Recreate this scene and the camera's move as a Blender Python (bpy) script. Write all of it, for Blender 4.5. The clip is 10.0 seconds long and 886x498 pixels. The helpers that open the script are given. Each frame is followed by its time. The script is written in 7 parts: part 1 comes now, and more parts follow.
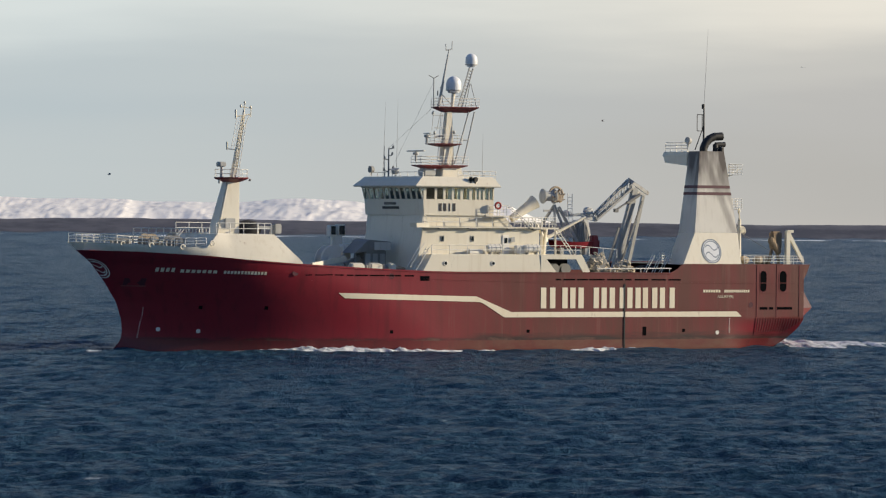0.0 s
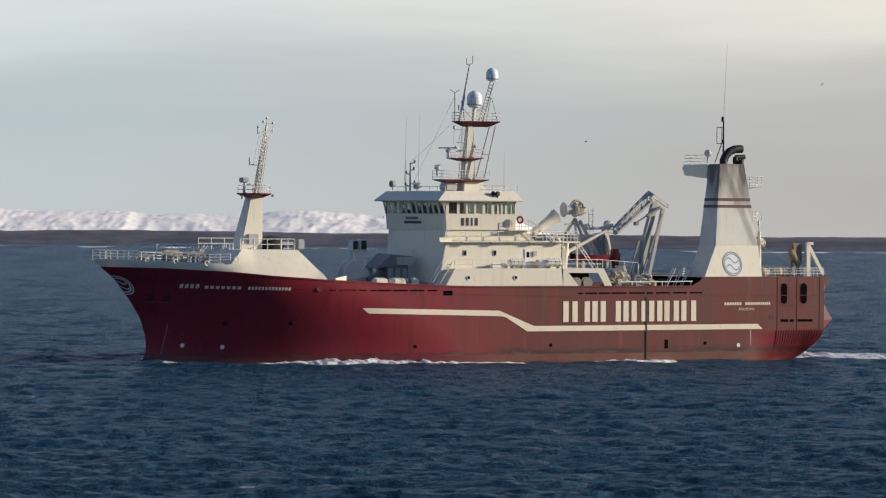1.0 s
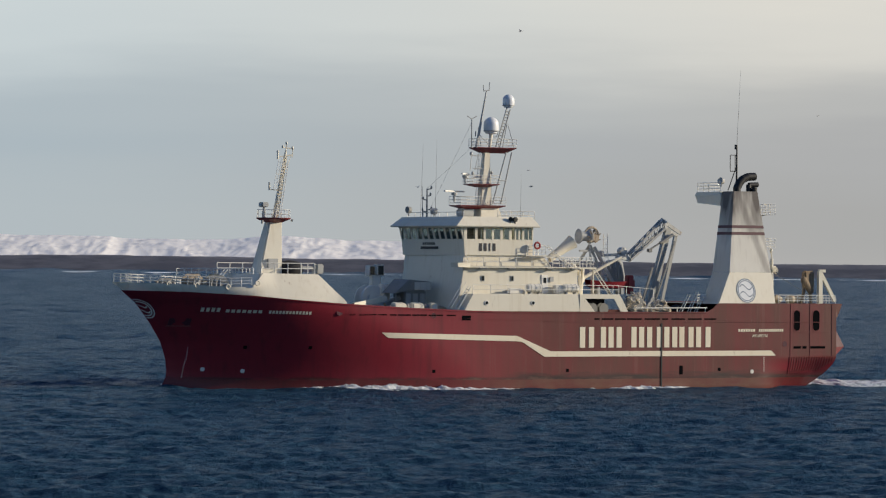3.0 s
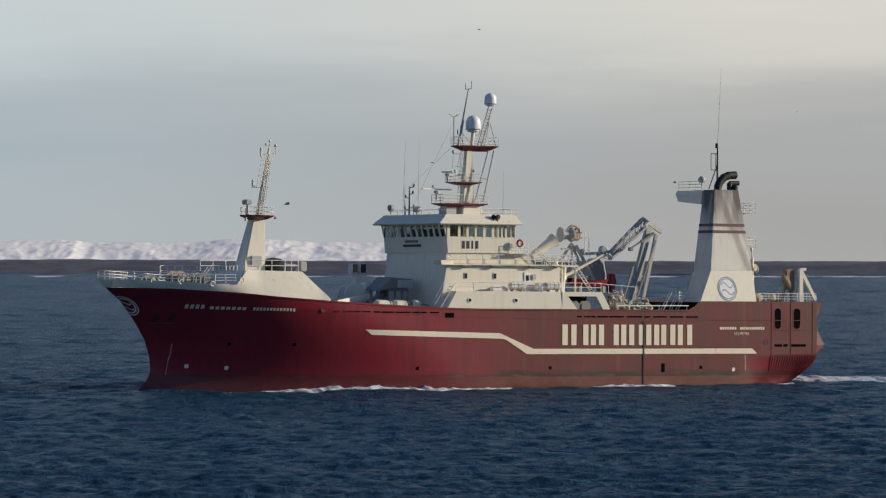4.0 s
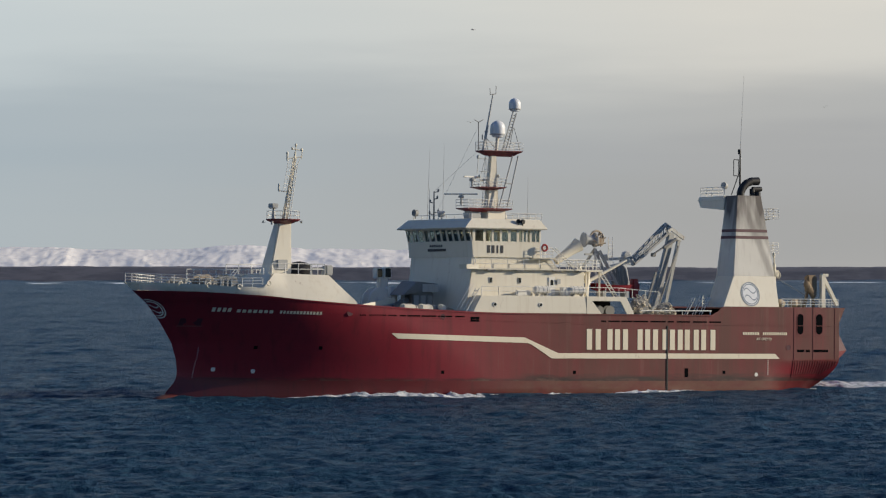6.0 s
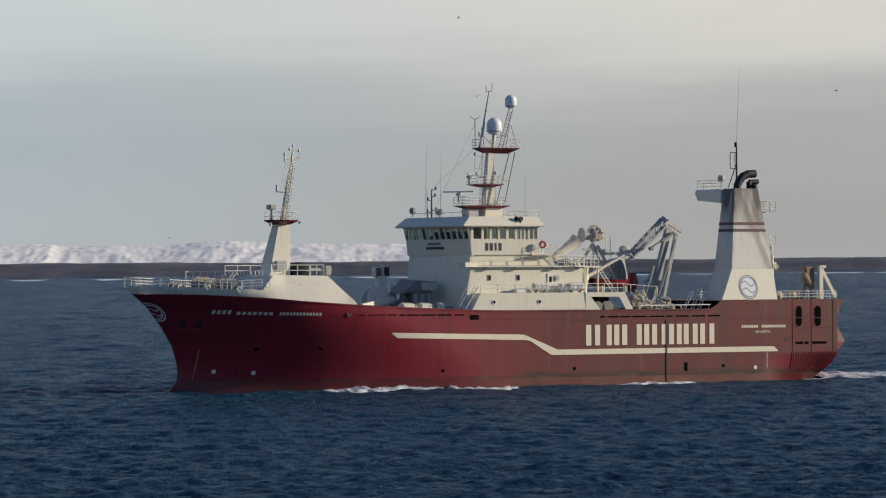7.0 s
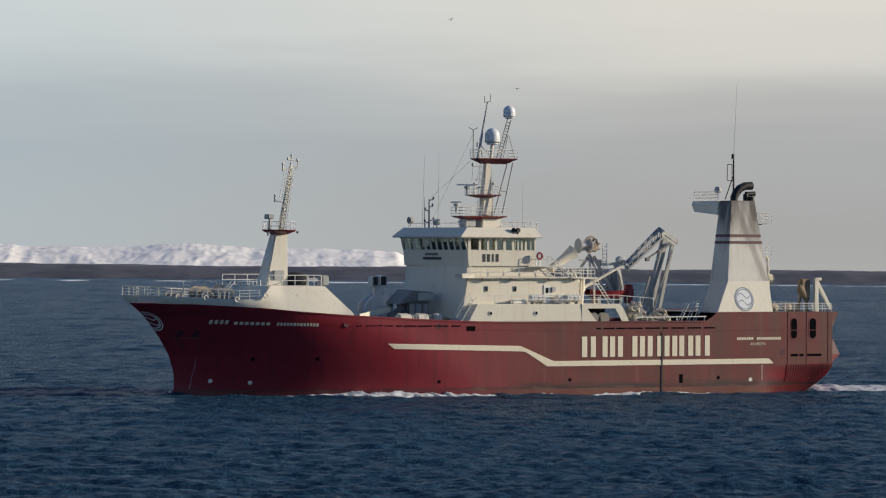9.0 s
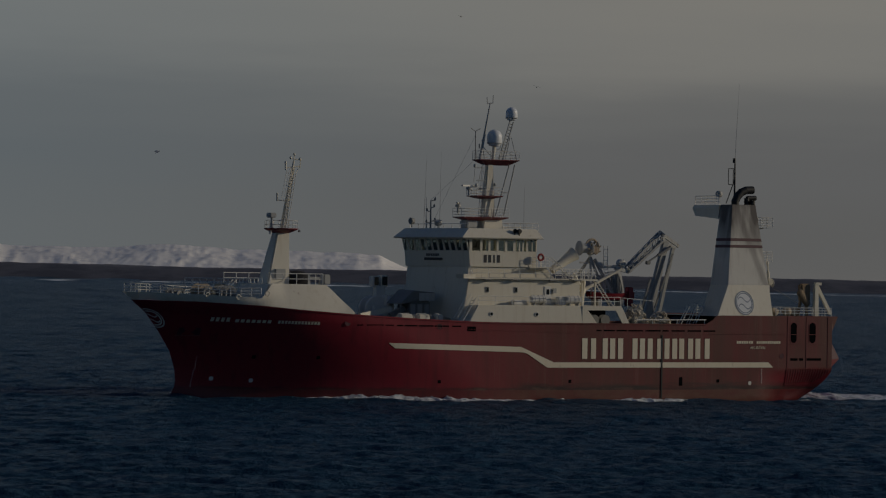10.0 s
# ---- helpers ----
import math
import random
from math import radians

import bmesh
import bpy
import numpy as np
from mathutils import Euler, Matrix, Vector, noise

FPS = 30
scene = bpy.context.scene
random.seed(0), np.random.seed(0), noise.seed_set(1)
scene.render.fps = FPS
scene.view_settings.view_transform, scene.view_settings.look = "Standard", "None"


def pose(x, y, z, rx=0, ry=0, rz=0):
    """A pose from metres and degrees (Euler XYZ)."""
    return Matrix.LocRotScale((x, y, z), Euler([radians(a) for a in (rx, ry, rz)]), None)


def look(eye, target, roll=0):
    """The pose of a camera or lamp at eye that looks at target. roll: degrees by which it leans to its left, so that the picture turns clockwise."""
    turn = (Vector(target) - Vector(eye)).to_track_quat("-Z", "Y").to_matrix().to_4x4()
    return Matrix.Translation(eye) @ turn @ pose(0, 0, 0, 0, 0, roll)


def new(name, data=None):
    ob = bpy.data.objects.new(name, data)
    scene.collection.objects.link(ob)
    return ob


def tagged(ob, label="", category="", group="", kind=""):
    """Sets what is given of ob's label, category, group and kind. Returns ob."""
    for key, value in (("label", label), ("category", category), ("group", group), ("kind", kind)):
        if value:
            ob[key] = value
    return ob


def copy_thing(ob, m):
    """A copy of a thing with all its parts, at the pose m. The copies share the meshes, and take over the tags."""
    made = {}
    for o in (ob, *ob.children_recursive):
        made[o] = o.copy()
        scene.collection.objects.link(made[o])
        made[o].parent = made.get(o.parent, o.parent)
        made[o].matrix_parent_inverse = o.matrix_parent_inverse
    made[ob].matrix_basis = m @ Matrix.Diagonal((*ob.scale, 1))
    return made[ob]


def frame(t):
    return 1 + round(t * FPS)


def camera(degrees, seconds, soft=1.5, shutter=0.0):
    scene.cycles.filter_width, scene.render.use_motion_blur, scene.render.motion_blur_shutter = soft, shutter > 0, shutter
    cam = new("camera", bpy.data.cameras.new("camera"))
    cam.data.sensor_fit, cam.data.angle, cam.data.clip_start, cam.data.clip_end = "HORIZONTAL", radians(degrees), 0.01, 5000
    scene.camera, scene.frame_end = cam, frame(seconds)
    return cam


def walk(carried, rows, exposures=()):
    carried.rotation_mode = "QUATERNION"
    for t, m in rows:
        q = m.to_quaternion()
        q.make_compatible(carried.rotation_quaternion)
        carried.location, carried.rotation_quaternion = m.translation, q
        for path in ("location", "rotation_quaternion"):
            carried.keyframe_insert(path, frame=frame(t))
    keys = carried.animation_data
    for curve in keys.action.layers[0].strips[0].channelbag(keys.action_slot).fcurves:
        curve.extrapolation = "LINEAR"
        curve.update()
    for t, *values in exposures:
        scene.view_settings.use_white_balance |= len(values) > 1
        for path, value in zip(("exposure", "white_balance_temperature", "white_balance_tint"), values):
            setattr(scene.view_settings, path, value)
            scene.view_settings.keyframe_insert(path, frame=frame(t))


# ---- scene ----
# ---- camera and its path: carried by a boat on a nearly parallel course ----
cam = camera(13.76, 10.0, 1.2)
EYE_Z = 12.6


def boat(t):
    return -7.4 * t, -3.2 * t, EYE_Z


CAM_ROWS = [  # seconds, yaw, pitch, roll
    (0.0, -0.000, -0.361, 0.479),
    (0.5, -0.021, -0.289, 0.542),
    (1.0, -0.053, -0.173, 0.479),
    (1.5, -0.086, -0.081, 0.448),
    (2.0, -0.160, 0.093, 0.603),
    (2.5, -0.206, 0.228, 0.601),
    (3.0, -0.534, 0.236, 0.667),
    (4.5, -1.305, 0.280, -0.086),
    (5.0, -1.325, 0.363, 0.071),
    (5.5, -1.345, 0.379, 0.102),
    (7.0, -1.807, 0.249, -0.524),
    (7.5, -1.962, 0.325, -0.432),
    (8.0, -2.115, 0.401, -0.211),
    (8.5, -2.322, 0.349, 0.071),
    (9.0, -2.582, 0.351, 0.448),
    (9.5, -2.855, 0.345, 0.853),
    (10.0, -2.927, 0.419, 1.135),
]
FADE = [  # seconds, stops, kelvin, tint: a little warm at first, then a fade to dark
    (0.0, 0.18, 6800, 10), (1.0, 0.18, 6650, 10), (2.2, 0.05, 6500, 10), (3.2, -0.05, 6500, 10), (4.5, -0.11, 6500, 10), (7.0, -0.11, 6500, 10),
    (8.5, -0.07, 6500, 10), (9.0, -0.06, 6500, 10),
    (9.2, -0.2, 6500, 10), (9.5, -0.7, 6500, 10), (9.8, -1.42, 6500, 10), (10.0, -2.0, 6500, 10)]
walk(cam, [(t, pose(*boat(t), 90 + p, 0, y) @ pose(0, 0, 0, 0, 0, r)) for t, y, p, r in CAM_ROWS], FADE)

SHIP_ROWS = [  # seconds, x, y, heave, heading, bow up, heel
    (0.0, -1.08, 373.74, 1.16, 26.07, 0.02, -0.23),
    (0.5, -3.49, 372.31, 1.04, 26.21, -0.16, -0.20),
    (1.0, -5.85, 370.93, 0.95, 26.35, -0.32, -0.26),
    (1.5, -8.33, 369.61, 0.87, 26.50, -0.41, -0.14),
    (2.0, -10.78, 368.33, 0.84, 26.65, -0.47, -0.06),
    (2.5, -13.29, 367.04, 0.84, 26.78, -0.35, -0.04),
    (3.0, -15.78, 365.69, 1.02, 26.88, -0.17, 0.08),
    (4.5, -23.68, 361.37, 1.38, 27.08, 0.83, 0.31),
    (5.0, -26.23, 359.94, 1.50, 27.10, 1.01, 0.49),
    (5.5, -28.85, 358.56, 1.50, 27.06, 0.97, 0.47),
    (7.0, -36.56, 354.45, 1.05, 26.78, 0.30, 0.05),
    (7.5, -39.11, 353.01, 0.84, 26.66, 0.11, 0.02),
    (8.0, -41.57, 351.49, 0.71, 26.51, -0.11, -0.10),
    (8.5, -44.01, 350.01, 0.62, 26.37, -0.25, -0.18),
    (9.0, -46.44, 348.58, 0.72, 26.24, -0.33, -0.28),
    (9.5, -48.88, 347.16, 0.89, 26.13, -0.35, -0.05),
    (10.0, -51.37, 345.79, 1.11, 26.01, -0.33, 0.02),
]


def ship_pose(row, still=False):
    t, x, y, z, h, p, r = row
    return pose(x, y, 0, 0, 0, 180 + h) if still else pose(x, y, z, r, -p, 180 + h)


# ---- world and sun ----
SUN_EL, SUN_AZ = radians(17), radians(86)          # azimuth clockwise from +y
world = bpy.data.worlds.new("sky")
scene.world = world
world.use_nodes = True
wn, wl = world.node_tree.nodes, world.node_tree.links
wn.clear()
w_out = wn.new("ShaderNodeOutputWorld")
w_bg = wn.new("ShaderNodeBackground")
w_bg.inputs[1].default_value = 0.1
sky = wn.new("ShaderNodeTexSky")
sky.sky_type = "NISHITA"
sky.sun_disc = False
sky.sun_elevation, sky.sun_rotation = SUN_EL, SUN_AZ
sky.air_density, sky.dust_density, sky.ozone_density = 1.4, 0.2, 3.0
w_co = wn.new("ShaderNodeTexCoord")
w_sep = wn.new("ShaderNodeSeparateXYZ")
w_map = wn.new("ShaderNodeMapping")
w_map.inputs["Scale"].default_value = (7.0, 7.0, 60.0)
w_noise = wn.new("ShaderNodeTexNoise")
w_noise.inputs["Scale"].default_value = 0.8
w_noise.inputs["Detail"].default_value = 6.0
w_wave = wn.new("ShaderNodeMath")                   # uneven height of the cloud layers
w_wave.operation = "MULTIPLY_ADD"
w_wave.inputs[1].default_value = 0.034
w_low = wn.new("ShaderNodeMapRange")
w_low.inputs[1].default_value, w_low.inputs[2].default_value = 0.017, 0.167
w_ramp = wn.new("ShaderNodeValToRGB")               # thin cloud layers low over the horizon
w_ramp.color_ramp.interpolation = "EASE"
layers = ((0.0, (5.1, 5.35, 5.45)), (0.07, (5.1, 5.4, 5.5)), (0.20, (4.7, 5.15, 5.4)), (0.28, (4.9, 5.3, 5.5)),
          (0.42, (6.6, 6.85, 6.75)), (0.54, (7.2, 7.35, 7.1)), (0.9, (6.6, 6.8, 6.8)))
w_ramp.color_ramp.elements[0].color = (*layers[0][1], 1)
w_ramp.color_ramp.elements[1].position, w_ramp.color_ramp.elements[1].color = layers[-1][0], (*layers[-1][1], 1)
for pos, col in layers[1:-1]:
    w_ramp.color_ramp.elements.new(pos).color = (*col, 1)
w_tint = wn.new("ShaderNodeValToRGB")               # warmer towards the sun
w_tint.color_ramp.elements[0].position, w_tint.color_ramp.elements[1].position = 0.40, 0.60
w_tint.color_ramp.elements[0].color = (0.91, 0.97, 1.01, 1)
w_tint.color_ramp.elements[1].color = (1.035, 1.01, 0.98, 1)
w_east = wn.new("ShaderNodeValToRGB")               # the same layers towards the sun: greyer low down
w_east.color_ramp.interpolation = "EASE"
layers_east = ((0.0, (4.25, 4.3, 4.35)), (0.10, (4.0, 4.12, 4.2)), (0.20, (4.2, 4.35, 4.5)), (0.28, (4.75, 4.9, 4.95)),
               (0.42, (6.95, 6.95, 6.6)), (0.54, (7.6, 7.5, 6.95)), (0.9, (6.6, 6.8, 6.8)))
w_east.color_ramp.elements[0].color = (*layers_east[0][1], 1)
w_east.color_ramp.elements[1].position, w_east.color_ramp.elements[1].color = layers_east[-1][0], (*layers_east[-1][1], 1)
for pos, col in layers_east[1:-1]:
    w_east.color_ramp.elements.new(pos).color = (*col, 1)
w_span = wn.new("ShaderNodeMapRange")
w_span.interpolation_type = "SMOOTHSTEP"
w_span.inputs[1].default_value, w_span.inputs[2].default_value = -0.12, 0.13
w_both = wn.new("ShaderNodeMix")
w_both.data_type = "RGBA"
w_half = wn.new("ShaderNodeMath")
w_half.operation = "ADD"
w_half.inputs[1].default_value = 0.5
w_mul = wn.new("ShaderNodeMix")
w_mul.data_type, w_mul.blend_type = "RGBA", "MULTIPLY"
w_mul.inputs[0].default_value = 1.0
w_veil = wn.new("ShaderNodeValToRGB")               # thin cloud low down, blue overhead
w_veil.color_ramp.elements[0].position, w_veil.color_ramp.elements[1].position = 0.075, 0.20
w_veil.color_ramp.elements[0].color = (0.96, 0.96, 0.96, 1)
w_veil.color_ramp.elements[1].color = (0.06, 0.06, 0.06, 1)
w_dot = wn.new("ShaderNodeVectorMath")               # the bank of cloud lies to the north and east
w_dot.operation = "DOT_PRODUCT"
w_dot.inputs[1].default_value = (0.42, 0.9, 0.0)
w_side = wn.new("ShaderNodeMapRange")
w_side.interpolation_type = "SMOOTHSTEP"
w_side.inputs[1].default_value, w_side.inputs[2].default_value = -0.15, 0.75
w_side.inputs[3].default_value, w_side.inputs[4].default_value = 0.27, 1.0
w_fac = wn.new("ShaderNodeMath")
w_fac.operation = "MULTIPLY"
w_mix = wn.new("ShaderNodeMix")
w_mix.data_type = "RGBA"
wl.new(w_co.outputs["Generated"], w_map.inputs[0])
wl.new(w_co.outputs["Generated"], w_sep.inputs[0])
wl.new(w_map.outputs[0], w_noise.inputs[0])
wl.new(w_noise.outputs[0], w_wave.inputs[0])
wl.new(w_sep.outputs[2], w_wave.inputs[2])
wl.new(w_wave.outputs[0], w_low.inputs[0])
wl.new(w_low.outputs[0], w_ramp.inputs[0])
wl.new(w_sep.outputs[0], w_half.inputs[0])
wl.new(w_half.outputs[0], w_tint.inputs[0])
wl.new(w_low.outputs[0], w_east.inputs[0])
wl.new(w_sep.outputs[0], w_span.inputs[0])
wl.new(w_span.outputs[0], w_both.inputs[0])
wl.new(w_ramp.outputs[0], w_both.inputs[6])
wl.new(w_east.outputs[0], w_both.inputs[7])
wl.new(w_both.outputs[2], w_mul.inputs[6])
wl.new(w_tint.outputs[0], w_mul.inputs[7])
wl.new(w_sep.outputs[2], w_veil.inputs[0])
wl.new(w_co.outputs["Generated"], w_dot.inputs[0])
wl.new(w_dot.outputs["Value"], w_side.inputs[0])
wl.new(w_veil.outputs[0], w_fac.inputs[0])
wl.new(w_side.outputs[0], w_fac.inputs[1])
wl.new(w_fac.outputs[0], w_mix.inputs[0])
w_blue = wn.new("ShaderNodeMix")                    # clear sky, deep and dim in low winter sun
w_blue.data_type, w_blue.blend_type = "RGBA", "MULTIPLY"
w_blue.inputs[0].default_value = 1.0
w_blue.inputs[7].default_value = (0.56, 0.68, 1.0, 1)
wl.new(sky.outputs[0], w_blue.inputs[6])
wl.new(w_blue.outputs[2], w_mix.inputs[6])
wl.new(w_mul.outputs[2], w_mix.inputs[7])
wl.new(w_mix.outputs[2], w_bg.inputs[0])
wl.new(w_bg.outputs[0], w_out.inputs[0])

sun = new("sun", bpy.data.lights.new("sun", "SUN"))
sun.data.energy, sun.data.angle, sun.data.color = 5.0, radians(0.6), (1.0, 0.875, 0.68)
sun.matrix_world = look((math.sin(SUN_AZ) * 500, math.cos(SUN_AZ) * 500, 500 * math.tan(SUN_EL)), (0, 0, 0))


# ---- materials ----
def node(nt, kind, **values):
    n = nt.nodes.new(kind)
    for k, v in values.items():
        n.inputs[k.replace("_", " ")].default_value = v
    return n


def paint(name, colour, dark=None, rough=0.5, metal=0.0, streak=0.35, fine=9.0, bump=0.15, size=1.0, rust=0.0, warp=0.0):
    """Weathered paint or metal: broad mottling, fine grain, vertical run-off streaks, rust spots."""
    m = bpy.data.materials.new(name)
    m.use_nodes = True
    nt = m.node_tree
    b = nt.nodes["Principled BSDF"]
    b.inputs["Metallic"].default_value = metal
    dark = dark or tuple(c * 0.62 for c in colour)
    co = nt.nodes.new("ShaderNodeTexCoord")
    broad = node(nt, "ShaderNodeTexNoise", Scale=0.35 * size, Detail=6.0, Roughness=0.62)
    grain = node(nt, "ShaderNodeTexNoise", Scale=fine * size, Detail=3.0)
    mp = nt.nodes.new("ShaderNodeMapping")
    mp.inputs["Scale"].default_value = (2.2 * size, 2.2 * size, 0.13 * size)
    run = node(nt, "ShaderNodeTexNoise", Scale=1.0, Detail=5.0, Roughness=0.6)
    for t in (broad, grain):
        nt.links.new(co.outputs["Object"], t.inputs[0])
    nt.links.new(co.outputs["Object"], mp.inputs[0])
    nt.links.new(mp.outputs[0], run.inputs[0])
    r1 = nt.nodes.new("ShaderNodeValToRGB")
    r1.color_ramp.elements[0].position, r1.color_ramp.elements[1].position = 0.35, 0.7
    nt.links.new(broad.outputs[0], r1.inputs[0])
    r2 = nt.nodes.new("ShaderNodeValToRGB")
    r2.color_ramp.elements[0].position, r2.color_ramp.elements[1].position = 0.52, 0.75
    nt.links.new(run.outputs[0], r2.inputs[0])
    m1 = nt.nodes.new("ShaderNodeMix")
    m1.data_type = "RGBA"
    m1.inputs[6].default_value = (*colour, 1)
    m1.inputs[7].default_value = (*[c * 0.85 + d * 0.15 for c, d in zip(colour, dark)], 1)
    nt.links.new(r1.outputs[0], m1.inputs[0])
    k = nt.nodes.new("ShaderNodeMath")
    k.operation = "MULTIPLY"
    k.inputs[1].default_value = streak
    nt.links.new(r2.outputs[0], k.inputs[0])
    m2 = nt.nodes.new("ShaderNodeMix")
    m2.data_type = "RGBA"
    m2.inputs[7].default_value = (*dark, 1)
    nt.links.new(k.outputs[0], m2.inputs[0])
    nt.links.new(m1.outputs[2], m2.inputs[6])
    last = m2.outputs[2]
    if rust:
        rr = nt.nodes.new("ShaderNodeValToRGB")
        rr.color_ramp.elements[0].position, rr.color_ramp.elements[1].position = 0.66 - rust * 0.2, 0.8 - rust * 0.2
        mq = nt.nodes.new("ShaderNodeMapping")
        mq.inputs["Scale"].default_value = (1.3 * size, 1.3 * size, 0.35 * size)
        rn = node(nt, "ShaderNodeTexNoise", Scale=1.0, Detail=8.0, Roughness=0.7)
        nt.links.new(co.outputs["Object"], mq.inputs[0])
        nt.links.new(mq.outputs[0], rn.inputs[0])
        nt.links.new(rn.outputs[0], rr.inputs[0])
        m3 = nt.nodes.new("ShaderNodeMix")
        m3.data_type = "RGBA"
        m3.inputs[7].default_value = (0.2, 0.085, 0.03, 1)
        nt.links.new(rr.outputs[0], m3.inputs[0])
        nt.links.new(last, m3.inputs[6])
        last = m3.outputs[2]
    nt.links.new(last, b.inputs["Base Color"])
    rg = nt.nodes.new("ShaderNodeMapRange")
    rg.inputs[3].default_value, rg.inputs[4].default_value = max(rough - 0.12, 0.05), min(rough + 0.15, 1)
    nt.links.new(broad.outputs[0], rg.inputs[0])
    nt.links.new(rg.outputs[0], b.inputs["Roughness"])
    if bump:
        bp = node(nt, "ShaderNodeBump", Strength=bump, Distance=0.03)
        nt.links.new(grain.outputs[0], bp.inputs["Height"])
        nt.links.new(bp.outputs[0], b.inputs["Normal"])
        if warp:                                       # plates pulled in between the frames
            dent = node(nt, "ShaderNodeTexNoise", Scale=0.55, Detail=2.0)
            nt.links.new(co.outputs["Object"], dent.inputs[0])
            bw = node(nt, "ShaderNodeBump", Strength=0.6, Distance=warp)
            nt.links.new(dent.outputs[0], bw.inputs["Height"])
            nt.links.new(bp.outputs[0], bw.inputs["Normal"])
            nt.links.new(bw.outputs[0], b.inputs["Normal"])
    return m


def grimy(m, z0, z1, colour, scale, lo, hi, x0=40.0, x1=39.0):
    """Stains of dirt that lie between two heights and abaft x0, broken up along the side."""
    nt = m.node_tree
    b = nt.nodes["Principled BSDF"]
    old = b.inputs["Base Color"].links[0].from_socket
    co = nt.nodes.new("ShaderNodeTexCoord")
    sp = nt.nodes.new("ShaderNodeSeparateXYZ")
    nt.links.new(co.outputs["Object"], sp.inputs[0])
    mr = nt.nodes.new("ShaderNodeMapRange")
    mr.inputs[1].default_value, mr.inputs[2].default_value = z0, z1
    nt.links.new(sp.outputs[2], mr.inputs[0])
    mp = nt.nodes.new("ShaderNodeMapping")
    mp.inputs["Scale"].default_value = scale
    n = node(nt, "ShaderNodeTexNoise", Scale=1.0, Detail=6.0, Roughness=0.65)
    nt.links.new(co.outputs["Object"], mp.inputs[0])
    nt.links.new(mp.outputs[0], n.inputs[0])
    ax = nt.nodes.new("ShaderNodeMapRange")
    ax.interpolation_type = "SMOOTHSTEP"
    ax.inputs[1].default_value, ax.inputs[2].default_value = x0, x1
    nt.links.new(sp.outputs[0], ax.inputs[0])
    both = nt.nodes.new("ShaderNodeMath")
    both.operation = "MULTIPLY"
    nt.links.new(mr.outputs[0], both.inputs[0])
    nt.links.new(ax.outputs[0], both.inputs[1])
    mu = nt.nodes.new("ShaderNodeMath")
    mu.operation = "MULTIPLY"
    nt.links.new(both.outputs[0], mu.inputs[0])
    nt.links.new(n.outputs[0], mu.inputs[1])
    rp = nt.nodes.new("ShaderNodeValToRGB")
    rp.color_ramp.elements[0].position, rp.color_ramp.elements[1].position = lo, hi
    nt.links.new(mu.outputs[0], rp.inputs[0])
    mx = nt.nodes.new("ShaderNodeMix")
    mx.data_type = "RGBA"
    mx.inputs[7].default_value = (*colour, 1)
    nt.links.new(rp.outputs[0], mx.inputs[0])
    nt.links.new(old, mx.inputs[6])
    nt.links.new(mx.outputs[2], b.inputs["Base Color"])
    return m


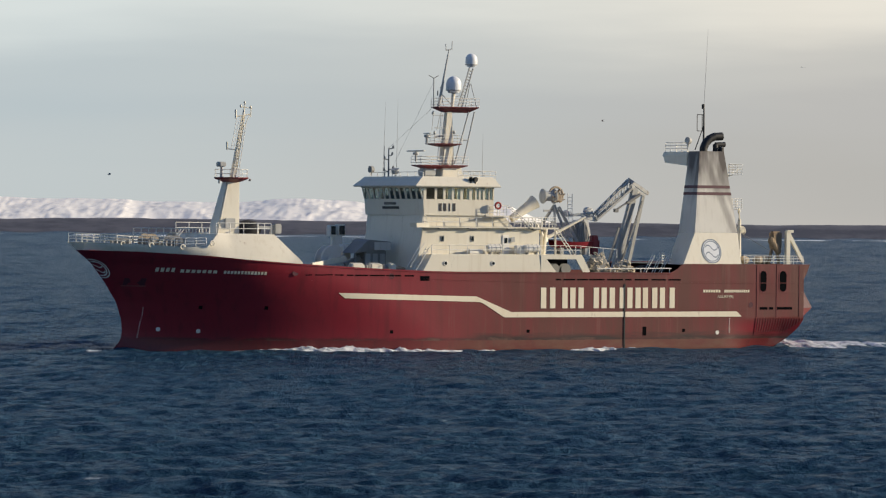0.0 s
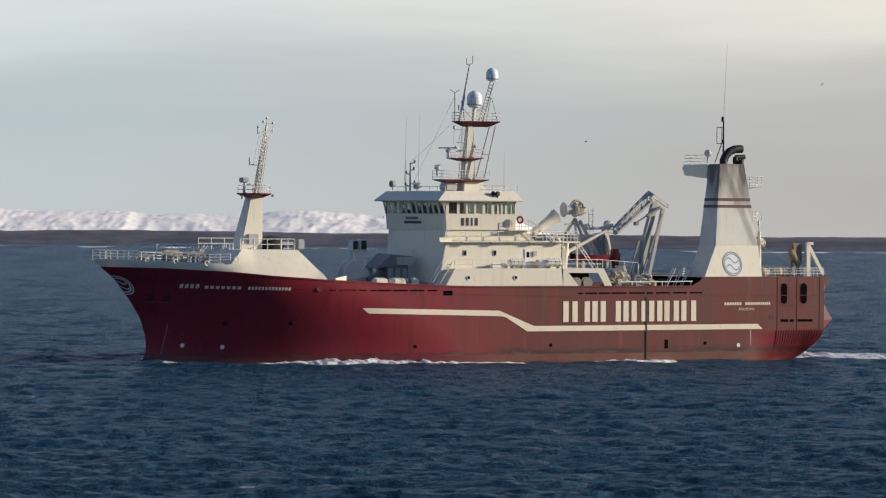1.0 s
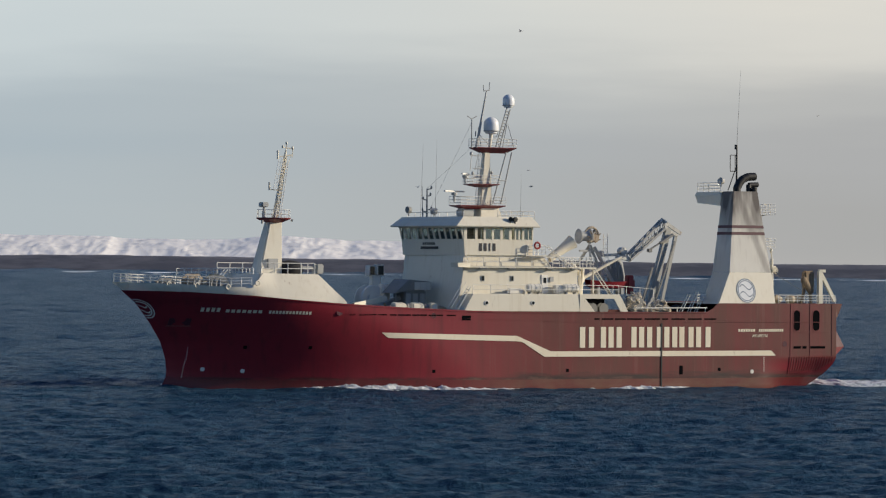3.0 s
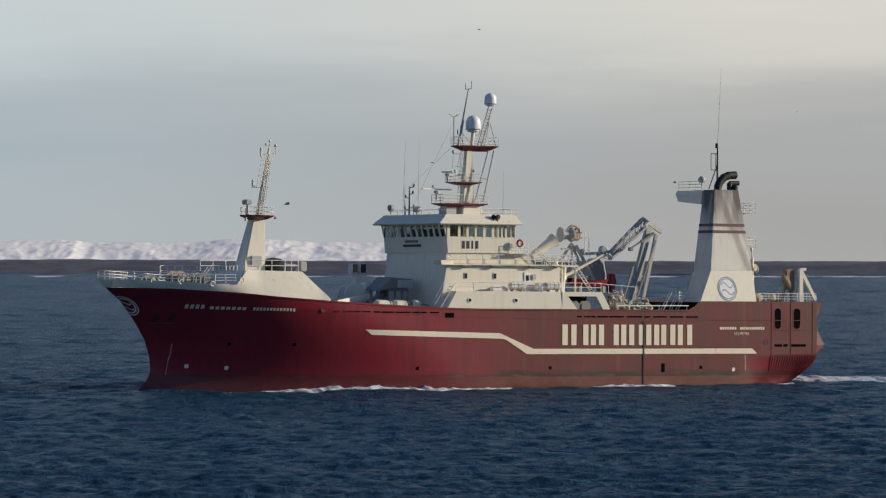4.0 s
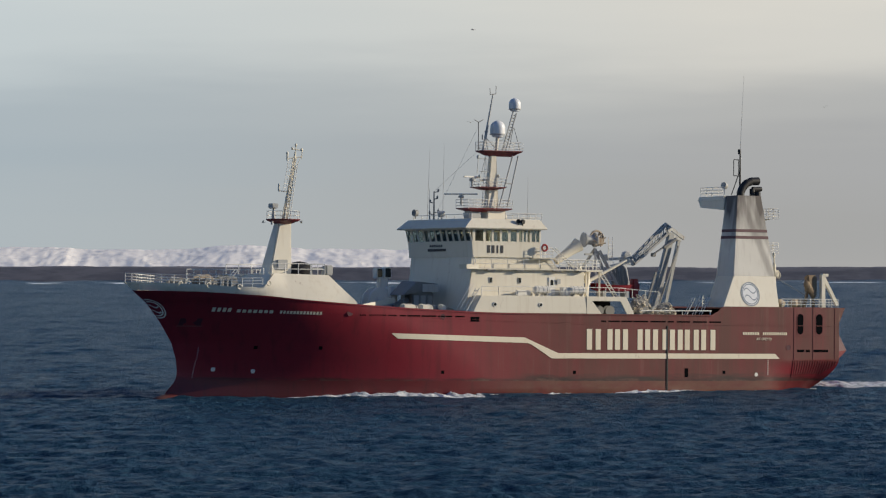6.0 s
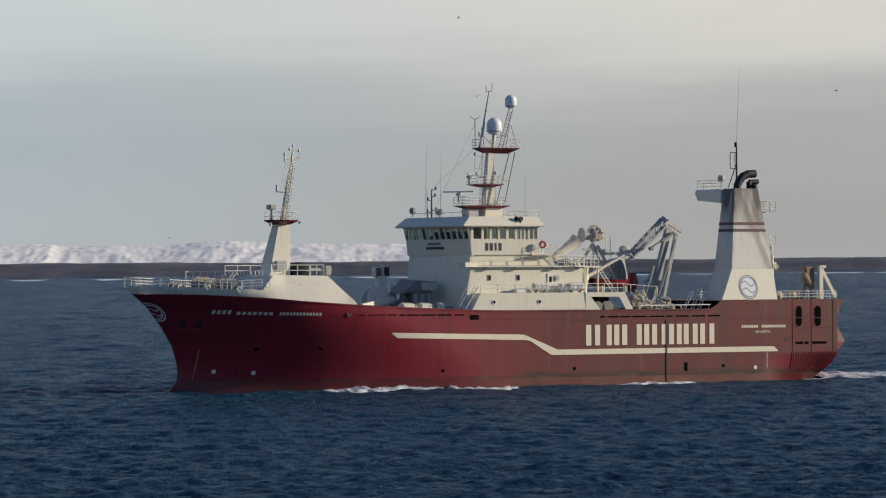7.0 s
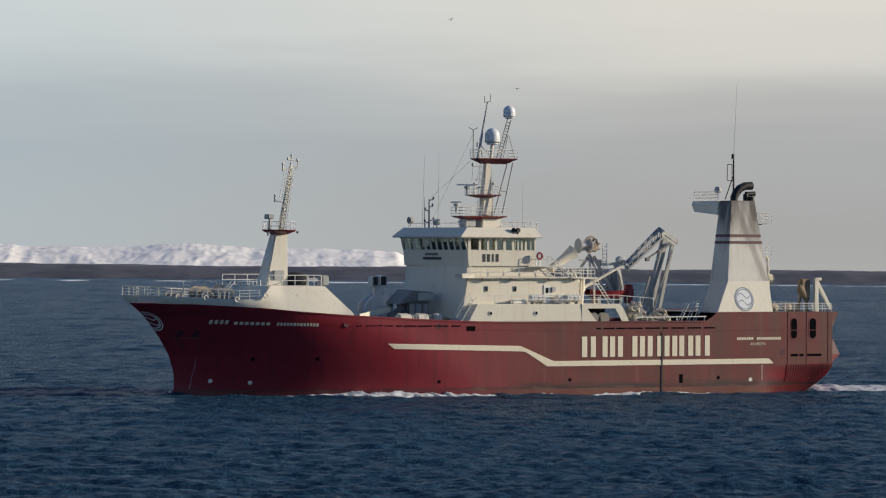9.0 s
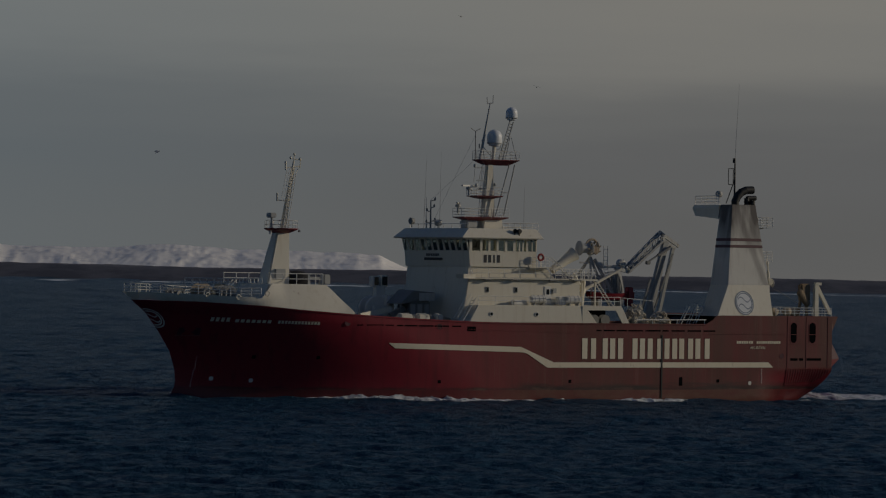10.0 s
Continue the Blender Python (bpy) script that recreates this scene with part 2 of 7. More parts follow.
def aft_tint(m, colour, x0, x1, scale, lo, hi, amount):
    """Mixes a colour into the paint abaft x0, in upright runs; the plates under the counter are fresher."""
    nt = m.node_tree
    b = nt.nodes["Principled BSDF"]
    old = b.inputs["Base Color"].links[0].from_socket
    co = nt.nodes.new("ShaderNodeTexCoord")
    sp = nt.nodes.new("ShaderNodeSeparateXYZ")
    nt.links.new(co.outputs["Object"], sp.inputs[0])
    mr = nt.nodes.new("ShaderNodeMapRange")
    mr.interpolation_type = "SMOOTHSTEP"
    mr.inputs[1].default_value, mr.inputs[2].default_value = x0, x1
    nt.links.new(sp.outputs[0], mr.inputs[0])
    mp = nt.nodes.new("ShaderNodeMapping")
    mp.inputs["Scale"].default_value = scale
    n = node(nt, "ShaderNodeTexNoise", Scale=1.0, Detail=7.0, Roughness=0.66)
    nt.links.new(co.outputs["Object"], mp.inputs[0])
    nt.links.new(mp.outputs[0], n.inputs[0])
    rp = nt.nodes.new("ShaderNodeMapRange")
    rp.inputs[1].default_value, rp.inputs[2].default_value = lo, hi
    rp.inputs[3].default_value, rp.inputs[4].default_value = 1 - amount, 1.0
    nt.links.new(n.outputs[0], rp.inputs[0])
    aft = nt.nodes.new("ShaderNodeMapRange")
    aft.interpolation_type = "SMOOTHSTEP"
    aft.inputs[1].default_value, aft.inputs[2].default_value = -33.6, -28.0
    aft.inputs[3].default_value, aft.inputs[4].default_value = 1.0, 0.0
    nt.links.new(sp.outputs[0], aft.inputs[0])
    low = nt.nodes.new("ShaderNodeMapRange")
    low.interpolation_type = "SMOOTHSTEP"
    low.inputs[1].default_value, low.inputs[2].default_value = 2.6, 1.3
    nt.links.new(sp.outputs[2], low.inputs[0])
    fresh = nt.nodes.new("ShaderNodeMath")
    fresh.operation = "MULTIPLY"
    nt.links.new(aft.outputs[0], fresh.inputs[0])
    nt.links.new(low.outputs[0], fresh.inputs[1])
    keep = nt.nodes.new("ShaderNodeMath")
    keep.operation = "SUBTRACT"
    keep.inputs[0].default_value = 1.0
    nt.links.new(fresh.outputs[0], keep.inputs[1])
    last = mr.outputs[0]
    for other in (rp.outputs[0], keep.outputs[0]):
        mu = nt.nodes.new("ShaderNodeMath")
        mu.operation = "MULTIPLY"
        nt.links.new(last, mu.inputs[0])
        nt.links.new(other, mu.inputs[1])
        last = mu.outputs[0]
    mx = nt.nodes.new("ShaderNodeMix")
    mx.data_type = "RGBA"
    mx.inputs[7].default_value = (*colour, 1)
    nt.links.new(last, mx.inputs[0])
    nt.links.new(old, mx.inputs[6])
    nt.links.new(mx.outputs[2], b.inputs["Base Color"])
    return m


RED = paint("hull_red", (0.232, 0.013, 0.025), (0.085, 0.011, 0.015), 0.46, streak=0.55, size=0.6, warp=0.035)
RED.node_tree.nodes["Principled BSDF"].inputs["Specular IOR Level"].default_value = 0.48
aft_tint(RED, (0.108, 0.029, 0.022), 11.0, -9.0, (0.5, 0.5, 0.05), 0.34, 0.6, 0.45)
# paler upright streaks: grazing light on the plates put into the colour
aft_tint(RED, (0.165, 0.062, 0.05), 9.0, 1.0, (1.1, 1.1, 0.05), 0.56, 0.72, 1.0)
grimy(RED, 2.1, 0.1, (0.026, 0.017, 0.015), (0.13, 0.13, 0.9), 0.31, 0.52, 7.0, -4.0)
grimy(RED, 0.75, 0.2, (0.04, 0.014, 0.014), (0.3, 0.3, 1.5), 0.3, 0.6)
grimy(RED, 1.3, 0.0, (0.15, 0.075, 0.055), (0.3, 0.3, 1.2), 0.44, 0.6)
RED_BOOT = paint("boot_top_red", (0.135, 0.016, 0.018), (0.06, 0.016, 0.016), 0.4, streak=0.7)
aft_tint(RED_BOOT, (0.16, 0.075, 0.05), 8.0, -6.0, (0.25, 0.25, 0.5), 0.38, 0.62, 0.7)
RED_RIB = paint("pale_red", (0.22, 0.055, 0.055), (0.12, 0.02, 0.025), 0.5, streak=0.6)
BOAT_RED = paint("boat_red", (0.21, 0.012, 0.022), rough=0.45)
DECK_RED = paint("dark_red_paint", (0.15, 0.016, 0.022), rough=0.5)
CREAM = paint("cream_paint", (0.73, 0.685, 0.57), (0.50, 0.42, 0.29), 0.5, streak=0.35, rust=0.1)
WHITE = paint("white_paint", (0.78, 0.76, 0.70), (0.5, 0.46, 0.4), 0.45, streak=0.3)
LETTER = paint("lettering_cream", (0.80, 0.73, 0.57), (0.6, 0.45, 0.28), 0.5, streak=0.3, rust=0.16)
LETTER_DARK = paint("lettering_dark", (0.03, 0.03, 0.035), rough=0.5)
BROWN = paint("rust_brown_gear", (0.29, 0.21, 0.13), (0.09, 0.05, 0.03), 0.75, streak=0.5, rust=0.4, size=3)
BAND = paint("funnel_band_red", (0.075, 0.014, 0.024), rough=0.5)
BLUEGREY = paint("blue_grey_paint", (0.16, 0.21, 0.27), rough=0.5)
GREY = paint("grey_steel", (0.42, 0.425, 0.41), (0.2, 0.18, 0.165), 0.5, streak=0.4)
LIGHTGREY = paint("light_grey_steel", (0.58, 0.58, 0.55), (0.34, 0.3, 0.27), 0.5, streak=0.5, rust=0.1)
DARKGREY = paint("dark_grey_steel", (0.24, 0.24, 0.23), rough=0.55, rust=0.1)
BLACK = paint("black_paint", (0.012, 0.012, 0.013), rough=0.55)
RUSTY = paint("rusty_gear", (0.42, 0.35, 0.26), (0.24, 0.14, 0.07), 0.7, streak=0.6, rust=0.5, size=3)
ROPE = paint("pale_rope", (0.66, 0.59, 0.47), (0.36, 0.26, 0.17), 0.85, streak=0.5, rust=0.2, size=3)
DECKGREEN = paint("deck_paint", (0.12, 0.15, 0.14), rough=0.8)
DOME = paint("dome_white", (0.72, 0.74, 0.76), rough=0.4, streak=0.1)
RUBBER = paint("rubber", (0.02, 0.02, 0.022), rough=0.85)
ORANGE = paint("signal_red", (0.32, 0.03, 0.03), rough=0.5)


def glass_mat():
    m = bpy.data.materials.new("window_glass")
    m.use_nodes = True
    b = m.node_tree.nodes["Principled BSDF"]
    b.inputs["Base Color"].default_value = (0.015, 0.02, 0.022, 1)
    b.inputs["Roughness"].default_value = 0.06
    b.inputs["IOR"].default_value = 1.6
    return m


GLASS = glass_mat()


def clear_pane():
    m = bpy.data.materials.new("clear_pane")
    m.use_nodes = True
    b = m.node_tree.nodes["Principled BSDF"]
    b.inputs["Base Color"].default_value = (0.42, 0.48, 0.48, 1)
    b.inputs["Roughness"].default_value = 0.03
    b.inputs["Transmission Weight"].default_value = 1.0
    b.inputs["IOR"].default_value = 1.4
    return m


PANE = clear_pane()


# near-black colour that stands for the shade inside openings
def void_mat():
    m = bpy.data.materials.new("opening_shade")
    m.use_nodes = True
    b = m.node_tree.nodes["Principled BSDF"]
    b.inputs["Base Color"].default_value = (0.006, 0.006, 0.007, 1)
    b.inputs["Roughness"].default_value = 1.0
    b.inputs["Specular IOR Level"].default_value = 0.02
    return m


VOID = void_mat()


# ---- building helpers ----
def part(name, bm, mat, parent, label=""):
    """One mesh object under a thing or part."""
    me = bpy.data.meshes.new(name)
    bm.normal_update()
    bm.to_mesh(me)
    bm.free()
    me.materials.append(mat)
    ob = new(name, me)
    ob.parent = parent
    if label:
        ob["label"] = label
    return ob


def shared(name, me, loc, parent, turn=(0, 0, 0)):
    """Another object on a mesh that is already there."""
    ob = new(name, me)
    ob.parent = parent
    ob.location = loc
    ob.rotation_euler = turn
    return ob


def box(bm, x0, x1, y0, y1, z0, z1, bevel=0.0):
    r = bmesh.ops.create_cube(bm, size=1.0, matrix=Matrix.Translation(((x0 + x1) / 2, (y0 + y1) / 2, (z0 + z1) / 2))
                              @ Matrix.Diagonal((abs(x1 - x0), abs(y1 - y0), abs(z1 - z0), 1)))
    if bevel:
        es = list({e for v in r["verts"] for e in v.link_edges})
        bmesh.ops.bevel(bm, geom=es, offset=bevel, segments=2, affect="EDGES")
    return r["verts"]


def hexa(bm, low, high, bevel=0.0):
    """A solid between two four-cornered rings of points."""
    a = [bm.verts.new(p) for p in low]
    b = [bm.verts.new(p) for p in high]
    n = len(a)
    fs = [bm.faces.new(a[::-1]), bm.faces.new(b)]
    fs += [bm.faces.new((a[i], a[(i + 1) % n], b[(i + 1) % n], b[i])) for i in range(n)]
    bmesh.ops.recalc_face_normals(bm, faces=fs)
    if bevel:
        es = list({e for f in fs for e in f.edges})
        bmesh.ops.bevel(bm, geom=es, offset=bevel, segments=2, affect="EDGES")


def rod(bm, p, q, r0, r1=None, seg=8):
    """A round bar from p to q."""
    p, q = Vector(p), Vector(q)
    d = q - p
    m = Matrix.Translation((p + q) / 2) @ d.to_track_quat("Z", "Y").to_matrix().to_4x4()
    bmesh.ops.create_cone(bm, cap_ends=True, segments=seg, radius1=r0, radius2=r0 if r1 is None else r1, depth=d.length, matrix=m)


def beam(bm, p, q, w, h):
    """A rectangular bar from p to q."""
    p, q = Vector(p), Vector(q)
    d = q - p
    m = Matrix.Translation((p + q) / 2) @ d.to_track_quat("Z", "Y").to_matrix().to_4x4()
    bmesh.ops.create_cube(bm, size=1.0, matrix=m @ Matrix.Diagonal((w, h, d.length, 1)))


def ball(bm, c, rx, ry, rz, seg=16):
    bmesh.ops.create_uvsphere(bm, u_segments=seg, v_segments=seg // 2 + 2, radius=1.0,
                              matrix=Matrix.Translation(c) @ Matrix.Diagonal((rx, ry, rz, 1)))


def lathe(bm, profile, centre, axis="Z", seg=20):
    """Spins (radius, height) pairs about an axis through centre."""
    turn = {"Z": Matrix.Identity(4), "Y": pose(0, 0, 0, -90), "X": pose(0, 0, 0, 0, 90)}[axis]
    m = Matrix.Translation(centre) @ turn
    rings = [[bm.verts.new(m @ Vector((r * math.cos(2 * math.pi * i / seg), r * math.sin(2 * math.pi * i / seg), h)))
              for i in range(seg)] for r, h in profile]
    for a, b in zip(rings, rings[1:]):
        for i in range(seg):
            bm.faces.new((a[i], a[(i + 1) % seg], b[(i + 1) % seg], b[i]))
    bm.faces.new(rings[0][::-1])
    bm.faces.new(rings[-1])


def ring(bm, c, r, tube, axis="Y", seg=24, sub=8):
    """A torus."""
    m = Matrix.Translation(c) @ {"Y": pose(0, 0, 0, 90), "Z": Matrix.Identity(4), "X": pose(0, 0, 0, 0, 90)}[axis]
    rows = []
    for i in range(seg):
        a = 2 * math.pi * i / seg
        rows.append([bm.verts.new(m @ Vector(((r + tube * math.cos(2 * math.pi * j / sub)) * math.cos(a),
                                              (r + tube * math.cos(2 * math.pi * j / sub)) * math.sin(a),
                                              tube * math.sin(2 * math.pi * j / sub)))) for j in range(sub)])
    for i in range(seg):
        a, b = rows[i], rows[(i + 1) % seg]
        for j in range(sub):
            bm.faces.new((a[j], b[j], b[(j + 1) % sub], a[(j + 1) % sub]))


def smooth(ob, angle=40):
    for p in ob.data.polygons:
        p.use_smooth = True
    ob.data.set_sharp_from_angle(angle=radians(angle))
    return ob


def lerp(a, b, t):
    return a + (b - a) * t


def curve_at(table, x):
    """Linear look-up in (x, value) pairs."""
    for (xa, a), (xb, b) in zip(table, table[1:]):
        if x <= xb:
            return lerp(a, b, min(max((x - xa) / (xb - xa), 0), 1))
    return table[-1][1]


def railing(parent, name, path, height=1.0, rails=3, step=1.5, mat=None, r=0.032):
    """A guard rail along a line of deck points: each rail and each post an object."""
    mat = mat or WHITE
    top = parent
    if parent is ship:
        top = new(name)
        top.parent = parent
    for k in range(rails):
        h = height * (k + 1) / rails
        bm = bmesh.new()
        sides = [(math.cos(q) * r, math.sin(q) * r) for q in (0.5, 1.55, 2.6, 3.64, 4.69, 5.74)]
        rows = []
        for i, p in enumerate(path):
            a, b = Vector(path[max(i - 1, 0)]), Vector(path[min(i + 1, len(path) - 1)])
            d = (b - a).normalized() if (b - a).length > 1e-6 else (Vector(path[1]) - a).normalized()
            n = d.cross(Vector((0, 0, 1))).normalized()
            c = Vector(p) + Vector((0, 0, h))
            rows.append([bm.verts.new(c + n * u + Vector((0, 0, v))) for u, v in sides])
        for a, b in zip(rows, rows[1:]):
            for q in range(6):
                bm.faces.new((a[q], a[(q + 1) % 6], b[(q + 1) % 6], b[q]))
        bm.faces.new(rows[0])
        bm.faces.new(rows[-1][::-1])
        bmesh.ops.recalc_face_normals(bm, faces=bm.faces)
        part("rail" if top is not parent else name, bm, mat, top)
    pb = bmesh.new()
    rod(pb, (0, 0, 0), (0, 0, height), r * 1.1, seg=6)
    me = bpy.data.meshes.new("post")
    pb.to_mesh(me)
    pb.free()
    me.materials.append(mat)
    for a, b in zip(path, path[1:]):
        a, b = Vector(a), Vector(b)
        n = max(1, round((b - a).length / step))
        for i in range(n):
            shared("post", me, a.lerp(b, i / n), top)
    if (Vector(path[0]) - Vector(path[-1])).length > 0.01:
        shared("post", me, path[-1], top)
    return top


LOOSE = []


def loose(ob, label, category, group=""):
    """A thing that rests on the ship: top-level, with its origin at its base, carried with the ship."""
    obs = [o for o in (ob, *ob.children_recursive) if o.type == "MESH"]
    cos = [v.co for o in obs for v in o.data.vertices]
    lo = [min(c[k] for c in cos) for k in range(3)]
    hi = [max(c[k] for c in cos) for k in range(3)]
    base = Vector(((lo[0] + hi[0]) / 2, (lo[1] + hi[1]) / 2, lo[2]))
    for o in obs:
        o.data.transform(Matrix.Translation(-base))
    ob.parent = None
    LOOSE.append((ob, Matrix.Translation(base)))
    return tagged(ob, label, category, group)


def ladder(bm, p, q, width=0.45, across=(0, 1, 0), r=0.03, step=0.35):
    p, q, w = Vector(p), Vector(q), Vector(across).normalized() * width / 2
    rod(bm, p - w, q - w, r, seg=6)
    rod(bm, p + w, q + w, r, seg=6)
    n = int((q - p).length / step)
    for i in range(1, n):
        c = p.lerp(q, i / n)
        rod(bm, c - w, c + w, r * 0.8, seg=5)


# ---- sea ----
def sea_mat():
    m = bpy.data.materials.new("sea_water")
    m.use_nodes = True
    nt = m.node_tree
    b = nt.nodes["Principled BSDF"]
    b.inputs["IOR"].default_value = 1.33
    b.inputs["Roughness"].default_value = 0.28
    b.inputs["Specular IOR Level"].default_value = 0.02
    co = nt.nodes.new("ShaderNodeTexCoord")
    mp = nt.nodes.new("ShaderNodeMapping")
    mp.inputs["Rotation"].default_value = (0, 0, radians(-8))
    mp.inputs["Scale"].default_value = (0.95, 0.55, 1.0)
    n1 = node(nt, "ShaderNodeTexNoise", Scale=1.7, Detail=8.0, Roughness=0.68)
    n2 = node(nt, "ShaderNodeTexNoise", Scale=0.02, Detail=4.0)
    n3 = node(nt, "ShaderNodeTexNoise", Scale=0.16, Detail=9.0, Roughness=0.72)
    n4 = node(nt, "ShaderNodeTexNoise", Scale=1.25, Detail=7.0, Roughness=0.7)
    nt.links.new(co.outputs["Object"], mp.inputs[0])
    for n in (n1, n2, n3, n4):
        nt.links.new(mp.outputs[0], n.inputs[0])
    mix = nt.nodes.new("ShaderNodeMix")
    mix.data_type = "RGBA"
    mix.inputs[6].default_value = (0.009, 0.033, 0.068, 1)
    mix.inputs[7].default_value = (0.012, 0.043, 0.084, 1)
    nt.links.new(n2.outputs[0], mix.inputs[0])
    glint = nt.nodes.new("ShaderNodeMapRange")            # paler noise streaks: sky glints on the chop put into the colour
    glint.inputs[1].default_value, glint.inputs[2].default_value = 0.45, 0.71
    nt.links.new(n4.outputs[0], glint.inputs[0])
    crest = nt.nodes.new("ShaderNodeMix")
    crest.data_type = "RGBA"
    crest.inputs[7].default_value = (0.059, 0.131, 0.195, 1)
    nt.links.new(glint.outputs[0], crest.inputs[0])
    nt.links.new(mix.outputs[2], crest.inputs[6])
    foam = nt.nodes.new("ShaderNodeValToRGB")
    foam.color_ramp.elements[0].position, foam.color_ramp.elements[1].position = 0.67, 0.715
    nt.links.new(n3.outputs[0], foam.inputs[0])
    mf = nt.nodes.new("ShaderNodeMix")
    mf.data_type = "RGBA"
    mf.inputs[7].default_value = (0.6, 0.65, 0.68, 1)
    nt.links.new(foam.outputs[0], mf.inputs[0])
    nt.links.new(crest.outputs[2], mf.inputs[6])
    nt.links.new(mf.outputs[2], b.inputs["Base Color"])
    bp = node(nt, "ShaderNodeBump", Strength=1.0, Distance=0.6)
    nt.links.new(n1.outputs[0], bp.inputs["Height"])
    nt.links.new(bp.outputs[0], b.inputs["Normal"])
    return m


SEA = sea_mat()


def build_sea():
    """One sheet to the horizon; fine in the stretch that lies before the boat, coarse round it."""
    ys = [-4000.0, -1500.0, -500.0, -150.0, 0.0, 60.0, 90.0]
    y = 115.0
    while y < 4900:
        ys.append(y)
        y += 0.33 * (y / 150) ** 1.25
    ys += [5200.0]
    n_fine = 760
    rows = []
    for y in ys:
        w = max(y, 100)
        xl, xr = -92 - 0.125 * w, 20 + 0.135 * w
        f = np.linspace(xl, xr, n_fine)
        rows.append(np.concatenate([[-6000.0, -2500.0, -1200.0], f, [1200.0, 2500.0, 6000.0]]))
    X = np.array(rows)
    Y = np.repeat(np.array(ys)[:, None], X.shape[1], 1)
    dy = np.gradient(np.array(ys))[:, None]
    dx = np.gradient(X, axis=1)
    Z = np.zeros_like(X)
    rng = np.random.default_rng(7)
    for i in range(64):
        lam = 1.0 * 16.0 ** (i / 63)
        a = radians(262 + rng.normal(0, 36))
        kx, ky = math.cos(a) * 2 * math.pi / lam, math.sin(a) * 2 * math.pi / lam
        amp = 0.0145 * lam ** 0.22 * (0.6 + 0.8 * rng.random())
        fade = np.clip(lam / (2.6 * dy) - 0.35, 0, 1) * np.clip(lam / (2.6 * dx) - 0.35, 0, 1)
        ph = kx * X + ky * Y + rng.random() * 6.28
        warp = 0.9 * np.sin(0.043 * X + 0.031 * Y + i) + 0.7 * np.sin(-0.027 * X + 0.05 * Y + 2.1 * i)
        s = np.sin(ph + warp)
        Z += fade * amp * (s + 0.35 * np.abs(s) ** 3)
    for i in range(44):                                # longer waves carry the chop where the sheet is coarse
        lam = 10.0 * 26.0 ** (i / 43)
        a = radians(262 + rng.normal(0, 40))
        fade = np.clip(lam / (2.6 * dy) - 0.35, 0, 1) * np.clip(8 * dy / lam - 0.6, 0, 1)
        s = np.sin((math.cos(a) * X + math.sin(a) * Y) * 2 * math.pi / lam + rng.random() * 6.28 + np.sin(0.011 * X + 0.007 * Y + i))
        Z += fade * 0.0036 * lam * s
    Z[Y < 100] = 0
    n_r, n_c = X.shape
    co = np.stack([X, Y, Z], -1).reshape(-1, 3)
    idx = np.arange(n_r * n_c).reshape(n_r, n_c)
    q = np.stack([idx[:-1, :-1], idx[:-1, 1:], idx[1:, 1:], idx[1:, :-1]], -1).reshape(-1, 4)
    me = bpy.data.meshes.new("sea")
    me.vertices.add(len(co))
    me.vertices.foreach_set("co", co.ravel())
    me.loops.add(q.size)
    me.loops.foreach_set("vertex_index", q.ravel())
    me.polygons.add(len(q))
    me.polygons.foreach_set("loop_start", np.arange(0, q.size, 4))
    me.polygons.foreach_set("use_smooth", np.ones(len(q), dtype=bool))
    me.update()
    me.validate()
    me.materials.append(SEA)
    return tagged(new("sea", me), "dark blue choppy sea with small wind waves and foam", "sea", kind="structure")


build_sea()


# ---- far shore ----
def ground_mat(name, a, b, scale, rough=0.9, lo=0.42, hi=0.6, tall=6.0):
    m = bpy.data.materials.new(name)
    m.use_nodes = True
    nt = m.node_tree
    p = nt.nodes["Principled BSDF"]
    p.inputs["Roughness"].default_value = rough
    co = nt.nodes.new("ShaderNodeTexCoord")
    mp = nt.nodes.new("ShaderNodeMapping")
    mp.inputs["Scale"].default_value = (scale, scale, scale * tall)
    n = node(nt, "ShaderNodeTexNoise", Scale=1.0, Detail=9.0, Roughness=0.65)
    r = nt.nodes.new("ShaderNodeValToRGB")
    r.color_ramp.elements[0].position, r.color_ramp.elements[1].position = lo, hi
    r.color_ramp.elements[0].color, r.color_ramp.elements[1].color = (*a, 1), (*b, 1)
    nt.links.new(co.outputs["Object"], mp.inputs[0])
    nt.links.new(mp.outputs[0], n.inputs[0])
    nt.links.new(n.outputs[0], r.inputs[0])
    nt.links.new(r.outputs[0], p.inputs["Base Color"])
    return m


HEATH = ground_mat("winter_heath", (0.078, 0.082, 0.102), (0.125, 0.125, 0.145), 0.02)
SNOW = ground_mat("snow_on_rock", (0.66, 0.66, 0.67), (0.97, 0.93, 0.87), 0.035, lo=0.32, hi=0.48, tall=1.3)
SURF = paint("surf_foam", (0.86, 0.88, 0.88), rough=0.9)


def terrain(name, x0, x1, y0, y1, nx, ny, height, mat):
    xs, ys = np.linspace(x0, x1, nx), np.linspace(y0, y1, ny)
    vs = [(x, y, height(x, (y - y0) / (y1 - y0))) for y in ys for x in xs]
    fs = [(j * nx + i, j * nx + i + 1, (j + 1) * nx + i + 1, (j + 1) * nx + i) for j in range(ny - 1) for i in range(nx - 1)]
    me = bpy.data.meshes.new(name)
    me.from_pydata(vs, [], fs)
    me.materials.append(mat)
    for p in me.polygons:
        p.use_smooth = True
    return new(name, me)


def land_z(x, v):
    n = noise.noise((x * 0.004, 3.1, 0)) * 2.2 + noise.noise((x * 0.016, 7.7, v * 2)) * 1.2 + noise.noise((x * 0.06, 1.7, v * 5)) * 0.5
    return -1.5 + min(1, v * 3.2) * (18.3 + n) + max(0, v - 0.3) * 1.5


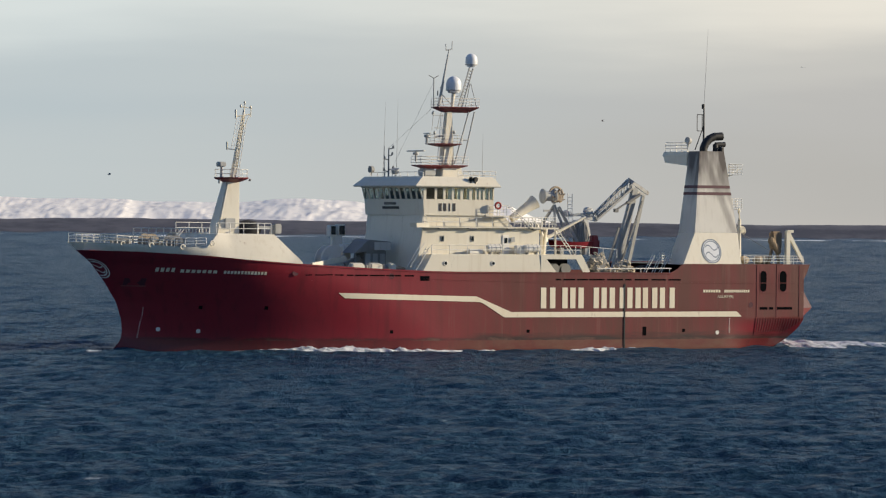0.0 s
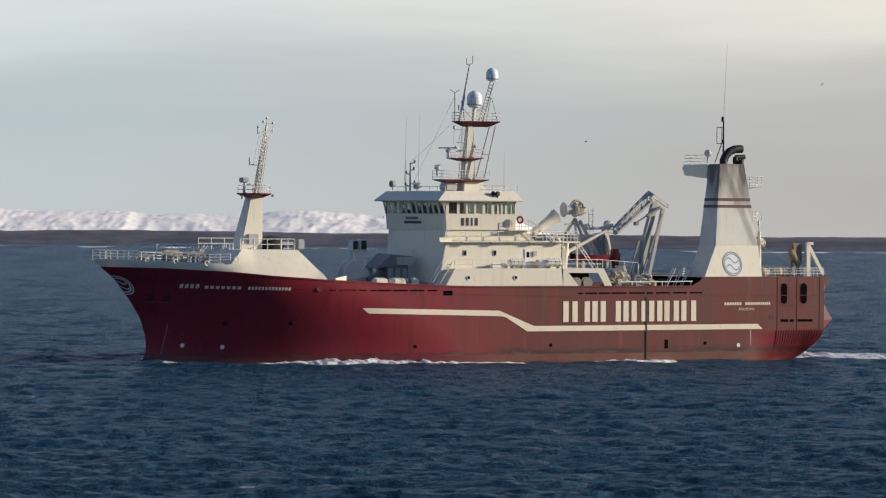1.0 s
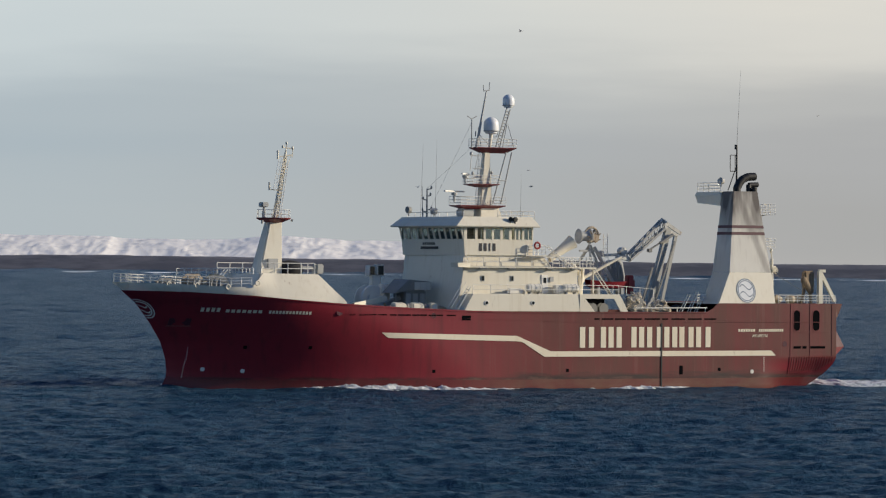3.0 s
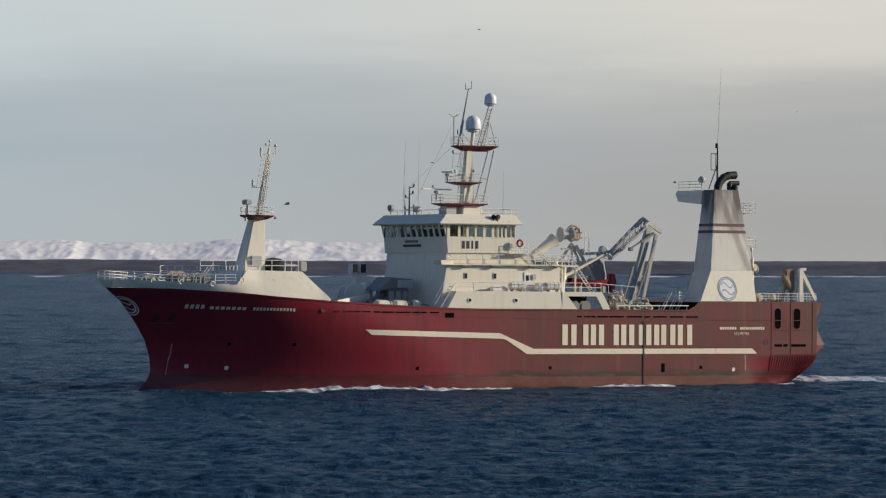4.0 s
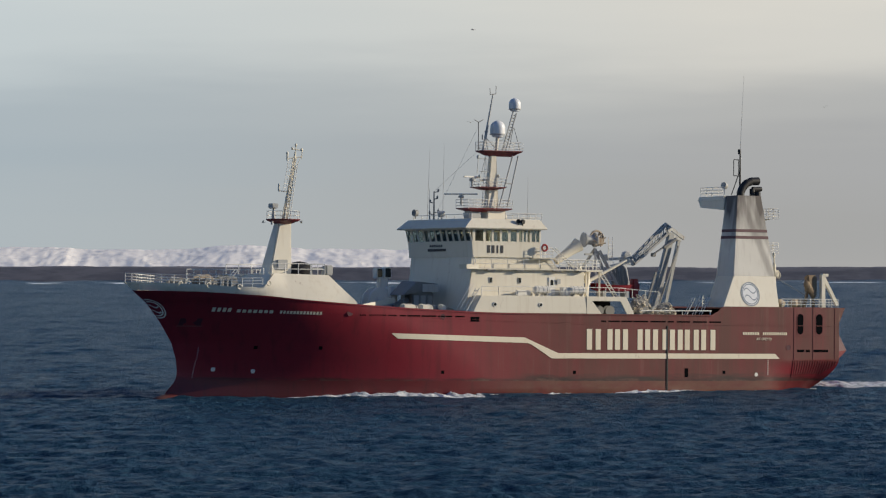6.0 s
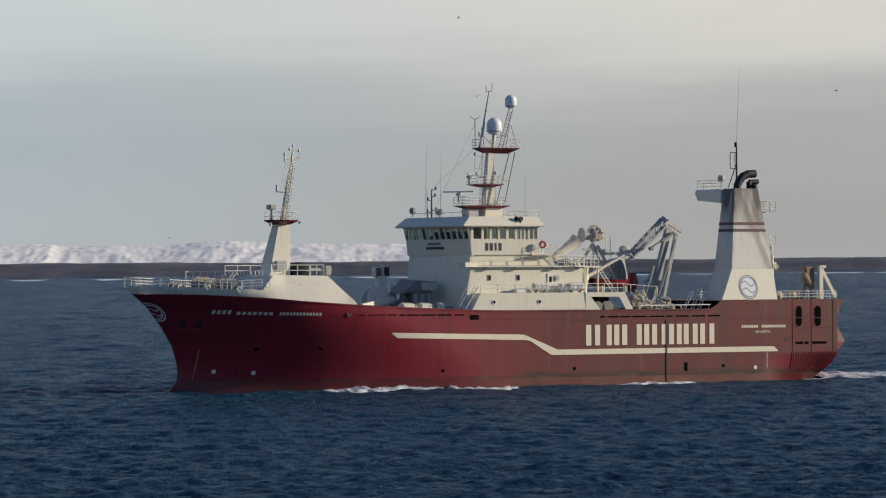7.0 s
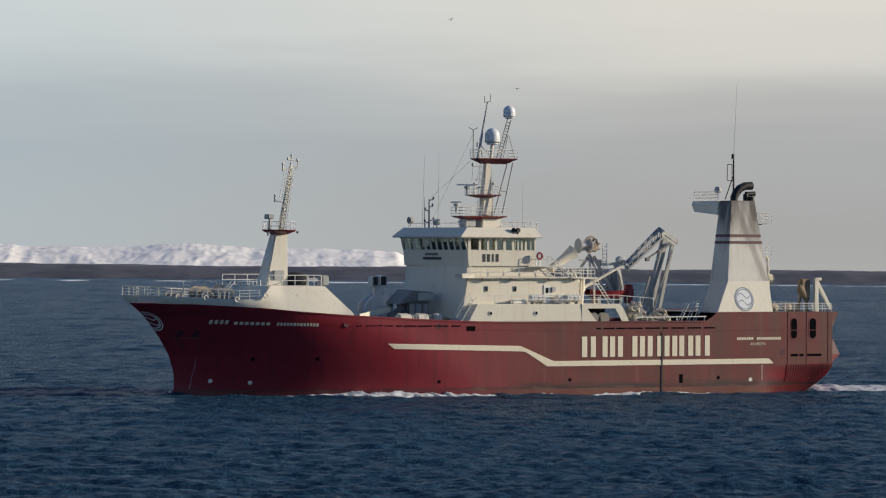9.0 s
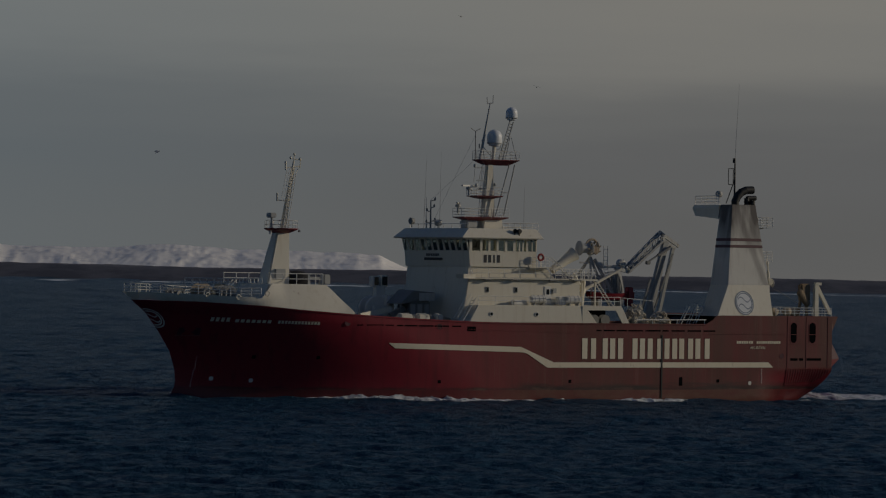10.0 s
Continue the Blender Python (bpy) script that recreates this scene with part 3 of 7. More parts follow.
RANGE = [(-1500, 44), (-555, 46), (-463, 43), (-392, 39), (-330, 39), (-215, 43), (-159, 44), (-102, 43), (0, 42), (50, 41),
         (90, 37), (120, 22), (150, 14), (230, 10), (1500, 8)]


def snow_z(x, v):
    ridge = sum(abs(noise.noise((x * f, v * g, s))) * a for f, g, s, a in ((0.012, 1.4, 2.0, 6), (0.034, 2.6, 5.0, 4.5), (0.1, 7.0, 9.0, 2.6)))
    n = noise.noise((x * 0.011, 4.4, v * 0.6)) * 4 - ridge * (1.5 - 1.15 * v)
    top = curve_at(RANGE, x)
    return -2 + v ** 0.7 * (top + 4 + n * min(top / 45, 1))


land = terrain("headland", -1400, 1600, 4400, 4520, 900, 14, land_z, HEATH)
tagged(land, "low dark brown headland across the water", "headland", kind="structure")
hills = terrain("snowy_mountains", -1500, 1500, 4560, 4800, 1100, 34, snow_z, SNOW)
tagged(hills, "distant snow-covered mountain range in low sun", "mountains", kind="structure")
sb = bmesh.new()                                       # low spit before the land, white with surf
rows = []
for i in range(401):
    x = -1500 + i * 8.0
    h = 1.15 + 0.45 * noise.noise((x * 0.012, 0.3, 1.0)) + 0.4 * noise.noise((x * 0.06, 2.2, 4.0))
    y = 3700 + 22 * noise.noise((x * 0.004, 5.5, 0.0))
    rows.append([sb.verts.new(p) for p in ((x, y - 16, -0.35), (x, y, max(h, 0.0)), (x, y + 14, -0.35))])
for a, b in zip(rows, rows[1:]):
    for j in (0, 1):
        sb.faces.new((a[j], b[j], b[j + 1], a[j + 1]))
surf = part("surf", sb, SURF, None)
tagged(surf, "pale line of surf along the far shore", "surf", kind="stuff")


# ---- the trawler; its own space: x ahead, y to port, z up ----
ship = new("trawler")
tagged(ship, "dark red and cream stern trawler under way on the sea", "fishing trawler")
WL = -1.0

SHEER = [(-39.6, 7.78), (-24.7, 7.78), (-23.5, 6.88), (0.0, 6.9), (4.2, 6.97), (11.0, 7.24), (18.0, 7.62), (23.6, 8.02), (27.5, 8.38),
         (33.7, 8.72), (39.0, 8.82)]
STEM = [(-5.0, 33.0), (-2.6, 35.6), (-1.2, 34.9), (-0.3, 34.05), (0.3, 33.75), (0.9, 33.68), (2.06, 33.8), (3.72, 34.33), (5.65, 35.53), (7.57, 37.0), (8.77, 38.45), (9.7, 39.5)]


def hull_y(x, z):
    """Half-breadth of the hull."""
    w = min(max((z - WL) / 9.2, 0), 1.05)
    start, end = lerp(3.0, 18.0, min(w, 1) ** 1.9), curve_at(STEM, z)
    u = min(max((x - start) / (end - start), 0), 1)
    y = 8.0 * max(1 - u ** lerp(1.7, 2.4, w), 0) ** lerp(0.95, 0.7, w)
    if x < -30 and z < 2.2:                           # run aft, under the counter
        y -= min((-30 - x) / 7, 1) ** 1.3 * min(2.2 - z, 4.0) ** 1.35 * 0.5
    if z < WL:
        y *= 1 - 0.12 * (WL - z) / 4
    return max(y, 0.0)


def stations(x0, x1, n):
    return [x0 + (x1 - x0) * i / n for i in range(n + 1)]


def shell(z0, z1, nx, nz):
    """Plating between two heights, both sides, closed at the stern; z0 and z1 are heights or functions of x."""
    bm = bmesh.new()
    for s in (1, -1):
        grid = []
        for i in range(nx + 1):
            t = i / nx
            t = 1 - (1 - t) ** 1.35
            col = []
            for j in range(nz + 1):
                v = j / nz
                za = z0(0) if callable(z0) else z0
                zb = z1(20) if callable(z1) else z1
                zz = lerp(za, zb, v)
                x = lerp(aft_end(zz), curve_at(STEM, zz), t)
                z = lerp(z0(x) if callable(z0) else z0, z1(x) if callable(z1) else z1, v)
                x = lerp(aft_end(z), curve_at(STEM, z), t)
                col.append(bm.verts.new((x, s * hull_y(x, z), z)))
            grid.append(col)
        for a, b in zip(grid, grid[1:]):
            for j in range(nz):
                f = (a[j], b[j], b[j + 1], a[j + 1])
                bm.faces.new(f if s < 0 else f[::-1])
    bmesh.ops.remove_doubles(bm, verts=bm.verts, dist=0.004)
    return bm


def aft_end(z):
    """The stern is cut away below the counter."""
    return -39.3 + 1.7 * min(max((2.2 - z) / 2.6, 0), 2.2) ** 1.7


# plating
bm = shell(0.05, lambda x: curve_at(SHEER, x), 220, 40)
smooth(part("hull", bm, RED, ship, "dark red painted steel hull plating"), 30)
bm = shell(-4.6, 0.05, 120, 14)
smooth(part("hull_bottom", bm, RED_BOOT, ship, "paler red boot topping at the waterline"), 30)
bm = bmesh.new()                                       # bulb at the foot of the stem
ball(bm, (34.0, 0, -2.5), 2.8, 1.2, 1.2, 24)
smooth(part("bulbous_bow", bm, RED, ship), 60)
bm = bmesh.new()                                       # transom, following the cut-away stern
zs = [-2.0, -1.2, -0.6, 0.0, 0.5, 1.0, 1.6, 2.2, 5.0, 7.76]
rows = [[bm.verts.new((aft_end(z) + d, y, z)) for d, y in ((0, hull_y(aft_end(z), z)), (0, -hull_y(aft_end(z), z)), (0.25, -hull_y(aft_end(z), z) + 0.05), (0.25, hull_y(aft_end(z), z) - 0.05))] for z in zs]
for a, b in zip(rows, rows[1:]):
    for j in range(4):
        bm.faces.new((a[j], a[(j + 1) % 4], b[(j + 1) % 4], b[j]))
bm.faces.new(rows[0])
bm.faces.new(rows[-1][::-1])
bmesh.ops.recalc_face_normals(bm, faces=bm.faces)
part("transom", bm, RED, ship)
bm = bmesh.new()                                       # decks
for x0, x1, z in ((-39.2, -24.7, 7.7), (-24.7, 18.0, 6.2), (18.0, 38.4, 8.6)):
    xs = stations(x0, x1, 24)
    for a, b in zip(xs, xs[1:]):
        inset = 0.9 if 18 <= a < 28 else 0.08
        ya, yb = max(hull_y(a, z) - inset, 0.0), max(hull_y(b, z) - inset, 0.0)
        v = [bm.verts.new(p) for p in ((a, -ya, z), (b, -yb, z), (b, yb, z), (a, ya, z))]
        if ya > 0.01:
            bm.faces.new(v)
part("deck", bm, DECKGREEN, ship)


def on_side(xs, zlo, zhi, out, nz=2, s=1, depth=0.0):
    """A strip that lies on the plating, with an edge."""
    bm = bmesh.new()
    cols = []
    for x in xs:
        lo, hi = (f(x) if callable(f) else f for f in (zlo, zhi))
        cols.append([bm.verts.new((x, s * (hull_y(x, lerp(lo, hi, j / nz)) + o), lerp(lo, hi, j / nz)))
                     for o, js in ((depth, (0,)), (out, range(nz + 1)), (depth, (nz,))) for j in js])
    for a, b in zip(cols, cols[1:]):
        for j in range(len(a) - 1):
            bm.faces.new((a[j], a[j + 1], b[j + 1], b[j]))
    bm.faces.new(cols[0])
    bm.faces.new(cols[-1][::-1])
    bmesh.ops.recalc_face_normals(bm, faces=bm.faces)
    return bm


# cream bulwark round the bow
BUL = [(17.9, 7.7), (20.2, 10.47), (26.2, 10.57), (27.6, 9.22), (29.6, 9.2), (33.7, 9.42), (39.5, 9.62)]
for s in (1, -1):
    xs = stations(17.95, 20.2, 8) + stations(20.5, 26.2, 16) + stations(26.4, 27.6, 6) + stations(27.9, 38.2, 40)
    bm = bmesh.new()
    out_, in_ = [], []
    for x in xs:
        lo, hi = curve_at(SHEER, x), curve_at(BUL, x)
        tip = x > 38
        col = []
        for v in (0, 0.33, 0.66, 1):
            z = lerp(lo, hi, v)
            xx = x if not tip else lerp(38.45, 39.5, v)
            y = hull_y(min(x, 36.5), min(z, 9.2)) if x < 36.5 else lerp(hull_y(36.5, z), 0.0, (x - 36.5) / 1.7)
            y += 0.02
            y -= max(0, z - lo - 0.2) * curve_at([(18.0, 0.0), (18.6, 0.75), (25.0, 0.75), (29.5, 0.1), (32.0, 0.0)], x)
            col.append((xx, s * max(y, 0.0), z))
        out_.append([bm.verts.new(p) for p in col])
        in_.append([bm.verts.new((p[0] - (0.12 if tip else 0), p[1] - s * 0.12, p[2])) for p in col])
    for rows, flip in ((out_, s > 0), (in_, s < 0)):
        for a, b in zip(rows, rows[1:]):
            for j in range(3):
                f = (a[j], b[j], b[j + 1], a[j + 1])
                bm.faces.new(f[::-1] if flip else f)
    for a, b, c, d in zip(out_, out_[1:], in_, in_[1:]):
        bm.faces.new((a[3], b[3], d[3], c[3]))
    bmesh.ops.recalc_face_normals(bm, faces=bm.faces)
    smooth(part("bulwark", bm, CREAM, ship, "cream bow bulwark with rust runs"), 30)
bm = bmesh.new()                                       # forecastle house between the bulwarks
hexa(bm, [(20.3, -5.2, 8.6), (26.6, -4.6, 8.6), (26.6, 4.6, 8.6), (20.3, 5.2, 8.6)],
     [(20.2, -5.8, 10.5), (25.9, -5.0, 10.5), (25.9, 5.0, 10.5), (20.2, 5.8, 10.5)], 0.05)
part("forecastle", bm, CREAM, ship)

# stripe along the side, dropping aft of midships
bm = on_side(stations(-1.03, 13.3, 28) + [13.6, 13.98], lambda x: lerp(3.9, 4.28, (x + 1.03) / 15) + max(0, x - 13.3) * 0.7, lambda x: lerp(4.45, 4.8, (x + 1.03) / 15), 0.03)
part("stripe", bm, LETTER, ship, "cream stripe")
bm = on_side([-31.75, -31.2] + stations(-30.8, -4.2, 40), 2.34, lambda x: lerp(2.38, 2.88, min((x + 31.76) / 0.55, 1)), 0.03)
part("stripe", bm, LETTER, ship, "cream stripe")
bm = on_side(stations(-4.95, -1.03, 10), lambda x: lerp(2.34, 3.88, min(max((x + 4.2) / 2.6, 0), 1)),
             lambda x: lerp(2.88, 4.45, (x + 4.95) / 3.92), 0.034)
part("stripe", bm, LETTER, ship, "cream stripe")

# seams and strakes
for x0, x1, za, zb, r in ((-39.2, -15.0, 5.82, 5.85, 0.03), (-39.2, -33.6, 4.8, 4.8, 0.03), (-33.6, -26.0, 2.98, 2.98, 0.025),
                          (-33.5, 33.6, 6.0, 6.0, 0.012), (-10.0, 31.0, 5.75, 7.0, 0.02)):
    bm = on_side(stations(x0, x1, 40), lambda x: lerp(za, zb, (x - x0) / (x1 - x0)) - r, lambda x: lerp(za, zb, (x - x0) / (x1 - x0)) + r, r, 1)
    part("strake", bm, RED, ship)
bm = on_side(stations(-24.0, 38.0, 90), lambda x: curve_at(SHEER, x) - 0.14, lambda x: curve_at(SHEER, x) - 0.02, 0.06, 1)
part("gunwale", bm, RED, ship)
for x in (-33.6, -36.0, -38.75):
    bm = on_side([x - 0.03, x + 0.03], 2.3, 7.7, 0.035, 3)
    part("seam", bm, DECK_RED, ship)

# ribbed fender plates under the counter
bm = on_side(stations(-38.9, -33.5, 16), lambda x: 0.45 + max(0, -37.4 - x) * 0.75, 2.2, 0.05, 6)
part("stern_plate", bm, RED, ship)
for i in range(17):
    x = -33.8 - i * 0.32
    bm = on_side([x - 0.045, x + 0.045], lambda q: 0.75 + max(0, -37.4 - q) * 0.62, 2.12, 0.085, 6)
    part("rib", bm, RED_RIB, ship)
for y in (7.2, 3.0, -3.0, -7.2):
    bm = bmesh.new()
    hexa(bm, [(-39.3, y - 0.5, 2.4), (-39.5, y - 0.5, 2.4), (-39.5, y + 0.5, 2.4), (-39.3, y + 0.5, 2.4)],
         [(-39.3, y - 0.5, 4.7), (-39.6, y - 0.5, 4.7), (-39.6, y + 0.5, 4.7), (-39.3, y + 0.5, 4.7)])
    part("stern_guard", bm, DECK_RED, ship)
bm = bmesh.new()                                       # pointed guard at the corner of the slip
hexa(bm, [(-39.25, 4.5, 2.3), (-39.7, 4.7, 2.5), (-39.7, 7.6, 2.5), (-39.25, 7.9, 2.3)],
     [(-39.25, 4.5, 3.2), (-40.75, 4.7, 3.25), (-40.75, 7.3, 3.25), (-39.25, 7.9, 3.2)])
guard = part("stern_guard", bm, DECK_RED, ship, "dark red pointed stern guard")
bm = bmesh.new()
hexa(bm, [(-39.25, 4.5, 3.2), (-40.74, 4.7, 3.25), (-40.74, 7.3, 3.25), (-39.25, 7.9, 3.2)],
     [(-39.25, 4.5, 5.1), (-39.35, 4.7, 5.0), (-39.35, 7.6, 5.0), (-39.25, 7.9, 5.1)])
part("guard_hood", bm, BAND, guard)
bm = bmesh.new()                                       # overhang under the aft rail
hexa(bm, [(-39.25, 6.2, 6.2), (-39.5, 6.2, 6.4), (-39.5, 7.9, 6.4), (-39.25, 7.96, 6.2)],
     [(-39.25, 6.2, 7.76), (-40.1, 6.2, 7.76), (-40.1, 7.9, 7.76), (-39.25, 7.96, 7.76)])
part("stern_guard", bm, RED, ship)


# openings in the plating: flat patches, the shade inside given as dark colour
def oval(name, x, z, w, h, rim_mat, fill):
    y = hull_y(x, z)
    bm = bmesh.new()
    n = 24
    def pts(k):
        a = 2 * math.pi * k / n
        cx, cz = math.cos(a) * w / 2, math.sin(a) * w / 2
        return cx, cz + math.copysign((h - w) / 2, math.sin(a)) if h > w else cz
    outer = [bm.verts.new((x + pts(k)[0] * 1.16, y + 0.025, z + pts(k)[1] * 1.06)) for k in range(n)]
    inner = [bm.verts.new((x + pts(k)[0], y + 0.025, z + pts(k)[1])) for k in range(n)]
    base = [bm.verts.new((x + pts(k)[0] * 1.16, y - 0.02, z + pts(k)[1] * 1.06)) for k in range(n)]
    deep = [bm.verts.new((x + pts(k)[0], y + 0.012, z + pts(k)[1])) for k in range(n)]
    for k in range(n):
        l = (k + 1) % n
        bm.faces.new((outer[k], outer[l], inner[l], inner[k]))
        bm.faces.new((base[k], base[l], outer[l], outer[k]))
        bm.faces.new((inner[k], inner[l], deep[l], deep[k]))
    bmesh.ops.recalc_face_normals(bm, faces=bm.faces)
    rim = part(name, bm, rim_mat, ship)
    bm = bmesh.new()
    bm.faces.new([bm.verts.new((x + pts(k)[0], y + 0.012, z + pts(k)[1])) for k in range(n)])
    part("recess", bm, fill, rim)


oval("stern_opening", -34.37, 6.0, 0.78, 2.15, DECK_RED, VOID)
oval("stern_opening", -36.76, 6.0, 0.85, 2.15, DECK_RED, VOID)
oval("hawse_hole", 18.65, 6.75, 0.56, 0.56, DECK_RED, BAND)
oval("hawse_hole", 8.36, 6.46, 0.56, 0.56, DECK_RED, BAND)
oval("hawse_hole", -32.9, 3.55, 0.56, 0.56, DECK_RED, BAND)
for x in (27.1, 21.0, 8.2, -6.9, -24.9):               # scuppers and discharges
    z = 3.3 if x > 15 else 0.95
    part("scupper", on_side([x - 0.17, x + 0.17], z - 0.17, z + 0.15, 0.012, 1), VOID, ship)
for x0, x1, z in ((4.2, 5.2, 6.24), (-20.5, -20.1, 0.9), (-33.99, -34.9, 3.19), (-35.1, -35.6, 3.19), (-36.0, -37.9, 3.19)):
    h = 0.24 if x0 > 4 else (0.45 if x0 == -20.5 else 0.13)
    bm = on_side([min(x0, x1), max(x0, x1)], z - h, z + h, 0.02, 1)
    part("freeing_port", bm, VOID, ship)
random.seed(5)
for x0, x1 in ((-24.5, -10.0), (5.9, 17.6)):           # freeing slots under the gunwale
    x = x0
    while x < x1:
        w = random.uniform(0.7, 1.9)
        e = min(x + w, x1)
        bm = on_side([x, e], 6.07 if x < 0 else lerp(6.42, 6.5, (x - 5) / 12), 6.22 if x < 0 else lerp(6.56, 6.64, (x - 5) / 12), 0.015, 1)
        part("freeing_slot", bm, VOID, ship)
        x = e + random.uniform(0.12, 0.4)
bm = on_side([-18.02, -17.86], -0.9, 5.7, 0.06, 4)
part("side_guide", bm, BLACK, ship, "black vertical guide on the hull")
bm = bmesh.new()                                       # anchor pocket: recess shade and lit lower lip given as dark and pale red
hexa(bm, [(32.4, hull_y(32.4, 5.4) - .3, 5.4), (34.2, hull_y(34.2, 5.4) - .3, 5.4), (34.2, hull_y(34.2, 5.4) + 0.03, 5.4), (32.4, hull_y(32.4, 5.4) + 0.03, 5.4)],
     [(32.4, hull_y(32.4, 6.1) - .3, 6.1), (34.2, hull_y(34.2, 6.1) - .3, 6.1), (34.2, hull_y(34.2, 6.1) + 0.03, 6.1), (32.4, hull_y(32.4, 6.1) + 0.03, 6.1)])
pocket = part("anchor_pocket", bm, BAND, ship)
part("pocket_rim", on_side([32.3, 33.3, 34.3], 5.28, 5.4, 0.1, 1), RED_RIB, pocket)


# lettering on the plating; names and numbers are plain bars, the trade lettering plain shapes
def bars(name, spans, z0, z1, mat, slope=0.0):
    x_first = spans[0][0]
    for a, b in spans:
        bm = on_side(stations(b, a, 2), lambda x: z0 + slope * (x - x_first), lambda x: z1 + slope * (x - x_first), 0.025, 2)
        part(name, bm, mat, ship)


def spread(x0, x1, n, gap=0.3):
    w = (x0 - x1) / n
    return [(x0 - i * w, x0 - (i + 1 - gap) * w) for i in range(n)]


bars("number_bar", spread(31.9, 30.05, 4, 0.38), 6.78, 7.18, LETTER, 0.012)
bars("name_bar", spread(29.7, 26.2, 7, 0.34) + spread(25.7, 21.45, 13, 0.34), 6.72, 7.02, LETTER, 0.022)
bars("name_bar", spread(-27.2, -29.3, 7, 0.3) + spread(-29.7, -32.75, 13, 0.3), 4.84, 5.12, LETTER)


def flat_text(name, body, x, y, z, size, mat, parent, wide=1.0):
    """Words standing on a port-facing wall."""
    cu = bpy.data.curves.new(name, "FONT")
    cu.body, cu.size, cu.extrude = body, size, 0.01
    tmp = new(name, cu)
    me = bpy.data.meshes.new_from_object(tmp.evaluated_get(bpy.context.evaluated_depsgraph_get()))
    bpy.data.objects.remove(tmp)
    me.materials.clear()
    me.materials.append(mat)
    ob = new(name, me)
    ob.parent = parent
    ob.matrix_basis = Matrix.Translation((x, y, z)) @ pose(0, 0, 0, 90, 0, 180) @ Matrix.Diagonal((wide, 1, 1, 1))
    return ob


flat_text("home_port", "AKUREYRI", -28.85, 8.03, 4.28, 0.4, LETTER, ship, 1.05)


def shape(x, z, w, h, kind):
    """A plain painted bar, or two of them."""
    bm = bmesh.new()
    for x0, x1 in ((x, x - w),) if kind == "bar" else ((x, x - 0.6), (x - w + 0.6, x - w)):
        box(bm, x0, x1, 7.98, 8.03, z, z + h)
    return part("trade_mark", bm, LETTER, ship, "large upright cream bars painted on the hull")


for x, w, kind in ((-8.3, 0.62, "bar"), (-9.35, 2.0, "pair"), (-11.65, 1.55, "pair"), (-14.35, 1.5, "pair"), (-16.2, 1.75, "pair"),
                   (-18.25, 1.55, "pair"), (-20.05, 1.7, "pair"), (-22.05, 1.75, "pair")):
    shape(x, 3.24, w, 2.1, kind)


# ---- deckhouse amidships ----
bm = bmesh.new()                                       # lower house flush with the side
hexa(bm, [(4.96, -7.98, 6.9), (4.96, 7.98, 6.9), (-8.3, 7.98, 6.9), (-8.3, -7.98, 6.9)],
     [(3.92, -7.9, 8.66), (3.92, 7.9, 8.66), (-8.3, 7.9, 8.66), (-8.3, -7.9, 8.66)], 0.03)
lower = part("lower_house", bm, CREAM, ship, "cream lower deckhouse")
for s in (1, -1):                                      # wing wall with the slanting opening
    bm = bmesh.new()
    ya, yb = (7.86, 7.98) if s > 0 else (-7.98, -7.86)
    for low, high in ((((-8.3, 6.9), (-10.06, 6.9)), ((-8.3, 8.2), (-8.95, 8.2))), (((-13.1, 6.9), (-13.95, 6.9)), ((-12.31, 8.2), (-13.25, 8.2))),
                      (((-8.3, 8.2), (-13.25, 8.2)), ((-8.3, 8.66), (-12.95, 8.66)))):
        (a, b), (c, d) = low, high
        hexa(bm, [(a[0], ya, a[1]), (a[0], yb, a[1]), (b[0], yb, b[1]), (b[0], ya, b[1])],
             [(c[0], ya, c[1]), (c[0], yb, c[1]), (d[0], yb, d[1]), (d[0], ya, d[1])])
    part("wing_wall", bm, CREAM, lower)
bm = bmesh.new()
box(bm, -13.0, -8.3, -7.8, 7.8, 8.5, 8.64)
part("deck_plate", bm, CREAM, lower)
# black sheet added behind the opening to stand for the shade inside
bm = bmesh.new()
box(bm, -13.0, -8.4, 4.6, 4.8, 6.2, 8.5)
part("inner_wall", bm, VOID, lower)
for x in (-10.6, -11.9):
    bm = bmesh.new()
    lathe(bm, [(0.55, -0.3), (0.55, -0.22), (0.25, -0.2), (0.25, 0.2), (0.55, 0.22), (0.55, 0.3)], (x, 6.3, 7.2), "Y", 16)
    box(bm, x - 0.5, x + 0.5, 5.8, 6.8, 6.2, 6.7, 0.05)
    part("hauler", bm, DARKGREY, lower)
for x in (2.4, -2.9):
    bm = bmesh.new()
    ring(bm, (x, 7.97, 7.75), 0.2, 0.045, "Y", 20, 6)
    part("porthole", bm, WHITE, lower)
    bm = bmesh.new()
    lathe(bm, [(0.18, 0), (0.18, 0.02)], (x, 7.94, 7.75), "Y", 16)
    part("pane", bm, GLASS, lower)

bm = bmesh.new()                                       # tower under the bridge, front sloping aft a little
hexa(bm, [(5.25, -6.3, 6.3), (5.0, 6.3, 6.3), (-9.0, 6.3, 6.3), (-9.0, -6.3, 6.3)],
     [(4.55, -6.2, 11.36), (4.1, 6.2, 11.36), (-9.0, 6.2, 11.36), (-9.0, -6.2, 11.36)], 0.04)
mid = part("accommodation_house", bm, CREAM, ship, "cream accommodation house below the bridge")
bm = bmesh.new()
hexa(bm, [(4.6, -6.2, 11.3), (4.15, 6.0, 11.3), (-6.2, 6.0, 11.3), (-6.2, -6.0, 11.3)],
     [(4.45, -6.2, 12.55), (4.0, 6.0, 12.55), (-5.0, 6.0, 12.55), (-5.0, -6.0, 12.55)])
part("upper_house", bm, CREAM, ship)
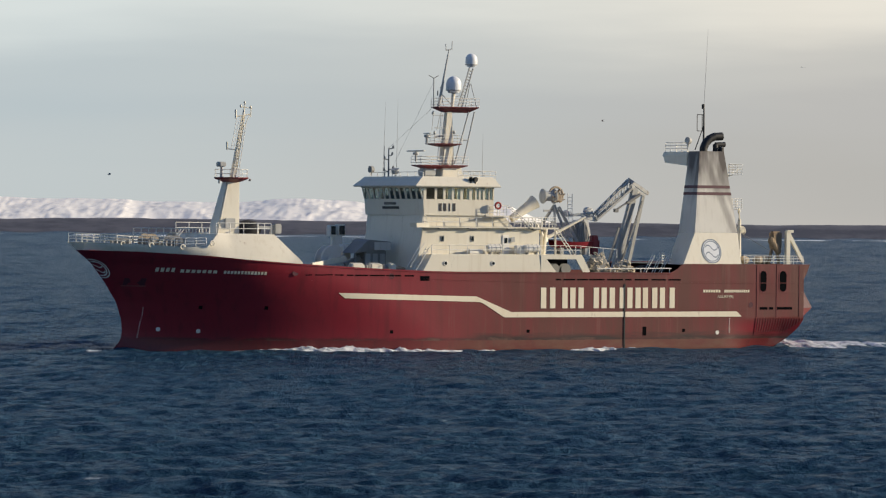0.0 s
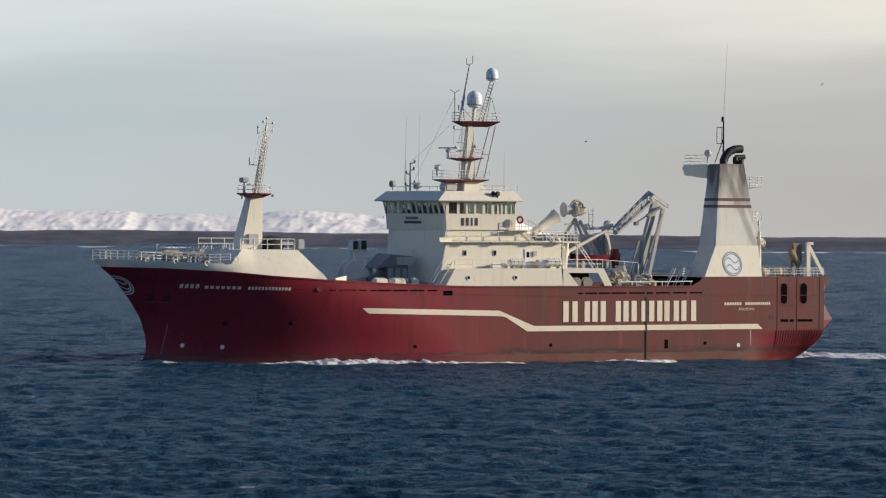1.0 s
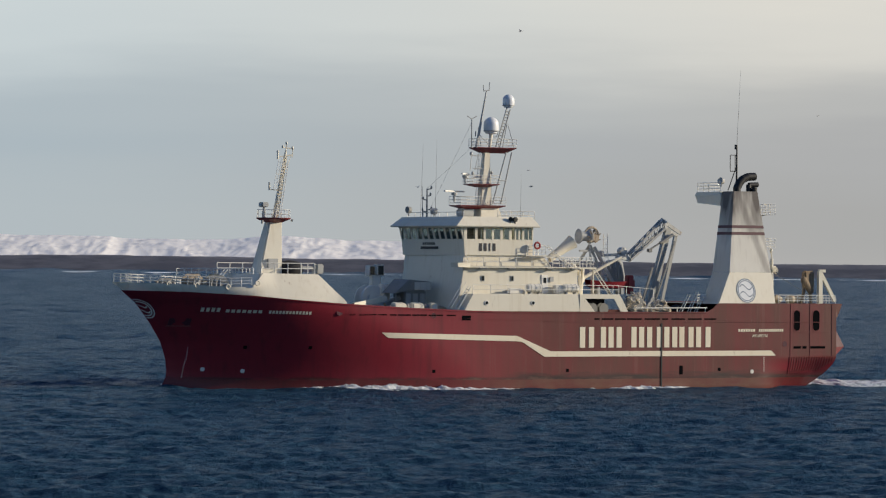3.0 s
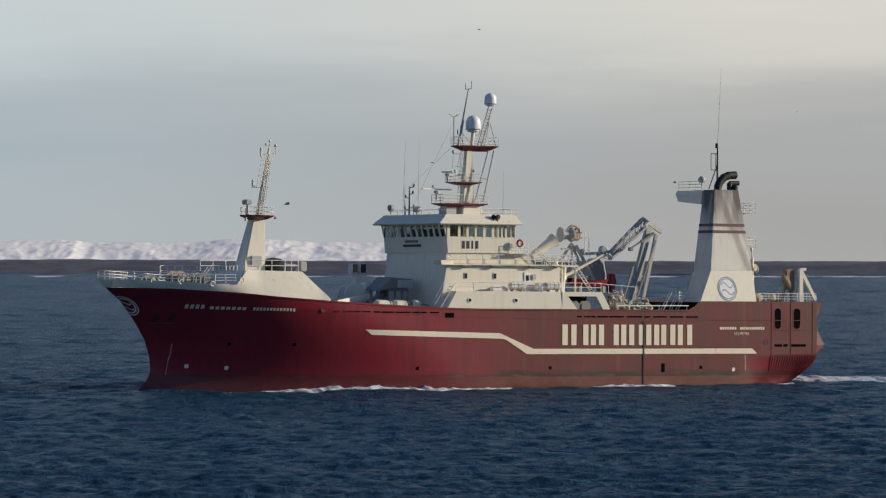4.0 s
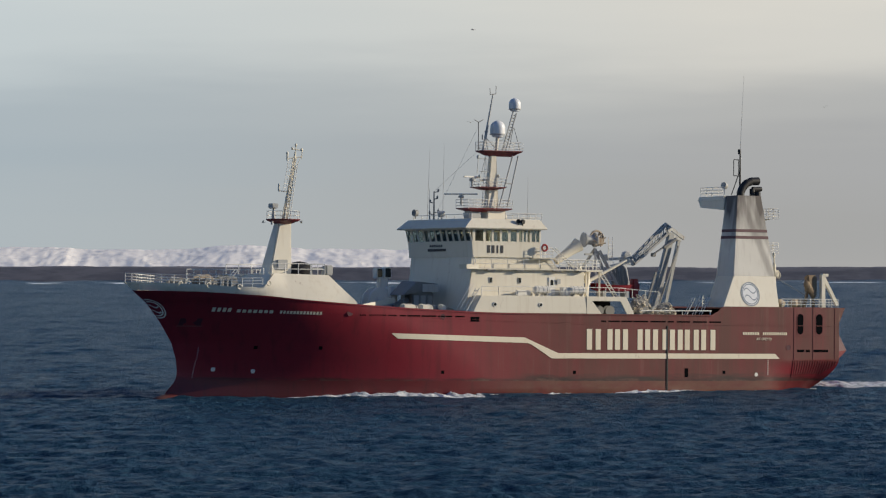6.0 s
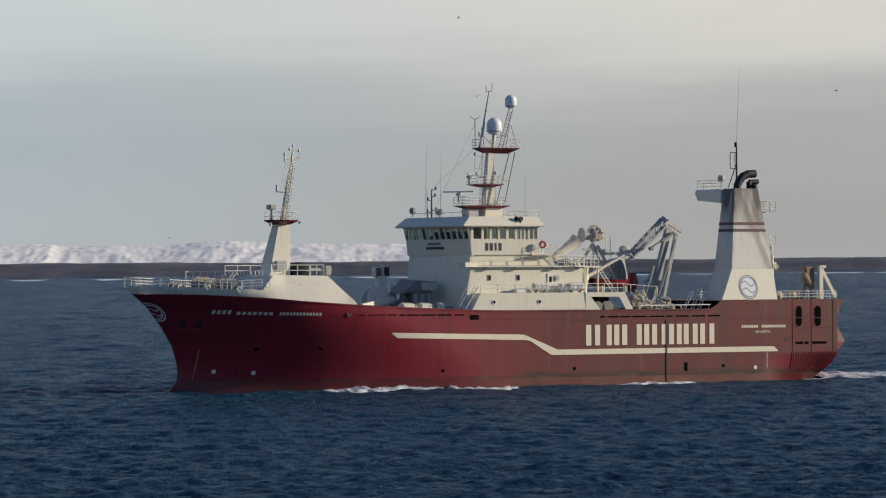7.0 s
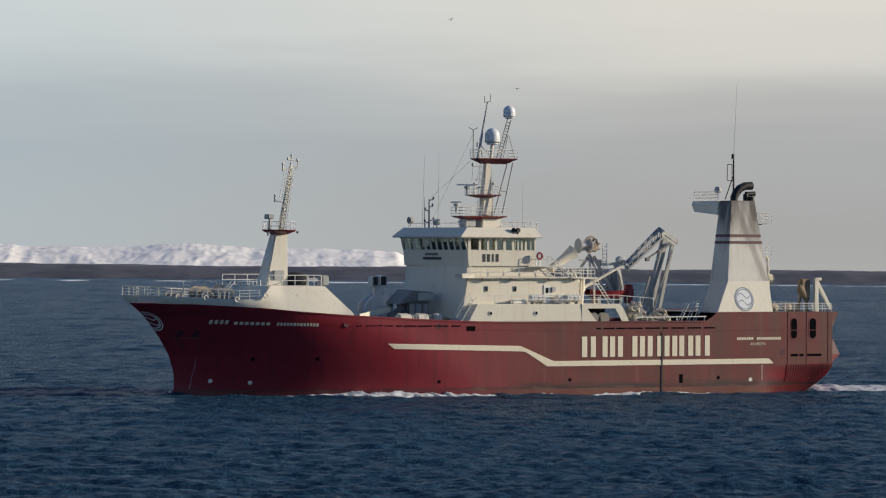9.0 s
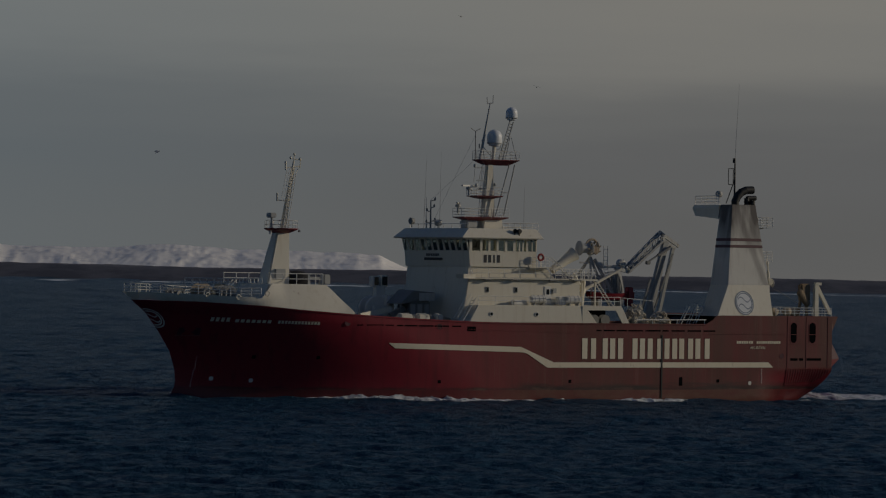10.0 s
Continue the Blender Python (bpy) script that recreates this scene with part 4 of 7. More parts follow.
for x, z in ((1.95, 10.2), (-1.4, 10.2)):
    bm = bmesh.new()
    box(bm, x - 0.2, x + 0.2, 6.2, 6.29, z - 0.3, z + 0.3, 0.03)
    part("window_frame", bm, GREY, mid)
    bm = bmesh.new()
    box(bm, x - 0.13, x + 0.13, 6.26, 6.3, z - 0.23, z + 0.23)
    part("pane", bm, GLASS, mid)
bm = bmesh.new()                                       # door with a small window
box(bm, -5.55, -4.75, 6.22, 6.3, 8.7, 10.6, 0.05)
part("door", bm, WHITE, mid)
bm = bmesh.new()
box(bm, -5.32, -4.98, 6.28, 6.33, 9.75, 10.3, 0.03)
part("pane", bm, GLASS, mid)
for x in (2.1, -1.2, -5.6, -8.5):                      # deckhead lamps under the deck edge
    bm = bmesh.new()
    box(bm, x - 0.45, x + 0.45, 6.25, 6.75, 11.16, 11.28, 0.04)
    part("deck_lamp", bm, DARKGREY, mid)
bm = bmesh.new()                                       # walkway round the house
box(bm, -9.1, 4.1, 6.0, 6.62, 11.28, 11.4)
hexa(bm, [(3.9, 6.0, 11.3), (5.4, 6.0, 11.3), (5.4, 7.5, 11.3), (3.9, 7.2, 11.3)], [(3.9, 6.0, 11.75), (5.5, 6.0, 11.75), (5.5, 7.6, 11.75), (3.9, 7.2, 11.75)])
part("walkway", bm, CREAM, ship)
railing(ship, "side_rail", [(4.6, 7.4, 11.7), (3.9, 6.58, 11.4), (-9.0, 6.58, 11.4), (-9.0, 3.0, 11.4)], 0.95, 2, 1.9)
railing(ship, "side_rail", [(3.9, 7.85, 8.66), (-6.0, 7.85, 8.66), (-12.9, 7.85, 8.66)], 0.9, 2, 2.0)

# ---- wheelhouse ----
PF, PA, SF, SA = (4.12, 6.25), (-3.75, 6.25), (4.75, -6.3), (-3.6, -6.3)
def ringpts(z, out=0.0, lean=0.0):
    return [(PF[0] + out + lean, PF[1] + out, z), (PA[0] - out, PA[1] + out, z), (SA[0] - out, SA[1] - out, z), (SF[0] + out + lean, SF[1] - out, z)]
bm = bmesh.new()
hexa(bm, ringpts(12.5, 0, -0.1), ringpts(14.15, 0, 0.05), 0.02)
wheel = part("wheelhouse", bm, CREAM, ship, "cream wheelhouse wall below the windows")
bm = bmesh.new()                                       # head beam over the windows, the floor and what stands inside
hexa(bm, ringpts(15.25, 0, 0.35), ringpts(15.42, 0.1, 0.4))
part("head_beam", bm, CREAM, wheel)
bm = bmesh.new()
box(bm, 1.6, 3.4, -4.6, 4.4, 14.1, 14.5, 0.05)
for y in (-3.6, -1.6, 0.6, 2.6):
    box(bm, 2.6, 3.2, y, y + 0.8, 14.45, 14.95, 0.05)
box(bm, -0.6, 0.3, -1.0, 1.0, 14.1, 15.25, 0.05)
part("console", bm, DARKGREY, wheel)
bm = bmesh.new()                                       # roof with a sloped fascia
hexa(bm, ringpts(15.36, 0.5, 0.5), ringpts(15.46, 0.55, 0.55))
hexa(bm, ringpts(15.46, 0.55, 0.55), ringpts(16.4, -0.05, 0.1))
part("wheelhouse_roof", bm, CREAM, wheel)
def bridge_windows(a, b, spans, lean):
    """A row of panes between upright posts; spans are metres along the wall."""
    a, b = Vector((*a, 0)), Vector((*b, 0))
    along = (b - a).normalized()
    outn = Vector((0, 0, 1)).cross(along)
    def slab(u0, u1, z0, z1, thick):
        k0, k1 = (lerp(lean[0], lean[1], (z - 14.1) / 1.25) for z in (z0, z1))
        p, q, o = a + along * u0, a + along * u1, outn * thick
        bm = bmesh.new()
        hexa(bm, [v + Vector((k0, 0, z0)) for v in (p - o, q - o, q + o, p + o)], [v + Vector((k1, 0, z1)) for v in (p - o, q - o, q + o, p + o)])
        return bm
    edges = [0.0] + [e for span in spans for e in span] + [(b - a).length]
    for u0, u1 in zip(edges[::2], edges[1::2]):
        part("mullion", slab(u0, u1, 14.1, 15.35, 0.045), CREAM, wheel)
    for u0, u1 in spans:
        part("pane", slab(u0, u1, 14.13, 15.3, 0.012), PANE, wheel).visible_shadow = False


def evenly(length, n, post):
    step = length / n
    return [(i * step + post / 2, (i + 1) * step - post / 2) for i in range(n)]


bridge_windows(SF, PF, evenly(12.56, 11, 0.36), (0.03, 0.33))
bridge_windows(PF, PA, ((0.31, 1.24), (1.51, 2.2), (2.44, 3.15), (3.38, 4.1), (4.39, 5.1), (5.4, 5.76), (5.92, 6.18), (6.36, 6.62), (6.85, 7.28), (7.38, 7.75)), (0.0, 0.0))
bridge_windows(PA, SA, evenly(12.55, 6, 0.5), (0.0, 0.0))
bridge_windows(SA, SF, evenly(8.35, 8, 0.3), (0.0, 0.0))
bars_w = [(2.4, 2.08), (1.88, 1.56), (1.3, 1.12), (0.86, 0.54)]
for a, b in bars_w:                                    # number as plain bars
    bm = bmesh.new()
    box(bm, b, a, 6.24, 6.28, 12.94, 13.72)
    part("number_bar", bm, LETTER_DARK, wheel)
for n, y0, y1, z in ((6, -2.0, 0.6, 13.55), (11, -2.4, 1.2, 13.12)):
    for i in range(n):
        bm = bmesh.new()
        w = (y1 - y0) / n
        y = y0 + w * i
        xf = lerp(4.74, 4.16, (y + 6.3) / 12.55)
        box(bm, xf - 0.1, xf + 0.02, y, y + w * 0.72, z, z + 0.26)
        part("name_bar", bm, LETTER_DARK, wheel)
railing(wheel, "roof_rail", [(4.3, -6.0, 16.4), (4.0, 5.9, 16.4)], 0.45, 1, 1.6)
railing(wheel, "roof_rail", [(0.2, 6.1, 16.2), (-4.0, 6.1, 16.2), (-4.0, -6.0, 16.2)], 0.8, 2, 1.2)


def lamp_head(parent, c, r=0.28, aim=(1, 0.2, 0), mat=None):
    """Searchlight drum on a short stalk."""
    bm = bmesh.new()
    c, a = Vector(c), Vector(aim).normalized()
    rod(bm, c - a * r * 0.6, c + a * r * 0.6, r, r * 1.1, 14)
    rod(bm, c - Vector((0, 0, r * 2)), c, 0.06, seg=6)
    return part("searchlight", bm, mat or DARKGREY, parent)


lamp_head(wheel, (4.5, -5.3, 17.15), 0.32, mat=DARKGREY)
lamp_head(wheel, (4.2, -0.2, 16.95), 0.36, (0.2, 0.3, 1), GREY)
lamp_head(wheel, (4.7, -3.0, 16.1), 0.12)
lamp_head(wheel, (-1.0, 6.6, 16.2), 0.2, (0.5, 1, -0.2), BLACK)
lamp_head(wheel, (-1.5, 6.6, 16.15), 0.22, (-0.3, 1, -0.2), BLACK)
bm = bmesh.new()                                       # lifebuoy
ring(bm, (-4.0, 6.75, 13.55), 0.3, 0.11, "Y", 24, 8)
loose(part("lifebuoy", bm, ORANGE, None), "red and white ring lifebuoy hanging on the bridge rail", "lifebuoy")
railing(ship, "side_rail", [(-2.9, 6.7, 12.55), (-5.0, 6.7, 12.55), (-5.2, 4.0, 12.55)], 1.0, 3, 0.9)
bm = bmesh.new()
box(bm, -5.3, -2.7, 6.0, 6.75, 12.45, 12.55)
part("walkway", bm, CREAM, ship)
bm = bmesh.new()
ladder(bm, (-8.0, 6.4, 11.4), (-5.2, 6.4, 13.6), 0.7, (0, 1, 0), 0.04)
part("stair", bm, WHITE, ship)
bm = bmesh.new()
ladder(bm, (5.6, 7.3, 6.9), (4.0, 7.3, 9.4), 0.7, (0, 1, 0), 0.045)
ladder(bm, (6.2, 7.3, 7.3), (4.6, 7.3, 9.8), 0.7, (0, 1, 0), 0.03, 1.2)
part("stair", bm, WHITE, ship)


# ---- main mast on the wheelhouse ----
mast = new("main_mast")
mast.parent = ship
bm = bmesh.new()
hexa(bm, [(-0.5, -0.9, 16.3), (-0.5, 0.9, 16.3), (-3.1, 0.9, 16.3), (-3.1, -0.9, 16.3)],
     [(-0.7, -0.75, 17.6), (-0.7, 0.75, 17.6), (-2.7, 0.75, 17.6), (-2.7, -0.75, 17.6)], 0.08)
hexa(bm, [(-0.75, -0.5, 17.6), (-0.75, 0.5, 17.6), (-2.15, 0.5, 17.6), (-2.15, -0.5, 17.6)],
     [(-1.3, -0.26, 23.4), (-1.3, 0.26, 23.4), (-1.95, 0.26, 23.4), (-1.95, -0.26, 23.4)], 0.1)
part("mast_column", bm, CREAM, mast)
def platform(z, x0, x1, y0, y1, deep=0.22):
    bm = bmesh.new()
    hexa(bm, [(x1 - 0.9, y0 + 0.7, z - deep * 2), (x1 - 0.9, y1 - 0.7, z - deep * 2), (x0 + 0.9, y1 - 0.7, z - deep * 2), (x0 + 0.9, y0 + 0.7, z - deep * 2)],
         [(x1, y0, z), (x1, y1, z), (x0, y1, z), (x0, y0, z)])
    hexa(bm, [(x1, y0, z), (x1, y1, z), (x0, y1, z), (x0, y0, z)], [(x1, y0, z + 0.08), (x1, y1, z + 0.08), (x0, y1, z + 0.08), (x0, y0, z + 0.08)])
    p = part("platform", bm, DECK_RED, mast, "dark red mast platform")
    railing(mast, "mast_rail", [(x0, y1, z), (x1, y1, z), (x1, y0, z), (x0, y0, z), (x0, y1, z)], 0.95, 3, 1.1, r=0.022)
platform(17.55, -3.3, 1.9, -1.3, 1.3, 0.15)
platform(19.75, -2.7, 0.4, -1.1, 1.1, 0.12)
platform(23.5, -4.7, -0.1, -0.9, 0.9, 0.25)
bm = bmesh.new()
for (x0, z0), (x1, z1) in (((-1.95, 17.8), (-3.55, 23.1)), ((-2.9, 17.8), (-4.2, 23.1))):
    rod(bm, (x0, 0.9, z0), (x1, 0.8, z1), 0.075, seg=8)
rod(bm, (-2.65, 0.87, 20.2), (-3.5, 0.86, 20.2), 0.06, seg=6)
part("mast_stay", bm, GREY, mast)
bm = bmesh.new()
rod(bm, (-0.5, 0, 23.5), (-1.62, 0, 29.4), 0.17, 0.06, 8)
for k in range(12):
    z = 23.8 + k * 0.45
    x = lerp(-0.5, -1.62, (z - 23.5) / 5.9)
    rod(bm, (x + 0.16, 0, z), (x - 0.16, 0, z), 0.02, seg=5)
rod(bm, (-1.3, 0, 29.35), (-1.95, 0, 29.45), 0.05, seg=6)
rod(bm, (-1.3, 0, 29.3), (-1.25, 0, 30.0), 0.045, seg=6)
rod(bm, (-1.95, 0, 29.4), (-1.98, 0, 30.25), 0.045, seg=6)
rod(bm, (-0.7, 0, 25.0), (-2.0, 0.2, 23.7), 0.04, seg=6)
rod(bm, (-0.7, 0, 25.6), (-1.3, -0.5, 23.7), 0.04, seg=6)
part("aerial_pole", bm, GREY, mast)
bm = bmesh.new()
rod(bm, (0.05, 0, 23.5), (0.05, 0, 26.5), 0.05, seg=6)
rod(bm, (0.6, 0, 26.75), (0.05, 0, 26.45), 0.04, seg=6)
rod(bm, (-0.5, 0, 26.75), (0.05, 0, 26.45), 0.04, seg=6)
rod(bm, (-0.4, 0, 24.7), (-0.4, 0, 25.2), 0.06, seg=6)
part("wind_vane", bm, DARKGREY, mast)
bm = bmesh.new()
ladder(bm, (-2.85, 0.2, 23.6), (-4.1, 0.2, 27.6), 0.42, (1, 0, 0.3), 0.08, 0.3)
rod(bm, (-4.0, 0.3, 26.0), (-4.6, 0.5, 23.6), 0.035, seg=6)
rod(bm, (-4.05, 0.0, 26.0), (-3.9, -0.7, 23.6), 0.035, seg=6)
part("dome_mast", bm, GREY, mast)
def dome(c, r, label):
    bm = bmesh.new()
    prof = [(r * 0.35, -r * 1.15), (r * 0.75, -r * 1.05), (r * 0.8, -r * 0.85), (r * 0.97, -r * 0.75), (r, -r * 0.3), (r * 0.99, r * 0.1)]
    prof += [(r * math.cos(a), r * 0.1 + r * math.sin(a)) for a in (0.25, 0.5, 0.75, 1.0, 1.25, 1.45)]
    lathe(bm, prof, c, "Z", 24)
    ob = smooth(part("antenna_dome", bm, DOME, mast, label), 35)
    bm = bmesh.new()
    lathe(bm, [(r * 1.005, -0.06), (r * 1.03, -0.05), (r * 1.03, 0.05), (r * 1.005, 0.06)], (c[0], c[1], c[2] - r * 0.72), "Z", 24)
    part("dome_band", bm, GREY, mast)
    return ob
dome((-2.2, 0, 25.85), 0.78, "white satellite dome on the mast")
dome((-4.2, 0, 28.4), 0.62, "white satellite dome on its own pole")
bm = bmesh.new()
rod(bm, (-2.05, 0, 23.5), (-2.2, 0, 25.1), 0.14, 0.2, 10)
ring(bm, (-2.6, 0, 25.0), 0.35, 0.03, "Y", 16, 5)
part("dome_post", bm, CREAM, mast)
bm = bmesh.new()                                       # frames, lamps and arms on the mast
for z, x in ((22.7, 0.2), (21.4, 0.05)):
    rod(bm, (x, 0.3, z), (-1.0, 0.3, z), 0.04, seg=5)
rod(bm, (0.2, 0.3, 22.9), (0.35, 0.3, 21.2), 0.035, seg=5)
rod(bm, (-0.6, 0.3, 22.9), (-0.2, 0.3, 21.2), 0.035, seg=5)
rod(bm, (-0.2, 0, 20.5), (-2.0, 0, 20.7), 0.08, seg=6)
for x, z in ((0.0, 20.9), (-2.2, 21.0), (0.2, 22.9)):
    ball(bm, (x, 0.2, z), 0.15, 0.15, 0.2, 8)
part("signal_arm", bm, GREY, mast)
bm = bmesh.new()
ladder(bm, (-0.45, 0.1, 17.7), (-0.9, 0.1, 23.4), 0.4, (0, 1, 0), 0.03)
part("mast_ladder", bm, WHITE, mast)


def radar(c, length):
    bm = bmesh.new()
    lathe(bm, [(0.1, -1.0), (0.12, -0.35), (0.3, -0.3), (0.3, -0.08), (0.1, -0.05), (0.1, 0.0)], c, "Z", 12)
    part("radar_pedestal", bm, GREY, mast)
    bm = bmesh.new()
    box(bm, -length / 2, length / 2, -0.12, 0.12, 0.0, 0.15, 0.04)
    ob = part("radar_scanner", bm, WHITE, mast, "white bar radar scanner")
    ob.location = c
    return ob


RADAR_A = radar((2.0, 0.0, 18.95), 3.6)
RADAR_B = radar((0.75, 0.0, 20.75), 2.2)
bm = bmesh.new()                                       # grey equipment cabinet at the mast foot
box(bm, 0.0, 1.4, -0.8, 0.7, 16.4, 17.3, 0.15)
part("mast_cabinet", bm, GREY, mast)


def whip(parent, foot, top, r=0.03):
    bm = bmesh.new()
    mid_ = Vector(foot).lerp(Vector(top), 0.45)
    rod(bm, foot, mid_, r, r * 0.8, 6)
    rod(bm, mid_, top, r * 0.7, r * 0.3, 6)
    return part("whip_antenna", bm, GREY, parent)


whip(wheel, (3.8, -4.0, 16.4), (3.55, -4.0, 24.0))
whip(wheel, (4.2, 0.1, 16.4), (4.1, 0.1, 24.2))
whip(wheel, (-3.8, 3.5, 16.3), (-3.85, 3.5, 20.8))
whip(wheel, (4.3, -2.6, 16.4), (4.3, -2.6, 19.6), 0.045)
bm = bmesh.new()                                       # aerial cluster
rod(bm, (4.1, -2.0, 16.4), (4.1, -2.0, 19.3), 0.1, 0.06, 8)
for z, d in ((19.3, 0.5), (18.2, -0.45), (17.2, 0.5), (17.0, -0.5), (18.6, 0.4)):
    rod(bm, (4.1, -2.0, z - 0.1), (4.1 - d, -2.0, z), 0.05, seg=6)
    ball(bm, (4.1 - d, -2.0, z + 0.12), 0.11, 0.11, 0.18, 8)
part("aerial_cluster", bm, DARKGREY, wheel)
bm = bmesh.new()                                       # thin wires
rod(bm, (0.0, 0, 23.6), (4.1, -2.0, 19.3), 0.012, seg=4)
rod(bm, (0.1, 0, 26.0), (4.1, -1.5, 17.0), 0.012, seg=4)
part("wire", bm, GREY, mast)

# ---- foremast ----
fore = new("foremast")
fore.parent = ship
bm = bmesh.new()
hexa(bm, [(24.3, -1.2, 10.4), (24.3, 1.2, 10.4), (21.8, 1.2, 10.4), (21.8, -1.2, 10.4)],
     [(22.95, -0.62, 15.75), (22.95, 0.62, 15.75), (21.6, 0.62, 15.75), (21.6, -0.62, 15.75)], 0.12)
part("mast_column", bm, CREAM, fore)
bm = bmesh.new()
lathe(bm, [(0.7, -0.4), (1.62, -0.05), (1.72, 0.06), (1.72, 0.12)], (22.25, 0, 15.95), "Z", 16)
part("platform", bm, DECK_RED, fore, "dark red mast platform")
bm = bmesh.new()
rod(bm, (22.15, 0, 16.0), (20.95, 0, 22.8), 0.26, 0.1, 10)
rod(bm, (20.95, 0, 22.8), (20.85, 0, 23.5), 0.06, seg=6)
rod(bm, (21.9, 0, 22.1), (20.3, 0, 22.35), 0.06, seg=6)
rod(bm, (21.3, 0, 23.1), (20.1, 0, 22.95), 0.05, seg=6)
rod(bm, (20.25, 0, 22.1), (20.2, 0, 23.0), 0.05, seg=6)
rod(bm, (21.85, 0, 21.9), (21.85, 0, 22.6), 0.09, seg=6)
rod(bm, (20.35, 0, 22.3), (21.2, 0, 20.5), 0.03, seg=5)
rod(bm, (22.8, 0, 18.9), (21.7, 0, 18.8), 0.05, seg=6)
rod(bm, (22.75, 0, 18.8), (22.75, 0, 19.6), 0.09, seg=6)
for d in (-0.3, 0.3):
    rod(bm, (22.2 + d, 0.25, 16.0), (21.1 + d * 0.5, 0.2, 22.2), 0.06, seg=6)
for k in range(11):
    z = 16.3 + k * 0.52
    c, w = lerp(22.2, 21.1, (z - 16) / 6.2), lerp(0.3, 0.15, (z - 16) / 6.2)
    rod(bm, (c - w, 0.22, z), (c + w, 0.22, z + (0.4 if k % 2 else 0.0)), 0.04, seg=5)
for x, z in ((21.85, 22.65), (20.25, 23.05), (20.9, 23.5), (21.3, 23.15)):
    ball(bm, (x, 0, z), 0.13, 0.13, 0.17, 8)
part("upper_mast", bm, CREAM, fore)
bm = bmesh.new()
ladder(bm, (21.95, 0.35, 16.0), (21.1, 0.35, 21.6), 0.5, (1, 0, 0.2), 0.04, 0.33)
ladder(bm, (22.3, 0.3, 18.8), (21.7, 0.3, 22.0), 0.3, (1, 0, 0.2), 0.03, 0.4)
part("mast_ladder", bm, WHITE, fore)
pts_ = [(22.25 + 1.65 * math.cos(a), 1.65 * math.sin(a), 16.0) for a in [2 * math.pi * k / 10 for k in range(11)]]
railing(fore, "mast_rail", pts_, 0.85, 2, 1.2, r=0.025)
bm = bmesh.new()
box(bm, 23.0, 23.7, -0.5, 0.5, 17.1, 17.6, 0.08)
rod(bm, (23.3, 0, 16.0), (23.3, 0, 17.2), 0.2, 0.12, 8)
part("searchlight", bm, GREY, fore)
bm = bmesh.new()
rod(bm, (24.0, 1.1, 15.8), (24.0, 1.1, 15.45), 0.12, seg=8)
part("mast_lamp", bm, GREY, fore)
bm = bmesh.new()
rod(bm, (20.55, 0.4, 15.85), (20.35, 0.5, 15.8), 0.13, seg=8)
part("mast_lamp", bm, GREY, fore)
bm = bmesh.new()
box(bm, 22.3, 23.4, 1.0, 1.3, 11.0, 12.0, 0.05)
part("mast_door", bm, GREY, fore)

# ---- forecastle gear ----
bow_path = [(27.6, 6.6, 9.25), (29.6, 6.2, 9.2), (33.5, 4.7, 9.4), (36.5, 2.4, 9.5), (38.2, 0.9, 9.58), (39.3, 0.0, 9.6),
            (38.2, -0.9, 9.58), (36.5, -2.4, 9.5), (33.5, -4.7, 9.4), (29.6, -6.2, 9.2), (26.0, -6.5, 9.3)]
railing(ship, "bow_rail", bow_path, 0.85, 3, 1.15, r=0.035)
railing(ship, "forecastle_rail", [(26.0, 5.3, 10.5), (20.3, 5.5, 10.5), (20.3, -5.5, 10.5), (26.0, -5.3, 10.5)], 1.05, 2, 1.5, r=0.04)
railing(ship, "forecastle_rail", [(31.6, -2.5, 10.0), (26.0, -2.5, 10.0), (25.8, 3.0, 10.1)], 0.95, 2, 0.75, r=0.045)
bm = bmesh.new()
box(bm, 26.0, 31.8, -3.4, -2.4, 9.86, 10.0)
for x in (31.5, 29.6, 27.6, 26.2):
    rod(bm, (x, -2.9, 8.6), (x, -2.9, 9.9), 0.08, seg=6)
part("catwalk", bm, GREY, ship)
bm = bmesh.new()
ladder(bm, (29.6, 1.0, 8.9), (27.8, 1.0, 10.9), 0.8, (0, 1, 0), 0.05)
part("stair", bm, WHITE, ship)
for x, s in ((35.2, 1), (32.8, 1), (30.0, 1), (27.2, 1)):
    bm = bmesh.new()
    ring(bm, (x, hull_y(x, 9.2) - 0.05, curve_at(BUL, x) - 0.02), 0.22, 0.06, "Y", 16, 6)
    part("fairlead", bm, CREAM, ship)
def windlass(x, y, z, k=1.0):
    top = new("windlass")
    top.parent = ship
    bm = bmesh.new()
    box(bm, x - 0.8 * k, x + 0.8 * k, y - 1.0, y + 1.0, z - 0.4, z + 0.15, 0.06)
    box(bm, x - 0.3, x + 0.4, y + 1.1, y + 1.5, z - 0.3, z + 1.1 * k, 0.1)
    part("bedplate", bm, DARKGREY, top)
    bm = bmesh.new()
    lathe(bm, [(0.75 * k, -1.0), (0.75 * k, -0.9), (0.42 * k, -0.85), (0.42 * k, 0.0), (0.72 * k, 0.05), (0.72 * k, 0.15), (0.42 * k, 0.2), (0.42 * k, 0.85), (0.75 * k, 0.9), (0.75 * k, 1.0)], (x, y, z + 0.7 * k), "Y", 18)
    part("drum", bm, RUSTY if k == 1.0 else DARKGREY, top)
windlass(31.2, 0.5, 9.0)
windlass(29.2, 2.0, 9.0, 0.9)
windlass(33.4, -1.0, 9.0, 0.7)
